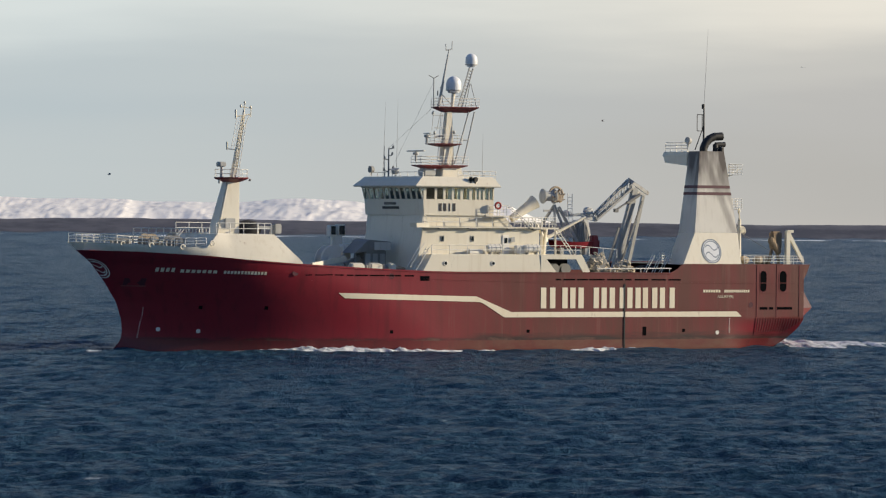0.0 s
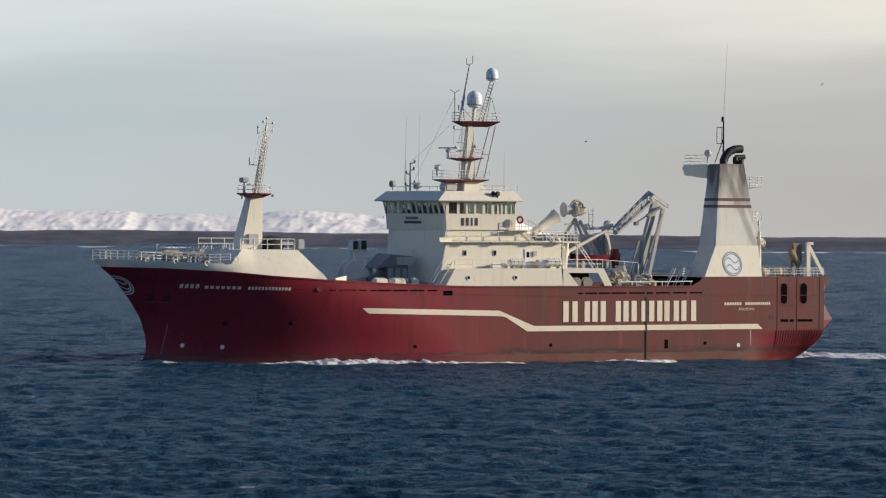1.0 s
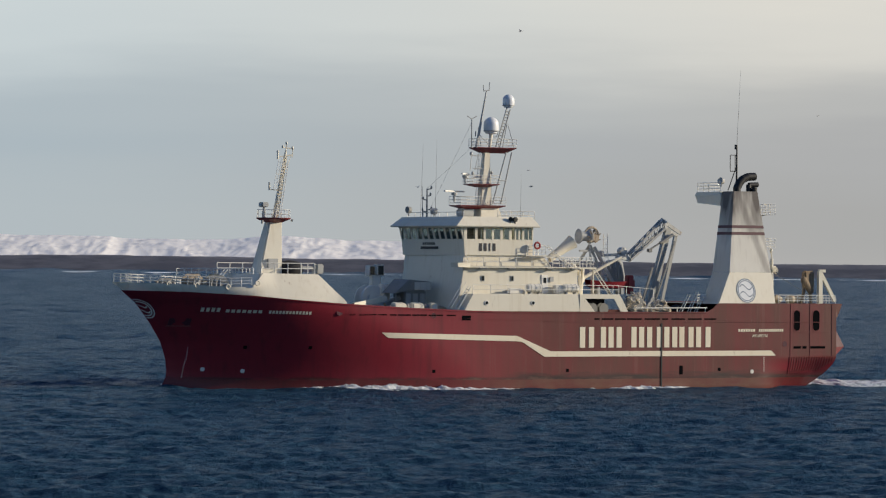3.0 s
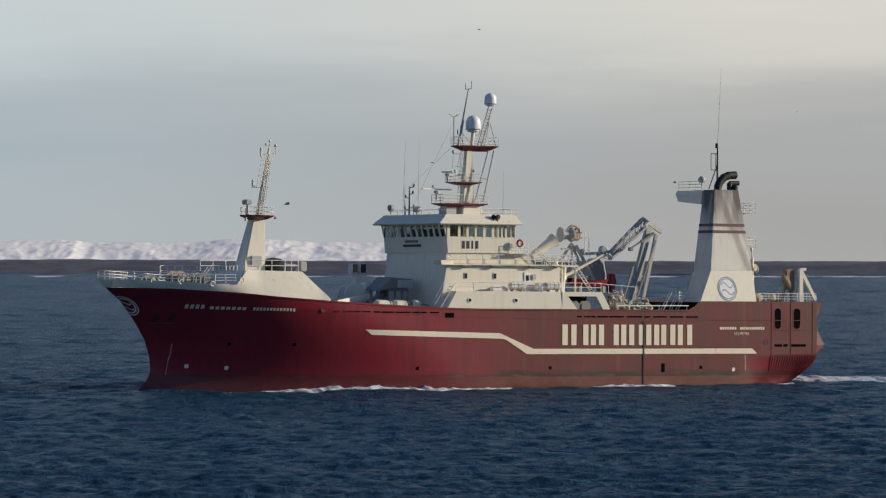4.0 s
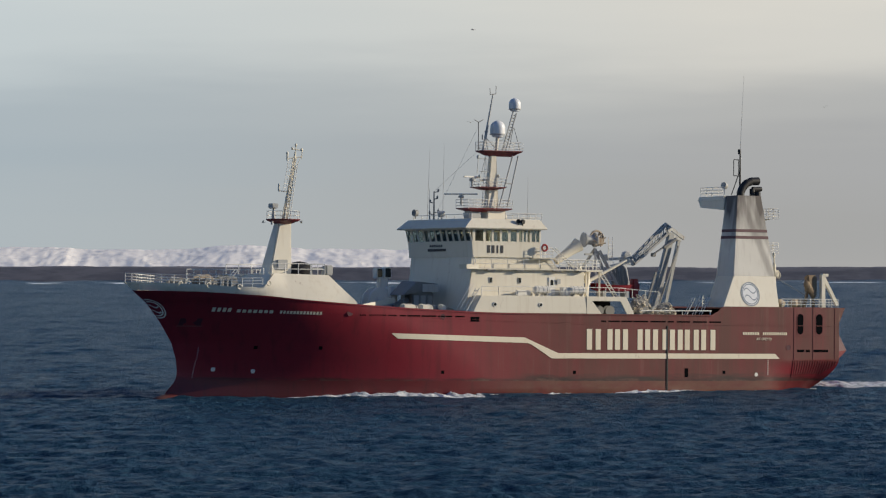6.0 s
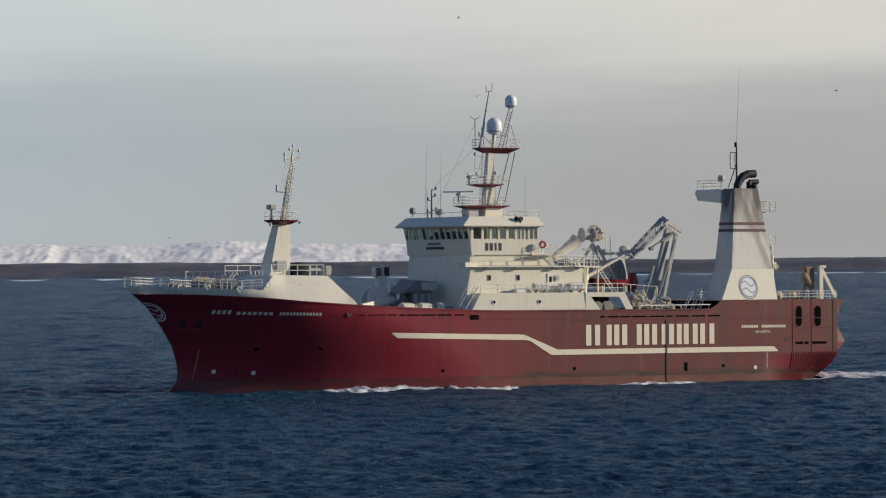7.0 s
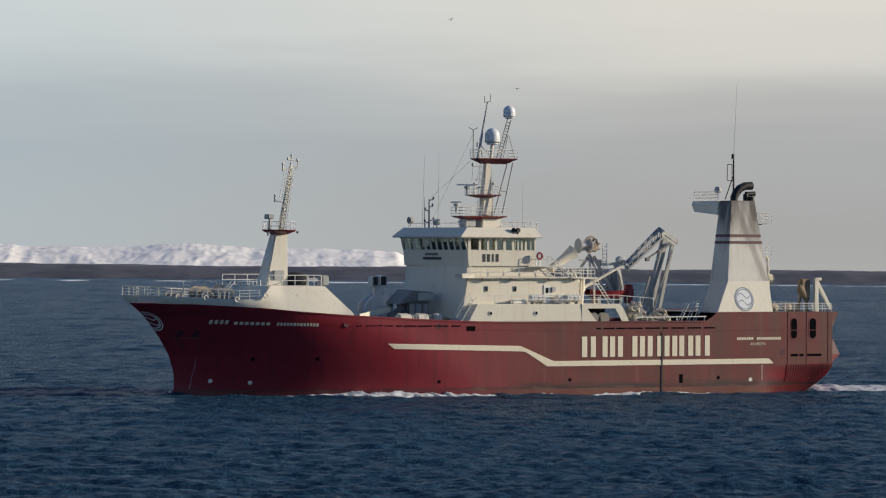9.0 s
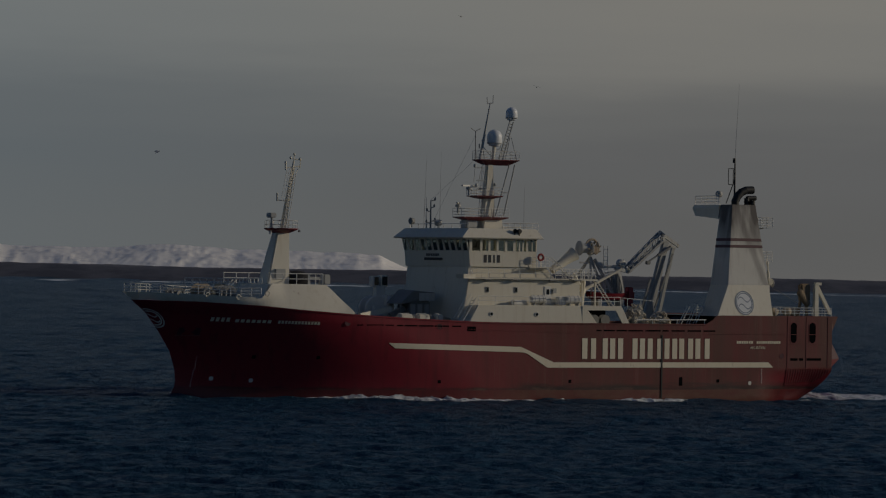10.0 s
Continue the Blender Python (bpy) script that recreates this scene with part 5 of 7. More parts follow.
for x, y in ((35.2, 1.6), (34.2, 2.2), (32.2, 3.6), (30.6, 4.2)):
    bm = bmesh.new()
    for d in (-0.25, 0.25):
        rod(bm, (x + d, y, 8.6), (x + d, y, 9.75), 0.16, seg=10)
        rod(bm, (x + d, y, 9.7), (x + d, y, 9.8), 0.2, seg=10)
    part("bollard", bm, DARKGREY, ship)
bm = bmesh.new()                                       # black tarpaulin-covered drum
ball(bm, (20.6, 0.5, 11.0), 1.35, 1.3, 0.85, 18)
for v in bm.verts:
    v.co += Vector((noise.noise(v.co * 1.7), noise.noise(v.co * 1.9 + Vector((5, 0, 0))), noise.noise(v.co * 2.1))) * 0.12
loose(smooth(part("covered_drum", bm, RUBBER, None), 60), "black tarpaulin-covered drum on the forecastle", "deck drum")
bm = bmesh.new()
beam(bm, (18.8, 1.5, 9.4), (18.3, 1.5, 11.4), 0.3, 0.35)
box(bm, 17.6, 18.3, 1.2, 1.9, 10.5, 11.5, 0.08)
box(bm, 18.2, 20.0, 1.3, 1.7, 11.0, 11.25, 0.05)
part("hoist_arm", bm, GREY, ship)
bm = bmesh.new()
box(bm, 17.55, 17.62, 1.35, 1.75, 10.65, 11.35)
part("floodlight", bm, WHITE, ship)

# ---- fore deck gear before the bridge ----
dw = new("net_winch")
dw.parent = ship
bm = bmesh.new()
lathe(bm, [(1.35, -0.9), (1.4, -0.8), (1.4, -0.6), (0.6, -0.55), (0.6, 0.55), (1.4, 0.6), (1.4, 0.8), (1.35, 0.9)], (9.9, -3.2, 8.0), "Y", 26)
part("drum", bm, WHITE, dw)
bm = bmesh.new()
box(bm, 9.0, 10.8, -2.0, -1.6, 6.3, 8.4, 0.1)
box(bm, 8.4, 9.2, -3.0, -1.6, 6.3, 9.5, 0.12)
part("winch_frame", bm, WHITE, dw)
bm = bmesh.new()
box(bm, 8.5, 9.5, -4.3, -3.5, 8.8, 10.4, 0.1)
box(bm, 8.2, 9.0, -4.4, -3.4, 10.3, 11.5, 0.08)
box(bm, 9.2, 9.9, -4.4, -3.4, 10.3, 11.4, 0.08)
tw = part("winch_tower", bm, WHITE, ship)
bm = bmesh.new()
box(bm, 8.3, 8.9, -3.42, -3.36, 10.45, 11.35)
box(bm, 9.3, 9.8, -3.42, -3.36, 10.45, 11.3)
part("pane", bm, GLASS, tw)
bm = bmesh.new()
box(bm, 5.9, 8.3, -1.2, 1.5, 6.3, 8.95, 0.12)
hexa(bm, [(5.5, -1.5, 9.2), (9.5, -1.5, 8.6), (9.5, 1.8, 8.6), (5.5, 1.8, 9.2)],
     [(5.5, -1.5, 9.9), (8.0, -1.5, 10.1), (8.0, 1.8, 10.0), (5.5, 1.8, 9.8)], 0.08)
beam(bm, (9.2, 1.2, 6.3), (9.2, 1.2, 8.7), 0.16, 0.16)
beam(bm, (8.4, 0.5, 8.2), (10.0, 0.5, 7.4), 0.5, 0.5)
hatch = part("hatch_machinery", bm, DARKGREY, ship, "dark grey covered deck machinery")
bm = bmesh.new()
box(bm, 5.6, 7.4, 1.82, 1.9, 8.95, 9.75, 0.02)
part("panel", bm, LIGHTGREY, hatch)
bm = bmesh.new()
for x in (6.1, 6.9, 7.7):
    box(bm, x, x + 0.55, 1.5, 1.62, 6.9, 8.6, 0.03)
part("panel", bm, GREY, hatch)
for x, w in ((11.2, 1.5), (9.2, 1.4), (7.4, 0.8)):
    bm = bmesh.new()
    hexa(bm, [(x - w / 2, 5.2, 6.2), (x + w / 2, 5.2, 6.2), (x + w / 2, 6.4, 6.2), (x - w / 2, 6.4, 6.2)],
         [(x - w / 2, 5.3, 7.75), (x + w / 2 - 0.2, 5.3, 7.75), (x + w / 2 - 0.2, 6.2, 7.6), (x - w / 2, 6.2, 7.6)], 0.08)
    loose(part("fish_tub", bm, CREAM, None), "cream plastic fish tub on the fore deck", "fish tub", "fish tubs on the fore deck")
random.seed(9)
for i in range(9):
    x = random.uniform(5.8, 13.5)
    bm = bmesh.new()
    ball(bm, (x, random.uniform(3.0, 6.0), 7.15), random.uniform(0.3, 0.7), 0.4, random.uniform(0.25, 0.5), 10)
    for v in bm.verts:
        v.co += Vector((noise.noise(v.co * 3), noise.noise(v.co * 3 + Vector((9, 0, 0))), noise.noise(v.co * 2.7))) * 0.15
    loose(part("deck_gear", bm, RUSTY if i % 2 else DARKGREY, None), "worn bundle of fishing gear lying on the fore deck", "fishing gear", "bundles on the fore deck")
bm = bmesh.new()
beam(bm, (14.8, 3.0, 7.4), (10.2, 1.0, 8.1), 0.3, 0.5)
part("derrick_boom", bm, CREAM, ship)

# ---- gear on the port walkway ----
for x in (-3.4, -7.6):
    cr = new("liferaft")
    bm = bmesh.new()
    lathe(bm, [(0.3, -0.85), (0.42, -0.75), (0.42, 0.75), (0.3, 0.85)], (x, 7.2, 9.25), "X", 16)
    smooth(part("canister", bm, WHITE, cr, "white liferaft canister"), 40)
    bm = bmesh.new()
    for d in (-0.5, 0.0, 0.5):
        lathe(bm, [(0.44, -0.03), (0.44, 0.03)], (x + d, 7.2, 9.25), "X", 16)
    part("strap", bm, GREY, cr)
    for d in (-0.5, 0.5):
        bm = bmesh.new()
        box(bm, x + d - 0.06, x + d + 0.06, 6.9, 7.5, 8.66, 8.9)
        part("cradle", bm, GREY, cr)
    loose(cr, "white liferaft canister strapped in a steel cradle on deck", "liferaft", "liferafts on the port walkway")
bm = bmesh.new()
box(bm, -7.0, -5.9, 6.5, 7.2, 8.7, 9.6, 0.08)
loose(part("locker", bm, WHITE, None), "tall white deck locker beside the accommodation house", "locker")
bm = bmesh.new()
box(bm, -2.2, -0.6, 6.6, 7.2, 8.66, 9.2, 0.08)
loose(part("locker", bm, WHITE, None), "low white deck locker beside the accommodation house", "locker")
bm = bmesh.new()
hexa(bm, [(-6.1, 6.3, 9.9), (-5.7, 6.3, 9.9), (-5.7, 6.42, 9.9), (-6.1, 6.42, 9.9)], [(-6.1, 6.3, 10.4), (-5.7, 6.3, 10.4), (-5.7, 6.42, 10.4), (-6.1, 6.42, 10.4)])
part("notice_board", bm, GREY, ship)

# ---- flared chute abaft the bridge ----
bm = bmesh.new()
prev = None
for k in range(13):
    u = k / 12
    c = Vector((lerp(-6.9, -9.6, u), 4.0, lerp(12.2, 14.0, u)))
    d = Vector((-2.7, 0, 1.8)).normalized()
    up = Vector((0, 1, 0)).cross(d)
    r = lerp(0.4, 0.54, u) + 0.22 * u ** 4
    cur = [bm.verts.new(c + up * r * math.sin(a) + Vector((0, 1, 0)) * r * 0.9 * math.cos(a)) for a in [2 * math.pi * q / 18 for q in range(18)]]
    if prev:
        for q in range(18):
            bm.faces.new((prev[q], prev[(q + 1) % 18], cur[(q + 1) % 18], cur[q]))
    prev = cur
bm.faces.new(prev)
bmesh.ops.inset_region(bm, faces=[f for f in bm.faces if len(f.verts) == 18], thickness=0.07, depth=-0.4)
bmesh.ops.recalc_face_normals(bm, faces=bm.faces)
smooth(part("chute", bm, CREAM, ship, "flared cream chute pointing aft"), 40)
railing(ship, "side_rail", [(-6.2, 6.0, 11.4), (-11.0, 6.0, 11.4), (-11.0, 0.0, 11.4)], 1.0, 3, 0.8)
bm = bmesh.new()
box(bm, -11.2, -8.9, -6.0, 6.2, 11.2, 11.38)
for x in (-11.0, -9.4):
    rod(bm, (x, 5.9, 8.6), (x, 5.9, 11.2), 0.1, seg=8)
part("walkway", bm, CREAM, ship)
bm = bmesh.new()
ladder(bm, (-11.2, 5.5, 11.3), (-13.3, 5.5, 8.6), 0.7, (0, 1, 0), 0.05)
part("stair", bm, WHITE, ship)

# ---- net-block pylon ----
py = new("net_block_pylon")
py.parent = ship
bm = bmesh.new()
for foot in ((-11.9, -3.0, 8.6), (-13.2, 1.8, 8.6), (-16.0, 0.6, 8.6)):
    beam(bm, foot, (-13.9, 0.1, 13.7), 0.22, 0.24)
    part("leg", bm, GREY, py)
    bm = bmesh.new()
beam(bm, (-17.0, 0.9, 8.6), (-14.3, 0.3, 13.5), 0.26, 0.3)
beam(bm, (-15.9, 0.7, 10.4), (-14.9, 0.5, 10.4), 0.14, 0.14)
beam(bm, (-12.6, 0.2, 13.1), (-14.4, 0.2, 13.1), 0.2, 0.2)
beam(bm, (-15.0, 0.6, 11.0), (-13.3, 0.6, 12.0), 0.15, 0.15)
part("strut", bm, GREY, py)
bm = bmesh.new()
ladder(bm, (-15.3, 0.9, 12.6), (-15.3, 0.9, 14.9), 0.5, (1, 0, 0), 0.04)
ladder(bm, (-15.6, 1.1, 11.2), (-15.0, 1.1, 13.2), 0.5, (1, 0, 0), 0.03)
part("ladder", bm, WHITE, py)
nb = bmesh.new()
lathe(nb, [(0.6, -0.75), (0.78, -0.7), (0.78, -0.6), (0.5, -0.45), (0.5, 0.45), (0.78, 0.6), (0.78, 0.7), (0.5, 0.75)], (-13.1, 0.3, 14.6), "X", 20)
part("net_drum", nb, GREY, py, "grey hydraulic net drum")
bm = bmesh.new()
ring(bm, (-13.9, 0.4, 14.8), 0.75, 0.12, "Y", 20, 6)
ring(bm, (-14.5, 0.2, 14.7), 0.6, 0.12, "X", 20, 6)
box(bm, -14.6, -13.6, -0.3, 0.9, 14.0, 14.9, 0.15)
for k in range(7):
    a = k * 0.9
    rod(bm, (-14.0, 0.8, 14.2), (-14.0 + math.cos(a) * 0.8, 0.9, 14.6 + math.sin(a) * 0.7), 0.06, seg=6)
part("hydraulic_motor", bm, RUSTY, py)

# ---- white derrick and red boat ----
bm = bmesh.new()
rod(bm, (-11.3, 3.0, 10.2), (-16.0, 3.0, 12.5), 0.2, 0.13, 10)
rod(bm, (-11.0, 3.2, 8.6), (-11.3, 3.2, 11.2), 0.26, 0.2, 10)
rod(bm, (-10.0, 3.2, 12.0), (-11.4, 3.2, 9.9), 0.16, seg=8)
ball(bm, (-11.3, 3.0, 10.2), 0.35, 0.35, 0.35, 10)
part("derrick", bm, CREAM, ship, "cream slewing derrick")
rb = new("rescue_boat")
bm = bmesh.new()
prevr = None
for k in range(11):
    u = k / 10
    x = lerp(-12.6, -18.2, u)
    w = 0.95 * max(math.sin(math.pi * min(u * 0.75 + 0.25, 1.0)), 0.05)
    z0 = 9.35 - 0.2 * math.sin(math.pi * u)
    cur = [bm.verts.new(p) for p in ((x, 2.0 - w, z0 + 0.75), (x, 2.0 - w * 0.7, z0 + 0.15), (x, 2.0, z0), (x, 2.0 + w * 0.7, z0 + 0.15), (x, 2.0 + w, z0 + 0.75))]
    if prevr:
        for q in range(4):
            bm.faces.new((prevr[q], prevr[q + 1], cur[q + 1], cur[q]))
        bm.faces.new((prevr[0], cur[0], cur[4], prevr[4]))
    prevr = cur
bmesh.ops.recalc_face_normals(bm, faces=bm.faces)
smooth(part("boat_hull", bm, BOAT_RED, rb, "dark red rescue boat hull"), 40)
bm = bmesh.new()
box(bm, -17.9, -17.2, 1.6, 2.4, 8.6, 10.6, 0.1)
part("boat_davit", bm, BOAT_RED, rb)
for x in (-13.6, -16.4):
    bm = bmesh.new()
    box(bm, x - 0.15, x + 0.15, 1.4, 2.6, 8.6, 9.3)
    part("boat_chock", bm, GREY, rb)
loose(rb, "red rescue boat on chocks abaft the deckhouse", "rescue boat")
railing(ship, "side_rail", [(-13.0, 6.5, 8.66), (-17.8, 6.5, 8.3)], 0.9, 1, 1.6)

# ---- folding crane with a hanging net sheave ----
kr = new("deck_crane")
kr.parent = ship
Y0 = -2.0
def K(x, z, y=Y0):
    return (x + 0.1, y, z)
bm = bmesh.new()
hexa(bm, [K(-21.7, 6.2, Y0 - .3), K(-22.7, 6.2, Y0 - .3), K(-22.7, 6.2, Y0 + .3), K(-21.7, 6.2, Y0 + .3)],
     [K(-24.35, 15.7, Y0 - .25), K(-25.0, 15.5, Y0 - .25), K(-25.0, 15.5, Y0 + .25), K(-24.35, 15.7, Y0 + .25)], 0.05)
part("column", bm, GREY, kr)
bm = bmesh.new()
beam(bm, K(-24.2, 6.5, Y0 - .9), K(-26.2, 15.0, Y0 - .9), 0.32, 0.34)
part("hydraulic_ram", bm, GREY, kr)
bm = bmesh.new()
beam(bm, K(-22.9, 8.0, Y0 + .6), K(-25.2, 14.2, Y0 + .6), 0.14, 0.14)
beam(bm, K(-21.2, 6.4), K(-22.8, 11.4), 0.25, 0.25)
part("hose_run", bm, DARKGREY, kr)
bm = bmesh.new()
beam(bm, K(-23.8, 16.5), K(-26.3, 15.0), 0.24, 0.36)
beam(bm, K(-24.1, 15.6), K(-25.9, 14.8), 0.2, 0.3)
beam(bm, K(-24.2, 16.0), K(-24.8, 14.6), 0.5, 0.3)
part("crane_head", bm, LIGHTGREY, kr)
bm = bmesh.new()
lo0, lo1, up0, up1 = Vector(K(-24.2, 15.55)), Vector(K(-20.0, 12.2)), Vector(K(-23.95, 16.45)), Vector(K(-19.85, 12.75))
for d in (-0.3, 0.3):
    o = Vector((0, d, 0))
    beam(bm, up0 + o, up1 + o, 0.2, 0.2)
    beam(bm, lo0 + o, lo1 + o, 0.2, 0.22)
for k in range(7):                                     # lacing between the chords
    p, q = up0.lerp(up1, k / 6), lo0.lerp(lo1, min((k + 0.5) / 6, 1))
    for d in (-0.3, 0.3):
        beam(bm, p + Vector((0, d, 0)), q + Vector((0, d, 0)), 0.09, 0.09)
part("boom", bm, GREY, kr)
bm = bmesh.new()
rod(bm, K(-25.0, 14.9, Y0 + .5), K(-23.4, 14.0, Y0 + .5), 0.17, seg=10)
rod(bm, K(-23.4, 14.0, Y0 + .5), K(-22.0, 13.2, Y0 + .5), 0.1, seg=10)
box(bm, -22.3, -21.8, Y0 + .3, Y0 + .7, 13.0, 13.4, 0.06)
part("boom_ram", bm, DARKGREY, kr)
bm = bmesh.new()
beam(bm, K(-20.1, 12.25), K(-18.4, 12.65), 0.4, 0.5)
beam(bm, K(-18.8, 12.75), K(-16.6, 12.65), 0.24, 0.3)
lathe(bm, [(0.2, -0.4), (0.42, -0.35), (0.42, 0.35), (0.2, 0.4)], K(-19.1, 13.1), "Y", 14)
lathe(bm, [(0.15, -0.25), (0.32, -0.2), (0.32, 0.2), (0.15, 0.25)], K(-16.5, 12.85), "Y", 12)
beam(bm, K(-18.7, 12.6), K(-19.3, 9.6), 0.34, 0.5)
beam(bm, K(-18.5, 12.2), K(-17.2, 12.0), 0.18, 0.2)
part("jib", bm, LIGHTGREY, kr)
bm = bmesh.new()                                       # net bunched over the sheave
lathe(bm, [(0.5, -0.4), (0.85, -0.35), (0.85, -0.27), (0.4, -0.2), (0.4, 0.2), (0.85, 0.27), (0.85, 0.35), (0.5, 0.4)], K(-18.2, 11.2), "Y", 22)
part("net_sheave", bm, GREY, kr, "grey hanging net sheave")
bm = bmesh.new()
for k in range(9):
    u = k / 8
    a0 = math.pi * (0.15 + 0.75 * u)
    p = [Vector(K(-18.2 + 0.95 * math.cos(a0) * (1 - 0.05 * k % 3), 11.2 + 0.95 * math.sin(a0) * 0.9, Y0 + 0.25 + 0.05 * (k % 3)))]
    p += [Vector(K(lerp(-17.3, -19.0, u), 10.4 + 0.1 * math.sin(k * 2), Y0 + 0.3)), Vector(K(lerp(-17.6, -18.7, u), 9.2 + 0.2 * math.sin(k * 3), Y0 + 0.25))]
    rod(bm, p[0], p[1], 0.14, 0.2, 7)
    rod(bm, p[1], p[2], 0.2, 0.12, 7)
part("hanging_net", bm, DARKGREY, kr, "dark grey net bunched over the sheave")


# ---- winches and gear on the working deck ----
random.seed(21)
def net_winch(x, y, z, h, w):
    top = new("trawl_winch")
    top.parent = ship
    bm = bmesh.new()
    box(bm, x - w * 0.7, x + w * 0.7, y - 0.6, y + 0.3, z - 1.0, z + h * 0.4, 0.1)
    lathe(bm, [(h * 0.3, -0.7), (h * 0.42, -0.65), (h * 0.42, -0.5), (h * 0.25, -0.45), (h * 0.25, 0.45), (h * 0.42, 0.5), (h * 0.42, 0.65)], (x, y - 0.2, z + h * 0.45), "Y", 18)
    part("winch_body", bm, DARKGREY, top, "dark grey trawl winch")
    bm = bmesh.new()                                   # bights of pale rope piled over it
    for i in range(int(9 * w)):
        px = random.uniform(-w * 0.75, w * 0.75)
        ball(bm, (x + px, y + 0.1, z + random.uniform(0.1, 0.62) * h * (1 - (abs(px) / w) ** 2)), random.uniform(0.25, 0.4), 0.35, random.uniform(0.2, 0.36), 10)
    for v in bm.verts:
        v.co += Vector((noise.noise(v.co * 4), noise.noise(v.co * 4 + Vector((9, 0, 0))), noise.noise(v.co * 3.7))) * 0.12
    for i in range(int(46 * w)):
        px = random.uniform(-w, w)
        pz = random.uniform(0.0, 1.0) * h * max(1 - (abs(px) / w) ** 2.2, 0.15)
        m = pose(x + px, y + random.uniform(-0.2, 0.45), z + pz, random.uniform(-70, 70), random.uniform(-70, 70), random.uniform(0, 180))
        r, k = random.uniform(0.16, 0.42), random.uniform(0.5, 1.0)
        pts = [m @ Vector((r * math.cos(q), r * k * math.sin(q), 0.05 * math.sin(3 * q))) for q in [2 * math.pi * n / 9 for n in range(10)]]
        for p, q in zip(pts, pts[1:]):
            rod(bm, p, q, 0.062, seg=5)
    part("rope", bm, ROPE, top, "weathered cream rope heaped on the winch")
net_winch(-15.9, 6.0, 7.0, 1.75, 1.25)
net_winch(-18.7, 6.0, 7.0, 1.05, 1.1)
bm = bmesh.new()
for k in range(26):
    x = lerp(-20.2, -24.0, k / 25)
    ball(bm, (x, 4.8 + random.uniform(-0.4, 0.4), 6.95 + 0.35 * math.sin(3 * k / 25)), 0.4, 0.4, random.uniform(0.18, 0.35), 8)
loose(part("black_net", bm, RUBBER, None), "heap of black trawl net on the working deck", "trawl net")
bm = bmesh.new()
rod(bm, (-15.0, 7.6, 7.25), (-23.6, 7.6, 7.3), 0.06, seg=6)
for x in (-17, -20, -23.4):
    rod(bm, (x, 7.6, 6.7), (x, 7.6, 7.28), 0.05, seg=6)
part("deck_rail", bm, WHITE, ship)
bm = bmesh.new()
for x in (-22.2, -23.2, -24.0):
    ladder(bm, (x + 0.9, 6.0, 6.7), (x - 0.2, 6.0, 8.9 - 0.25 * abs(x + 23.2)), 0.5, (0, 1, 0), 0.05, 0.5)
part("stair", bm, WHITE, ship)

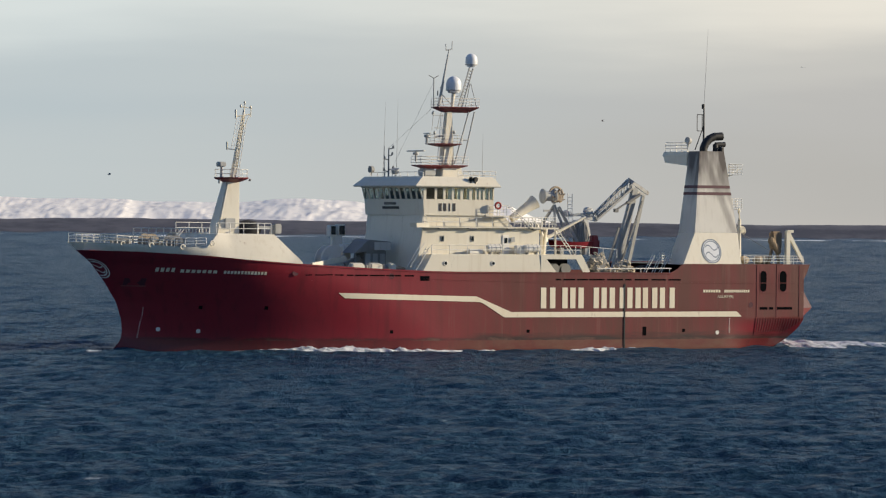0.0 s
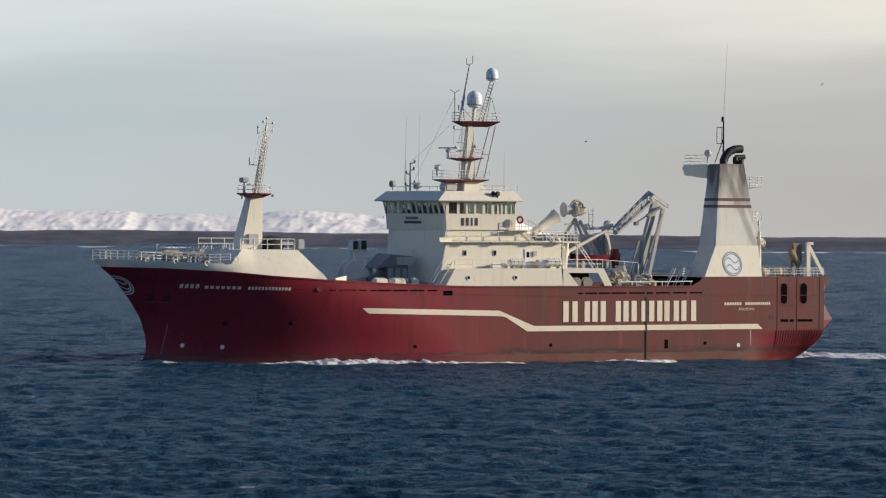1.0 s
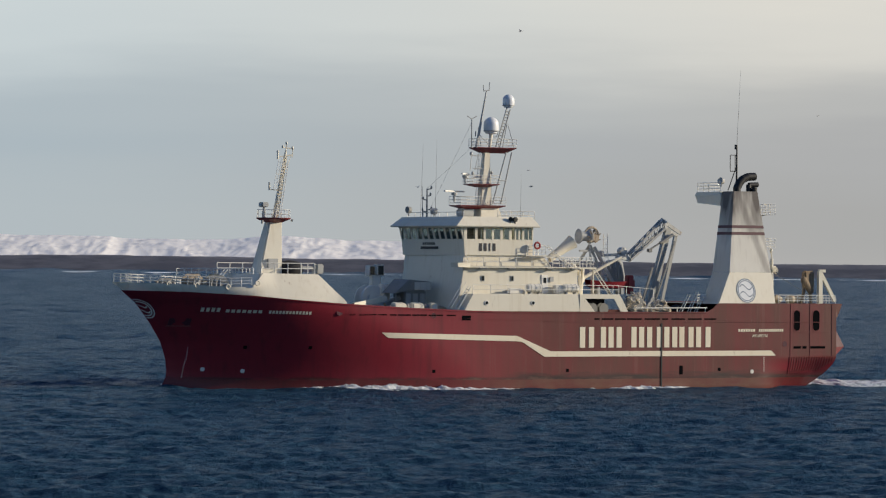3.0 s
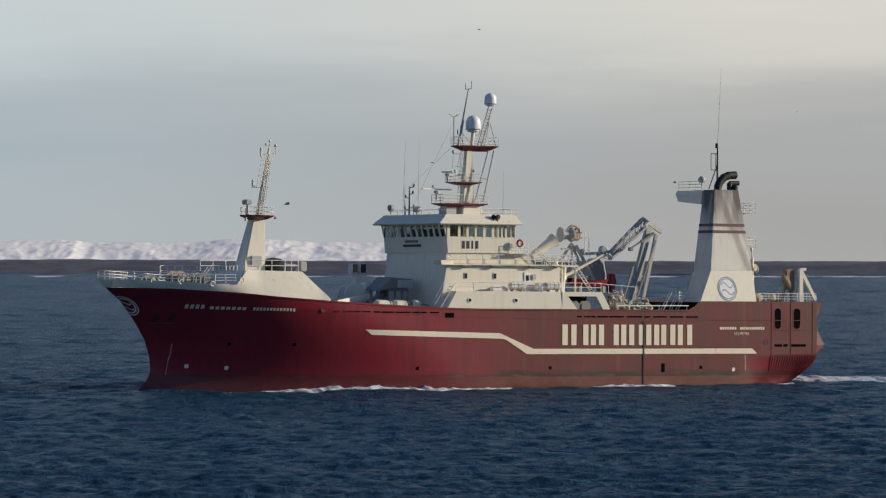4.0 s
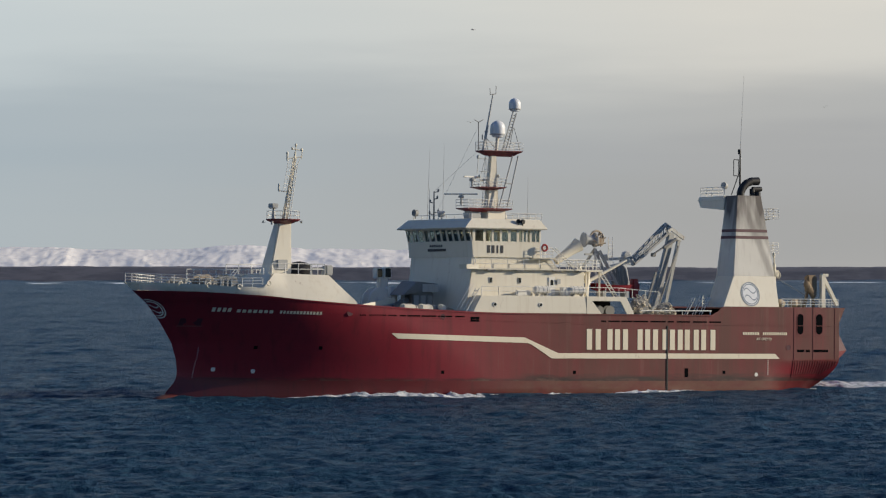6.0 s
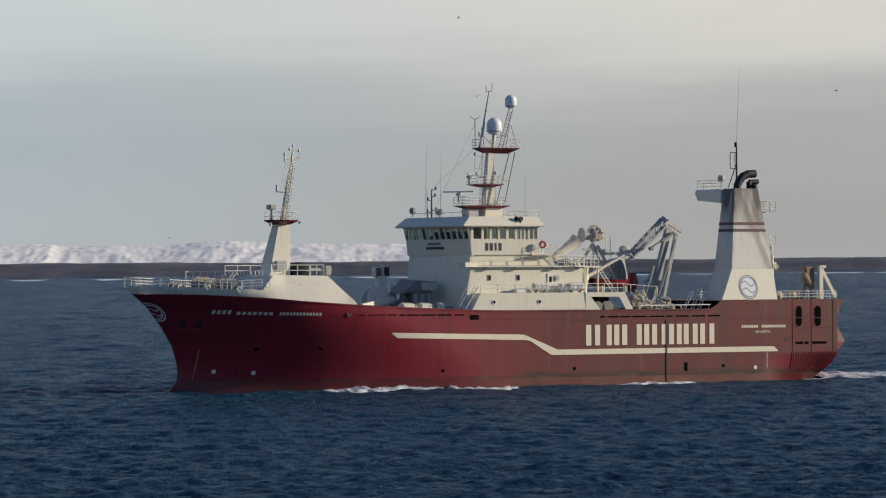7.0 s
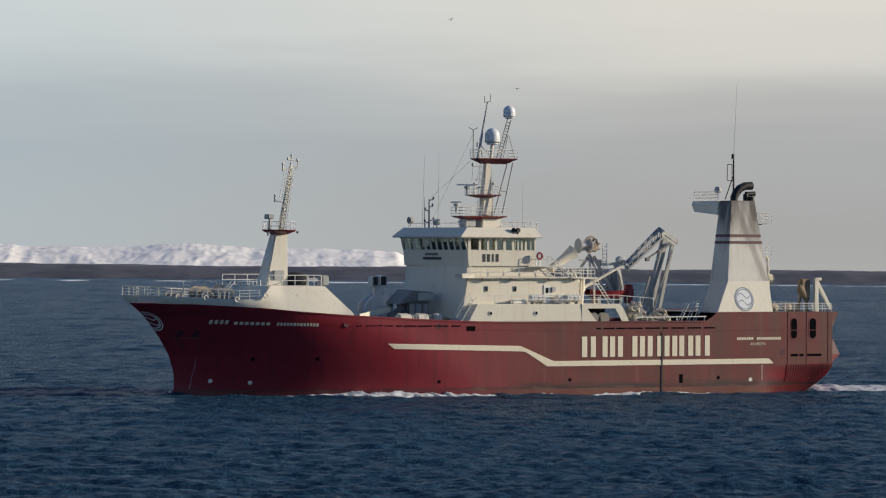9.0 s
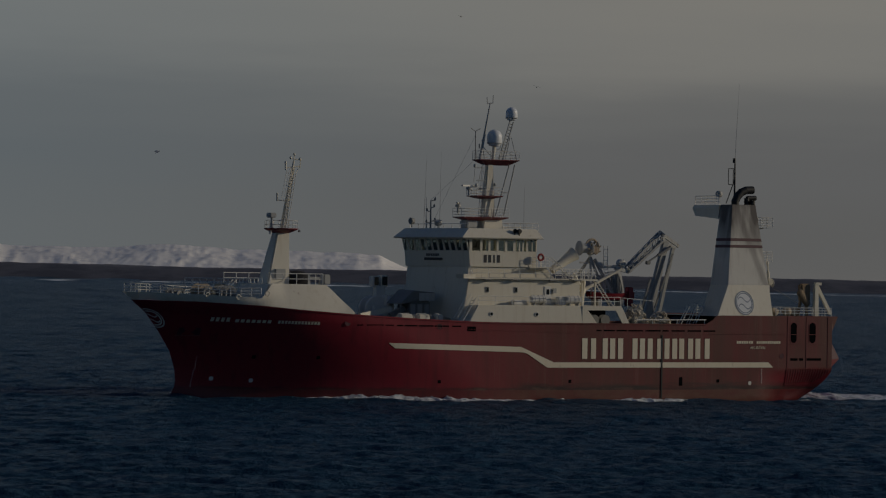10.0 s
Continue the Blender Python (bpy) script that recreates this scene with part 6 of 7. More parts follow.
# ---- funnel tower ----
fun = new("funnel")
fun.parent = ship
def soot_shade_paint():
    m = paint("sooty_shaded_cream", (0.66, 0.64, 0.58), (0.34, 0.31, 0.28), 0.5, streak=0.5)
    nt = m.node_tree
    b = nt.nodes["Principled BSDF"]
    old = b.inputs["Base Color"].links[0].from_socket
    co = nt.nodes.new("ShaderNodeTexCoord")
    sp = nt.nodes.new("ShaderNodeSeparateXYZ")
    nt.links.new(co.outputs["Object"], sp.inputs[0])
    mr = nt.nodes.new("ShaderNodeMapRange")
    mr.inputs[1].default_value, mr.inputs[2].default_value = 11.5, 19.8
    nt.links.new(sp.outputs[2], mr.inputs[0])
    mp = nt.nodes.new("ShaderNodeMapping")
    mp.inputs["Scale"].default_value = (0.7, 0.7, 0.09)
    mp.inputs["Rotation"].default_value = (0, radians(-7), 0)
    n = node(nt, "ShaderNodeTexNoise", Scale=1.3, Detail=4.0)
    nt.links.new(co.outputs["Object"], mp.inputs[0])
    nt.links.new(mp.outputs[0], n.inputs[0])
    mu = nt.nodes.new("ShaderNodeMath")
    mu.operation = "MULTIPLY"
    nt.links.new(mr.outputs[0], mu.inputs[0])
    nt.links.new(n.outputs[0], mu.inputs[1])
    rp = nt.nodes.new("ShaderNodeValToRGB")
    rp.color_ramp.elements[0].position, rp.color_ramp.elements[1].position = 0.15, 0.46
    nt.links.new(mu.outputs[0], rp.inputs[0])
    mx = nt.nodes.new("ShaderNodeMix")
    mx.data_type = "RGBA"
    mx.inputs[7].default_value = (0.06, 0.048, 0.045, 1)
    nt.links.new(rp.outputs[0], mx.inputs[0])
    nt.links.new(old, mx.inputs[6])
    last = mx.outputs[2]
    for x_top, wide, much in ((-28.4, 0.42, 0.5), (-29.5, 0.3, 0.3)):   # slanting shadows, darkened in the colour
        lean = nt.nodes.new("ShaderNodeMath")          # distance from a line that falls aft
        lean.operation = "MULTIPLY_ADD"
        lean.inputs[1].default_value, lean.inputs[2].default_value = -0.40, -x_top + 0.40 * 18.6
        nt.links.new(sp.outputs[2], lean.inputs[0])
        off = nt.nodes.new("ShaderNodeMath")
        off.operation = "ADD"
        nt.links.new(lean.outputs[0], off.inputs[0])
        nt.links.new(sp.outputs[0], off.inputs[1])
        size = nt.nodes.new("ShaderNodeMath")
        size.operation = "ABSOLUTE"
        nt.links.new(off.outputs[0], size.inputs[0])
        run = nt.nodes.new("ShaderNodeMapRange")
        run.interpolation_type = "SMOOTHSTEP"
        run.inputs[1].default_value, run.inputs[2].default_value = wide * 1.5, wide * 0.3
        run.inputs[3].default_value, run.inputs[4].default_value = 0.0, much
        nt.links.new(size.outputs[0], run.inputs[0])
        mk = nt.nodes.new("ShaderNodeMix")
        mk.data_type = "RGBA"
        mk.inputs[7].default_value = (0.12, 0.10, 0.095, 1)
        nt.links.new(run.outputs[0], mk.inputs[0])
        nt.links.new(last, mk.inputs[6])
        last = mk.outputs[2]
    nt.links.new(last, b.inputs["Base Color"])
    return m
SOOT_SHADE = soot_shade_paint()
def fun_ring(z, grow=0.0):
    """Corner points of the tower at a height: fore starboard, fore port, aft port, aft starboard."""
    if z < 11.0:
        u = (z - 7.75) / 3.25
        xf, xa, yp, ys = lerp(-24.9, -26.7, u), -31.8, lerp(7.85, 7.0, u), lerp(4.6, 3.6, u)
    else:
        u = (z - 11.0) / 8.45
        xf, xa, yp, ys = lerp(-26.7, -27.8, u), lerp(-31.75, -30.7, u), lerp(7.0, 5.9, u), lerp(3.6, 3.7, u)
    return [(xf + grow, ys - grow, z), (xf + grow, yp + grow, z), (xa - grow, yp + grow, z), (xa - grow, ys - grow, z)]
bm = bmesh.new()
hexa(bm, fun_ring(7.7), fun_ring(10.99))
part("funnel_foot", bm, CREAM, fun, "cream flared foot of the funnel")
bm = bmesh.new()
hexa(bm, fun_ring(11.0), fun_ring(19.45))
part("funnel_casing", bm, SOOT_SHADE, fun, "cream funnel tower stained with soot, slanting shadows painted on")
for z in (15.05, 15.75):
    bm = bmesh.new()
    hexa(bm, fun_ring(z - 0.15, 0.02), fun_ring(z + 0.15, 0.02))
    part("funnel_band", bm, BAND, fun, "dark red band")
bm = bmesh.new()                                       # bridge platform towards the centre line
hexa(bm, [(-27.6, -1.0, 18.3), (-27.6, 3.5, 17.95), (-30.5, 3.5, 17.95), (-30.5, -1.0, 18.3)],
     [(-27.7, -1.6, 19.0), (-27.7, 3.6, 19.4), (-30.6, 3.6, 19.4), (-30.6, -1.6, 19.0)])
hexa(bm, [(-27.6, -1.6, 19.0), (-27.6, 3.4, 19.0), (-30.6, 3.4, 19.0), (-30.6, -1.6, 19.0)],
     [(-27.7, -1.4, 19.44), (-27.7, 3.4, 19.44), (-30.6, 3.4, 19.44), (-30.6, -1.4, 19.44)])
part("funnel_platform", bm, CREAM, fun)
railing(fun, "funnel_rail", [(-27.8, 3.3, 19.45), (-27.8, -1.3, 19.45), (-30.5, -1.3, 19.45)], 0.95, 3, 1.1, r=0.03)
bm = bmesh.new()                                       # exhaust with its bend
pipe = [(-29.0, 4.6, 19.3), (-29.0, 4.6, 19.8), (-29.25, 4.6, 20.3), (-29.7, 4.6, 20.75), (-30.3, 4.6, 21.0), (-31.2, 4.6, 21.05)]
for a, b in zip(pipe, pipe[1:]):
    rod(bm, a, b, 0.42, 0.42, 16)
for p in pipe[1:-1]:
    ball(bm, p, 0.42, 0.42, 0.42, 14)
smooth(part("exhaust_pipe", bm, BLACK, fun, "black bent exhaust pipe"), 50)
bm = bmesh.new()
rod(bm, (-30.2, 5.0, 19.4), (-30.2, 5.0, 20.2), 0.28, seg=12)
rod(bm, (-30.2, 5.0, 20.15), (-31.3, 5.0, 20.2), 0.26, seg=12)
rod(bm, (-30.7, 5.3, 19.4), (-30.7, 5.3, 19.9), 0.3, seg=12)
part("exhaust_pipe", bm, BLACK, fun)
lamp_head(fun, (-28.8, 1.8, 20.6), 0.33, (0.8, 0.3, 0.1), GREY)
bm = bmesh.new()
rod(bm, (-29.7, 3.4, 19.4), (-29.7, 3.4, 24.0), 0.12, 0.08, 8)
rod(bm, (-29.6, 3.4, 23.9), (-29.6, 3.4, 24.4), 0.16, seg=8)
for p, q in (((-28.9, 21.6), (-28.9, 23.3)), ((-29.5, 21.6), (-29.5, 23.3)), ((-28.9, 23.3), (-29.7, 23.3)), ((-28.9, 21.6), (-29.7, 21.6))):
    rod(bm, (p[0], 3.4, p[1]), (q[0], 3.4, q[1]), 0.04, seg=6)
rod(bm, (-28.9, 3.0, 19.6), (-29.7, 3.4, 22.2), 0.05, seg=6)
part("funnel_mast", bm, BLACK, fun)
whip(fun, (-29.7, 3.4, 24.2), (-30.1, 3.4, 32.3), 0.03)
for z in (17.0, 13.4):
    bm = bmesh.new()
    hexa(bm, [(-30.8, 3.2, z - 0.25), (-30.8, 6.0, z - 0.25), (-31.8, 6.0, z), (-31.8, 3.2, z)], [(-30.8, 3.2, z + 0.02), (-30.8, 6.2, z + 0.02), (-33.0, 6.2, z + 0.06), (-33.0, 3.2, z + 0.06)])
    part("platform", bm, CREAM, fun)
    railing(fun, "funnel_rail", [(-31.3, 6.1, z + 0.05), (-32.8, 6.1, z + 0.05), (-32.8, 3.3, z + 0.05)], 1.1, 4, 0.8, r=0.03)
bm = bmesh.new()
ladder(bm, (-32.0, 4.5, 7.8), (-31.6, 4.5, 17.0), 0.5, (0, 1, 0), 0.04)
part("ladder", bm, WHITE, fun)
# emblem on the tower: a ring with two waves
def on_funnel(x, z, out=0.03):
    u = (z - 7.75) / 3.25
    return Vector((x, lerp(7.85, 7.0, u) + out, z))
bm = bmesh.new()
N = 40
for r0, r1 in ((1.26, 1.16), (1.08, 0.99)):
    for k in range(N):
        a, b = 2 * math.pi * k / N, 2 * math.pi * (k + 1) / N
        bm.faces.new([bm.verts.new(on_funnel(-28.4 + r * math.cos(q) * 0.92, 9.1 + r * math.sin(q))) for r, q in ((r0, a), (r0, b), (r1, b), (r1, a))])
for off in (0.36, -0.36):
    for k in range(20):
        def w(t, d):
            return on_funnel(-28.4 + lerp(0.75, -0.75, t), 9.1 + off + 0.26 * math.sin(t * 6.28 * 1.0) + d)
        bm.faces.new([bm.verts.new(p) for p in (w(k / 20, -0.055), w((k + 1) / 20, -0.055), w((k + 1) / 20, 0.055), w(k / 20, 0.055))])
part("emblem", bm, BLUEGREY, fun, "round blue-grey emblem with two waves")
bm = bmesh.new()
bm.faces.new([bm.verts.new(on_funnel(-28.4 + 1.26 * 0.92 * math.cos(2 * math.pi * k / N), 9.1 + 1.26 * math.sin(2 * math.pi * k / N), 0.015)) for k in range(N)])
part("emblem_ground", bm, DOME, fun)
# the same emblem on the bow
bm = bmesh.new()
def on_bow(dx, dz, o=0.03):
    z = 7.0 + dz
    x = curve_at(STEM, z) + min(dx * 0.75 - 0.16, -0.015)
    return Vector((x, hull_y(x, z) + o, z))
for r0, r1 in ((0.95, 0.84), (0.74, 0.62)):
    for k in range(N):
        a, b = 2 * math.pi * k / N, 2 * math.pi * (k + 1) / N
        bm.faces.new([bm.verts.new(on_bow(r * math.cos(q), r * math.sin(q))) for r, q in ((r0, a), (r0, b), (r1, b), (r1, a))])
for off in (0.25, -0.25):
    for k in range(14):
        def w2(t, d):
            return on_bow(lerp(0.5, -0.5, t), off + 0.15 * math.sin(t * 6.28) + d)
        bm.faces.new([bm.verts.new(p) for p in (w2(k / 14, -0.06), w2((k + 1) / 14, -0.06), w2((k + 1) / 14, 0.06), w2(k / 14, 0.06))])
part("emblem", bm, WHITE, ship, "white round emblem on the bow")

# ---- stern gear ----
railing(ship, "stern_rail", [(-32.2, 7.8, 7.78), (-39.3, 7.8, 7.78), (-39.3, -7.8, 7.78)], 0.85, 3, 1.2)
railing(ship, "side_rail", [(-22.8, 7.0, 7.78), (-26.0, 4.0, 7.78)], 0.85, 3, 1.2)
bm = bmesh.new()
rod(bm, (-34.4, 3.0, 7.7), (-34.4, 3.0, 12.4), 0.22, 0.16, 10)
rod(bm, (-34.4, 3.0, 12.3), (-34.3, 3.0, 13.6), 0.09, seg=6)
ring(bm, (-34.8, 3.2, 11.2), 0.34, 0.05, "X", 18, 6)
box(bm, -34.9, -34.2, 2.7, 3.3, 11.0, 11.7, 0.1)
ball(bm, (-34.3, 3.0, 13.3), 0.16, 0.16, 0.3, 8)
part("stern_post", bm, CREAM, ship)
bm = bmesh.new()
rod(bm, (-34.4, 3.0, 11.0), (-39.0, 4.6, 8.2), 0.03, seg=5)
rod(bm, (-34.3, 3.0, 12.5), (-32.2, 4.5, 9.0), 0.03, seg=5)
part("wire", bm, DARKGREY, ship)
gan = new("stern_gantry")
gan.parent = ship
bm = bmesh.new()
beam(bm, (-38.1, 6.6, 7.7), (-38.1, 6.6, 11.2), 0.45, 0.45)
beam(bm, (-38.1, 6.6, 11.15), (-40.0, 6.6, 8.0), 0.28, 0.36)
beam(bm, (-38.0, 6.6, 11.2), (-38.7, 6.6, 11.2), 0.45, 0.3)
part("gantry_leg", bm, CREAM, gan)
bm = bmesh.new()
box(bm, -37.6, -36.4, 5.6, 6.4, 9.3, 11.2, 0.15)
for k in range(5):
    ball(bm, (-37.2 + 0.2 * k, 6.2, 9.2 + 0.25 * k), 0.4, 0.3, 0.45, 10)
beam(bm, (-37.4, 6.0, 7.7), (-37.2, 6.0, 10.0), 0.2, 0.25)
beam(bm, (-36.2, 6.0, 7.7), (-36.6, 6.0, 9.6), 0.2, 0.25)
part("gantry_block", bm, BROWN, gan, "rusty hanging block")
bm = bmesh.new()
for x in (-33.5, -35.2, -36.0):
    ball(bm, (x, 5.5, 8.2), 0.6, 0.5, 0.45, 10)
for v in bm.verts:
    v.co += Vector((noise.noise(v.co * 3), 0, noise.noise(v.co * 2.7))) * 0.15
part("deck_gear", bm, RUSTY, ship)

# draught marks and hull signs
for k in range(14):
    bm = bmesh.new()
    z = 0.3 + k * 0.22
    x = lerp(32.4, 32.0, k / 14) if k < 8 else 32.1
    y = hull_y(x, z) + 0.02
    box(bm, x - 0.04, x + 0.04, y - 0.1, y + 0.015, z, z + 0.07)
    part("draught_mark", bm, WHITE, ship)
for k in range(8):
    bm = bmesh.new()
    z = 0.7 + k * 0.2
    box(bm, -30.4, -30.28, 7.9, 8.03, z, z + 0.08)
    part("draught_mark", bm, WHITE, ship)
for x, z in ((30.6, 1.1), (27.0, 0.95), (-28.9, 0.7)):
    part("thruster_sign", on_side([x - 0.19, x - 0.1, x + 0.1, x + 0.19], lambda q: z - (0.2 if abs(q - x) < 0.15 else 0.1),
                                  lambda q: z + (0.2 if abs(q - x) < 0.15 else 0.1), 0.012, 1), WHITE, ship)


# ---- water thrown up by the ship ----
def foam_mat():
    m = bpy.data.materials.new("white_water")
    m.use_nodes = True
    nt = m.node_tree
    b = nt.nodes["Principled BSDF"]
    b.inputs["Roughness"].default_value = 0.7
    co = nt.nodes.new("ShaderNodeTexCoord")
    n = node(nt, "ShaderNodeTexNoise", Scale=1.6, Detail=8.0, Roughness=0.7)
    r = nt.nodes.new("ShaderNodeValToRGB")
    r.color_ramp.elements[0].position, r.color_ramp.elements[1].position = 0.30, 0.52
    r.color_ramp.elements[0].color, r.color_ramp.elements[1].color = (0.05, 0.11, 0.16, 1), (0.72, 0.76, 0.78, 1)
    nt.links.new(co.outputs["Object"], n.inputs[0])
    nt.links.new(n.outputs[0], r.inputs[0])
    nt.links.new(r.outputs[0], b.inputs["Base Color"])
    bp = node(nt, "ShaderNodeBump", Strength=0.8, Distance=0.2)
    nt.links.new(n.outputs[0], bp.inputs["Height"])
    nt.links.new(bp.outputs[0], b.inputs["Normal"])
    return m


FOAM = foam_mat()
wake = new("ship_wave")
tagged(wake, "white bow wave and wake foam along the moving hull", "wake")


def wave_strip(x0, x1, n, inner, width, crest, seed, name, mat, under=0.25):
    """A ridge of water beside the hull; widths and heights as functions of 0..1 along it."""
    bm = bmesh.new()
    rows = []
    for i in range(n + 1):
        t = i / n
        x = lerp(x0, x1, t)
        y0 = inner(x) if callable(inner) else inner
        w, h = width(t), crest(t)
        row = []
        for j in range(9):
            v = j / 8
            z = h * math.sin(math.pi * min(v * 0.85 + 0.3, 1.0)) ** 1.2 - under * v
            q = Vector((x * 0.9, v * 3 + seed, seed))
            z += (noise.noise(q * 1.3) * 0.45 + noise.noise(q * 3.1) * 0.3 + noise.noise(q * 7.3) * 0.16) * h
            row.append(bm.verts.new((x + noise.noise(q * 0.9) * 0.3, y0 + w * v + noise.noise(q * 1.1) * 0.25 * w * v, z)))
        rows.append(row)
    for a, b in zip(rows, rows[1:]):
        for j in range(8):
            bm.faces.new((a[j], a[j + 1], b[j + 1], b[j]))
    bmesh.ops.recalc_face_normals(bm, faces=bm.faces)
    return smooth(part(name, bm, mat, wake), 70)


def bump1(t, a=0.3, b=0.3):
    return min(t / a, 1, (1 - t) / b) if 0 < t < 1 else 0.0


side = lambda x: hull_y(x, 0.0) - 0.3
def mound():
    """The swell that the stem pushes up on either bow."""
    bm = bmesh.new()
    rows = []
    for i in range(61):
        x = lerp(40.0, 22.0, i / 60)
        row = []
        for j in range(49):
            y = lerp(-9.0, 9.0, j / 48)
            d = max(abs(y) - hull_y(min(x, 33.4), 0.0), 0) if x < 33.6 else math.hypot(abs(y), x - 33.6)
            h = 0.68 * math.exp(-((x - 34.0) / 2.6) ** 2 - (d / 1.7) ** 2) - 0.25 * math.exp(-((x - 27.0) / 3.0) ** 2 - (d / 2.0) ** 2)
            edge = min((40 - x) / 1.5, (x - 22) / 3, (9 - abs(y)) / 2, 1)
            row.append(bm.verts.new((x, y, h + 0.05 * noise.noise((x * 0.8, y * 0.8, 2.0)) - 0.12 - 0.3 * (1 - max(edge, 0)))))
        rows.append(row)
    for a, b in zip(rows, rows[1:]):
        for j in range(48):
            bm.faces.new((a[j], a[j + 1], b[j + 1], b[j]))
    bmesh.ops.recalc_face_normals(bm, faces=bm.faces)
    return smooth(part("bow_swell", bm, SEA, wake), 80)


mound()
wave_strip(34.2, 28.5, 60, lambda x: hull_y(x, 0.0) - 0.05, lambda t: 0.16 + 0.2 * t,
           lambda t: 0.5 * math.exp(-((0.2 + 5.7 * t) / 2.2) ** 2) + 0.07, 2.0, "bow_foam", FOAM, 0.1)
wave_strip(25.2, -7.0, 220, side, lambda t: 1.2 + 2.6 * bump1(t), lambda t: 0.1 + 0.48 * bump1(t, 0.25, 0.65), 3.0, "side_foam", FOAM)
wave_strip(-10.0, -24.0, 90, side, lambda t: 0.9 + 1.6 * bump1(t), lambda t: 0.12 + 0.26 * bump1(t), 5.0, "side_foam", FOAM)
wave_strip(-32.0, -40.0, 60, lambda x: hull_y(x, 0.0) - 0.6, lambda t: 0.8 + 1.8 * t, lambda t: 0.05 + 0.22 * t, 6.0, "side_foam", FOAM)
wave_strip(-39.0, -66.0, 160, 1.5, lambda t: 8.0 + 3 * t, lambda t: 0.6 * (1 - t) ** 0.8 + 0.14, 7.0, "stern_wake", FOAM, 0.25)
wave_strip(-39.0, -62.0, 120, -7.0, lambda t: 9.0, lambda t: 0.5 * (1 - t) + 0.1, 9.0, "stern_wake", FOAM, 0.1)


def foam_clump(seed, length, high):
    """A short lump of white water that slides aft along the side."""
    bm = bmesh.new()
    rows = []
    for i in range(33):
        t = i / 32
        row = []
        for j in range(9):
            v = j / 8
            q = Vector((t * length * 0.9, v * 3, seed))
            h = high * bump1(t, 0.5, 0.5) ** 0.7 * math.sin(math.pi * min(v * 0.85 + 0.3, 1.0))
            h *= 1 + 0.6 * noise.noise(q * 1.5) + 0.4 * noise.noise(q * 3.7)
            row.append(bm.verts.new((length * (t - 0.5), 1.5 * v - 0.35, h - 0.2 * v - 0.1)))
        rows.append(row)
    for a, b in zip(rows, rows[1:]):
        for j in range(8):
            bm.faces.new((a[j], a[j + 1], b[j + 1], b[j]))
    bmesh.ops.recalc_face_normals(bm, faces=bm.faces)
    return smooth(part("foam_lump", bm, FOAM, wake), 70)


CLUMPS = [(foam_clump(3.0 + k, 5.0 + k % 3, h), x) for k, (x, h) in enumerate(((22.5, 0.3), (17.0, 0.45), (9.0, 0.4), (-3.0, 0.34), (-15.0, 0.3)))]


# ---- gulls ----
FEATHER = paint("gull_feather", (0.55, 0.54, 0.53), rough=0.8, size=6)


def gull():
    top = new("gull")
    tagged(top, "grey and white gull gliding over the water", "gull", group="gulls over the ship")
    bm = bmesh.new()
    ball(bm, (0, 0, 0), 0.26, 0.09, 0.09, 12)
    ball(bm, (0.27, 0, 0.03), 0.07, 0.055, 0.055, 8)
    hexa(bm, [(-0.2, -0.04, -0.01), (-0.2, 0.04, -0.01), (-0.42, 0.08, -0.01), (-0.42, -0.08, -0.01)],
         [(-0.2, -0.04, 0.02), (-0.2, 0.04, 0.02), (-0.42, 0.08, 0.0), (-0.42, -0.08, 0.0)])
    part("body", bm, FEATHER, top)
    for s in (1, -1):
        bm = bmesh.new()
        line = [(0.0, 0.10, 0.02, 0.16), (0.3, 0.12, 0.12, 0.15), (0.55, 0.04, 0.08, 0.1), (0.72, -0.08, 0.02, 0.02)]
        rows = [[bm.verts.new((x + c, s * y, z)) for c in (ch, -ch)] + [bm.verts.new((x, s * y, z - 0.02))] for y, x, z, ch in line]
        for a, b in zip(rows, rows[1:]):
            for i, j in ((0, 1), (1, 2), (2, 0)):
                bm.faces.new((a[i], a[j], b[j], b[i]))
        bmesh.ops.recalc_face_normals(bm, faces=bm.faces)
        part("wing", bm, FEATHER, top)
    return top


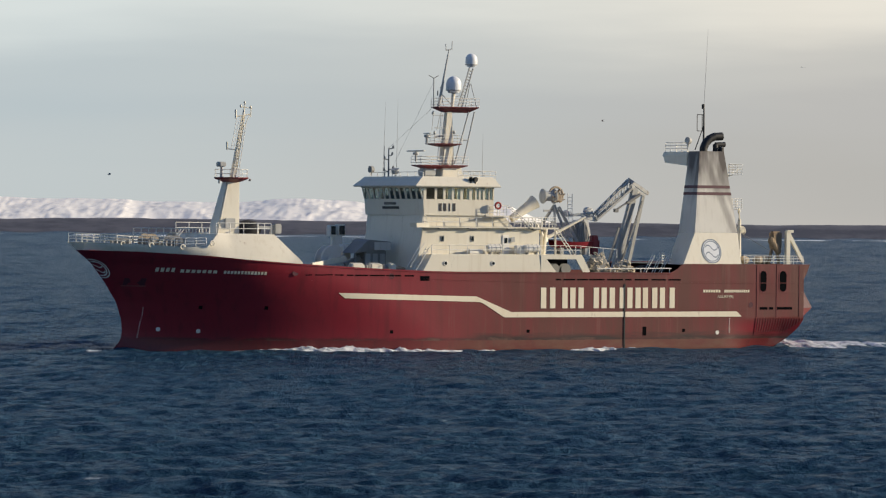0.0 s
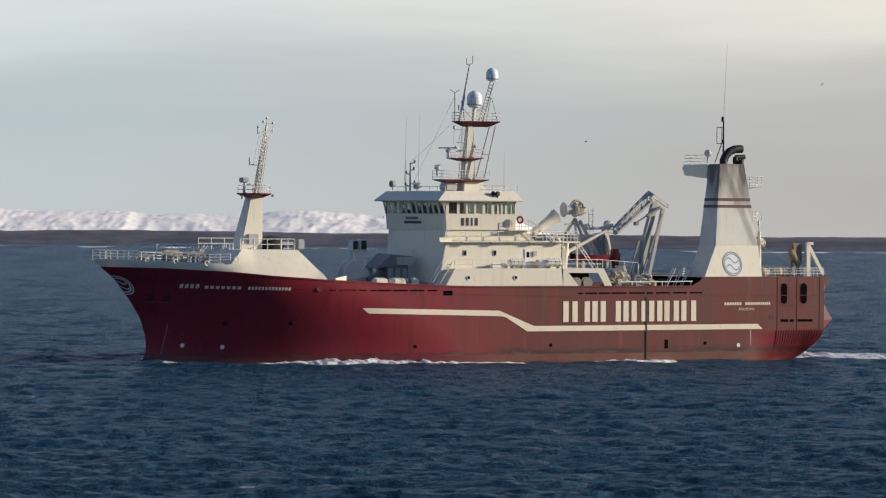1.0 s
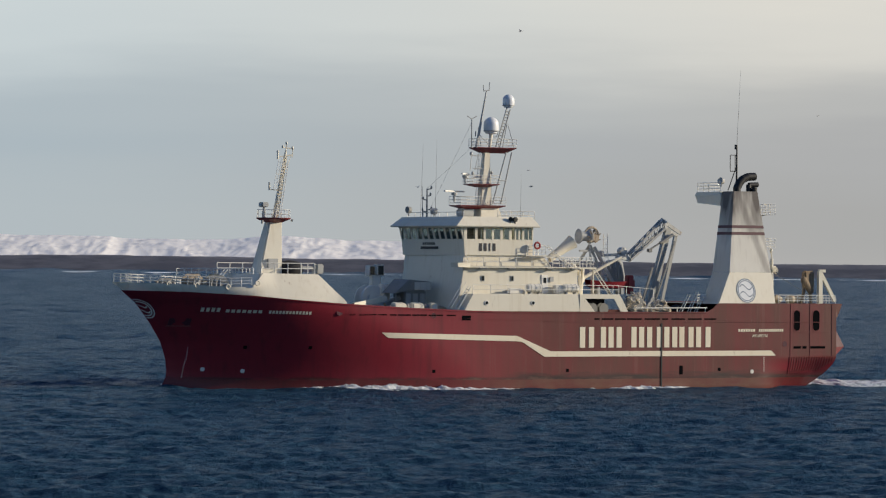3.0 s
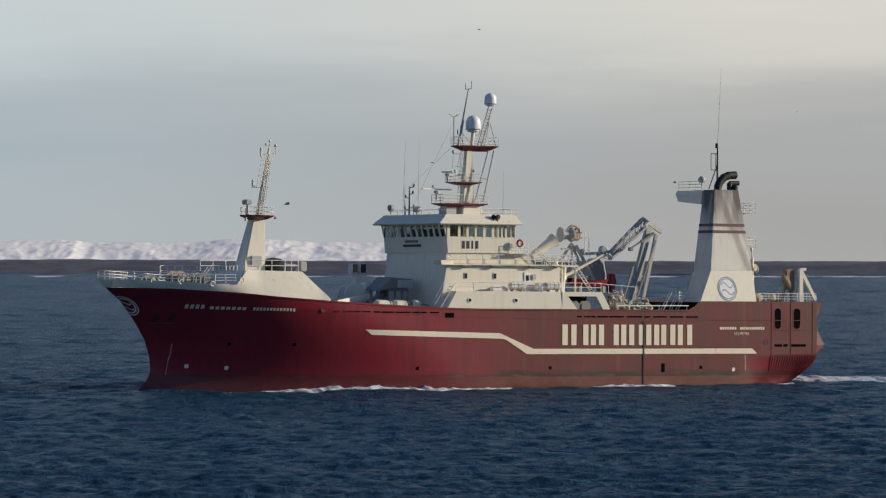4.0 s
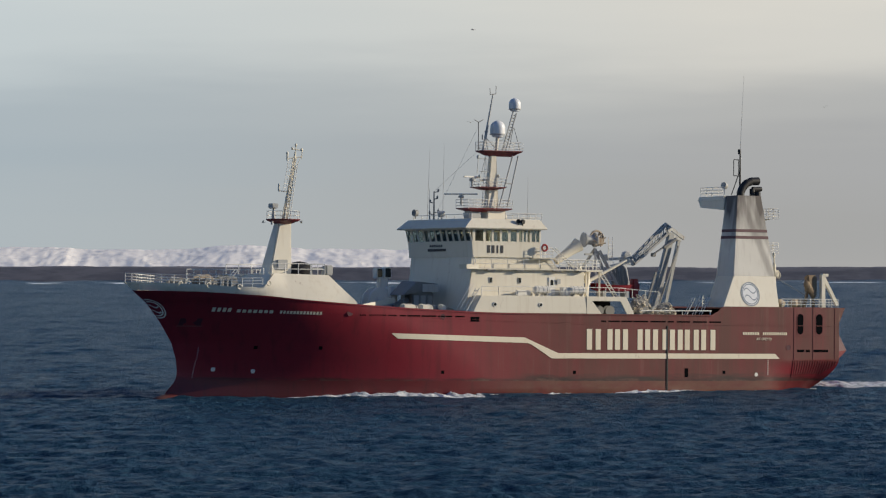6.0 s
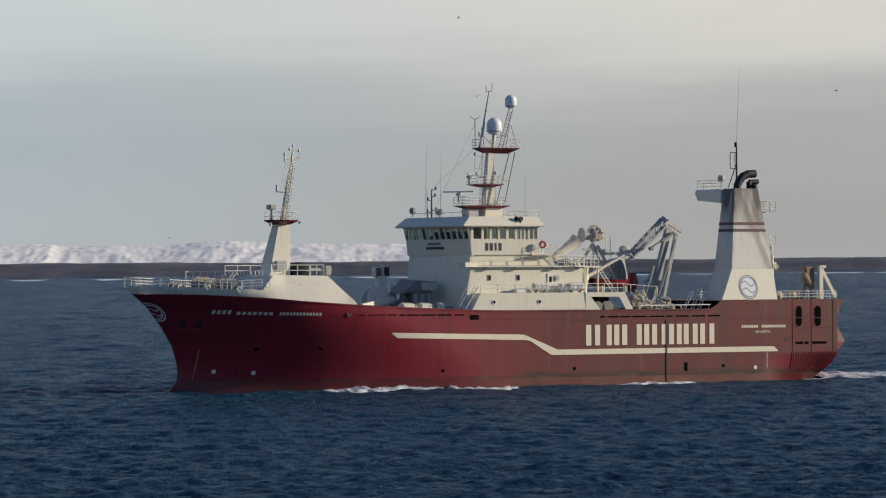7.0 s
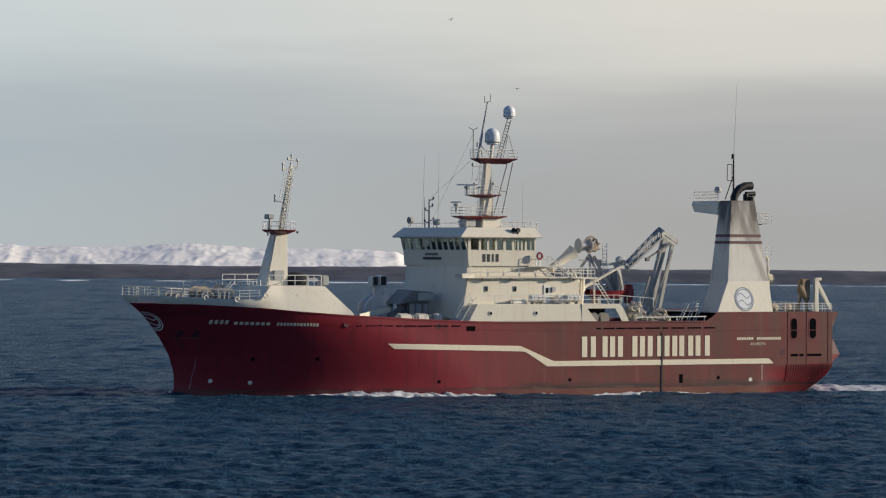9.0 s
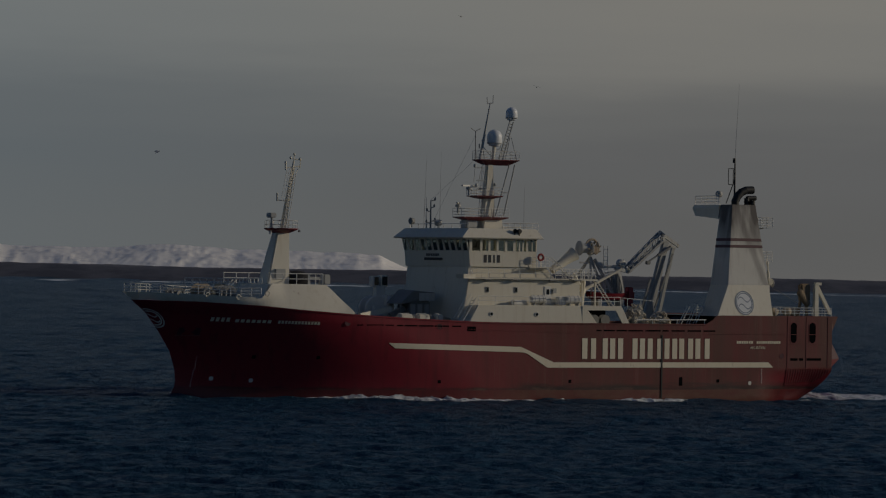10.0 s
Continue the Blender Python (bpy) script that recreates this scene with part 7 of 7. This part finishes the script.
GULL_PATHS = (  # seconds and places of each bird
    ((0, 11.7, 600.0, 59.6), (1, 6.3, 596.8, 55.1), (1.6, 3.2, 594.9, 52.6), (2, 1.3, 593.6, 51.8), (2.5, -1.2, 592.0, 51.1), (3, -4.3, 590.4, 50.8), (4, -11.6, 587.2, 51.1), (4.5, -15.2, 585.6, 51.5), (5, -18.4, 584.0, 52.0), (5.5, -21.4, 582.4, 51.6), (6, -24.3, 580.8, 52.1), (7, -29.9, 577.6, 53.0), (7.5, -32.3, 576.0, 53.1), (8, -34.6, 574.4, 53.4), (8.5, -36.7, 572.8, 53.4), (9, -38.5, 571.2, 53.8), (9.5, -39.9, 569.6, 54.2), (10, -41.1, 568.0, 55.1)),
    ((0, -13.4, 700.0, 10.2), (2, -20.5, 693.6, 22.2), (3, -20.6, 690.4, 27.2), (4, -17.6, 687.2, 32.1), (4.5, -16.0, 685.6, 34.6), (5.5, -21.0, 682.4, 39.6), (6, -21.5, 680.8, 41.0), (7.5, -23.3, 676.0, 46.6), (8, -23.2, 674.4, 47.6), (9, -21.1, 671.2, 47.6), (9.5, -20.5, 669.6, 48.1), (10, -20.9, 668.0, 49.0)),
    ((0, -257.1, 390.0, 25.2), (2, -229.8, 383.6, 27.1), (4, -196.6, 377.2, 28.7), (5, -181.7, 374.0, 29.1), (6, -164.6, 370.8, 28.5), (8, -128.6, 364.4, 27.4), (9, -109.6, 361.2, 25.5), (9.5, -98.5, 359.6, 24.8), (9.8, -90.6, 358.6, 25.4), (10, -84.6, 358.0, 25.2)),
    ((0, -209.7, 370.0, 14.7), (2, -126.3, 363.6, 17.5), (3, -82.7, 360.4, 18.5), (4, -37.9, 357.2, 18.7), (4.5, -15.5, 355.6, 18.5), (5, 5.0, 354.0, 18.8), (6, 46.4, 350.8, 18.0), (8, 117.6, 344.4, 20.4), (10, 193.6, 338.0, 28.5)),
    ((0, 31.1, 720.0, 33.4), (0.5, 26.4, 718.4, 32.4), (1, 21.2, 716.8, 31.7), (1.5, 16.0, 715.2, 31.5), (2, 10.6, 713.6, 32.0), (2.5, 4.9, 712.0, 31.9), (3, 1.1, 710.4, 31.2), (4, -17.1, 707.2, 27.8), (4.5, -26.2, 705.6, 26.1), (6, -61.4, 700.8, 22.2), (7, -82.6, 697.6, 18.4), (8, -108.2, 694.4, 24.5), (10, -156.9, 688.0, 30.9)),
    ((0, 77.9, 800.0, 47.8), (0.5, 77.7, 798.4, 46.9), (1, 75.6, 796.8, 46.6), (2, 70.9, 793.6, 46.1), (2.5, 68.5, 792.0, 45.8), (4, 63.8, 787.2, 46.1), (4.5, 62.0, 785.6, 46.2), (5, 60.6, 784.0, 45.6), (6, 59.2, 780.8, 48.4), (7, 59.8, 777.6, 49.9), (8, 65.8, 774.4, 55.0), (10, 79.9, 768.0, 63.0)),
    ((0, -59.2, 650.0, 21.2), (0.5, -50.4, 648.4, 21.6), (1, -41.3, 646.8, 21.8), (2, -22.5, 643.6, 24.8), (3, -0.7, 640.4, 26.5), (4, 24.5, 637.2, 27.2), (6, 68.4, 630.8, 28.6), (8, 114.8, 624.4, 29.9), (10, 164.3, 618.0, 35.6)),
)
GULLS = []
for i in range(len(GULL_PATHS)):
    GULLS.append(gull() if i == 0 else copy_thing(GULLS[0], Matrix.Identity(4)))


def fly(bird, path):
    """Each bird heads along its path and beats its wings a little."""
    rows = []
    for i, (t, *p) in enumerate(path):
        a, b = path[max(i - 1, 0)], path[min(i + 1, len(path) - 1)]
        yaw = math.degrees(math.atan2(b[2] - a[2], b[1] - a[1]))
        yaw = rows[-1][2] + min(max((yaw - rows[-1][2] + 180) % 360 - 180, -60), 60) if rows else yaw
        rows.append((t, pose(*p, 12 * math.sin(i), 0, yaw), yaw))
    walk(bird, [r[:2] for r in rows])
    for wing, s in zip([c for c in bird.children if c.name.startswith("wing")], (1, -1)):
        walk(wing, [(k * 0.2, pose(0, 0, 0, s * (8 + 26 * math.sin(k * 1.9 + len(path))))) for k in range(51)])


def motions():
    walk(ship, [(r[0], ship_pose(r)) for r in SHIP_ROWS])
    walk(wake, [(r[0], ship_pose(r, True)) for r in SHIP_ROWS])
    for ob, m in LOOSE:
        walk(ob, [(r[0], ship_pose(r) @ m) for r in SHIP_ROWS])
    for lump, x in CLUMPS:
        rows = []
        for k in range(11):
            xx = x - 2.3 * k
            rows.append((float(k), pose(xx, hull_y(xx, -0.9), 0, 0, 0, -math.degrees(math.atan(hull_y(xx - 1, -0.9) - hull_y(xx + 1, -0.9)) / 2))))
        walk(lump, rows)
    for bird, path in zip(GULLS, GULL_PATHS):
        fly(bird, path)
    times = [i * 0.4 for i in range(26)]
    for ob, rate, start in ((RADAR_A, 158.3, 93.3), (RADAR_B, -132.0, 80.0)):
        home = ob.location.copy()
        walk(ob, [(t, pose(*home, 0, 0, start + rate * t)) for t in times])


motions()
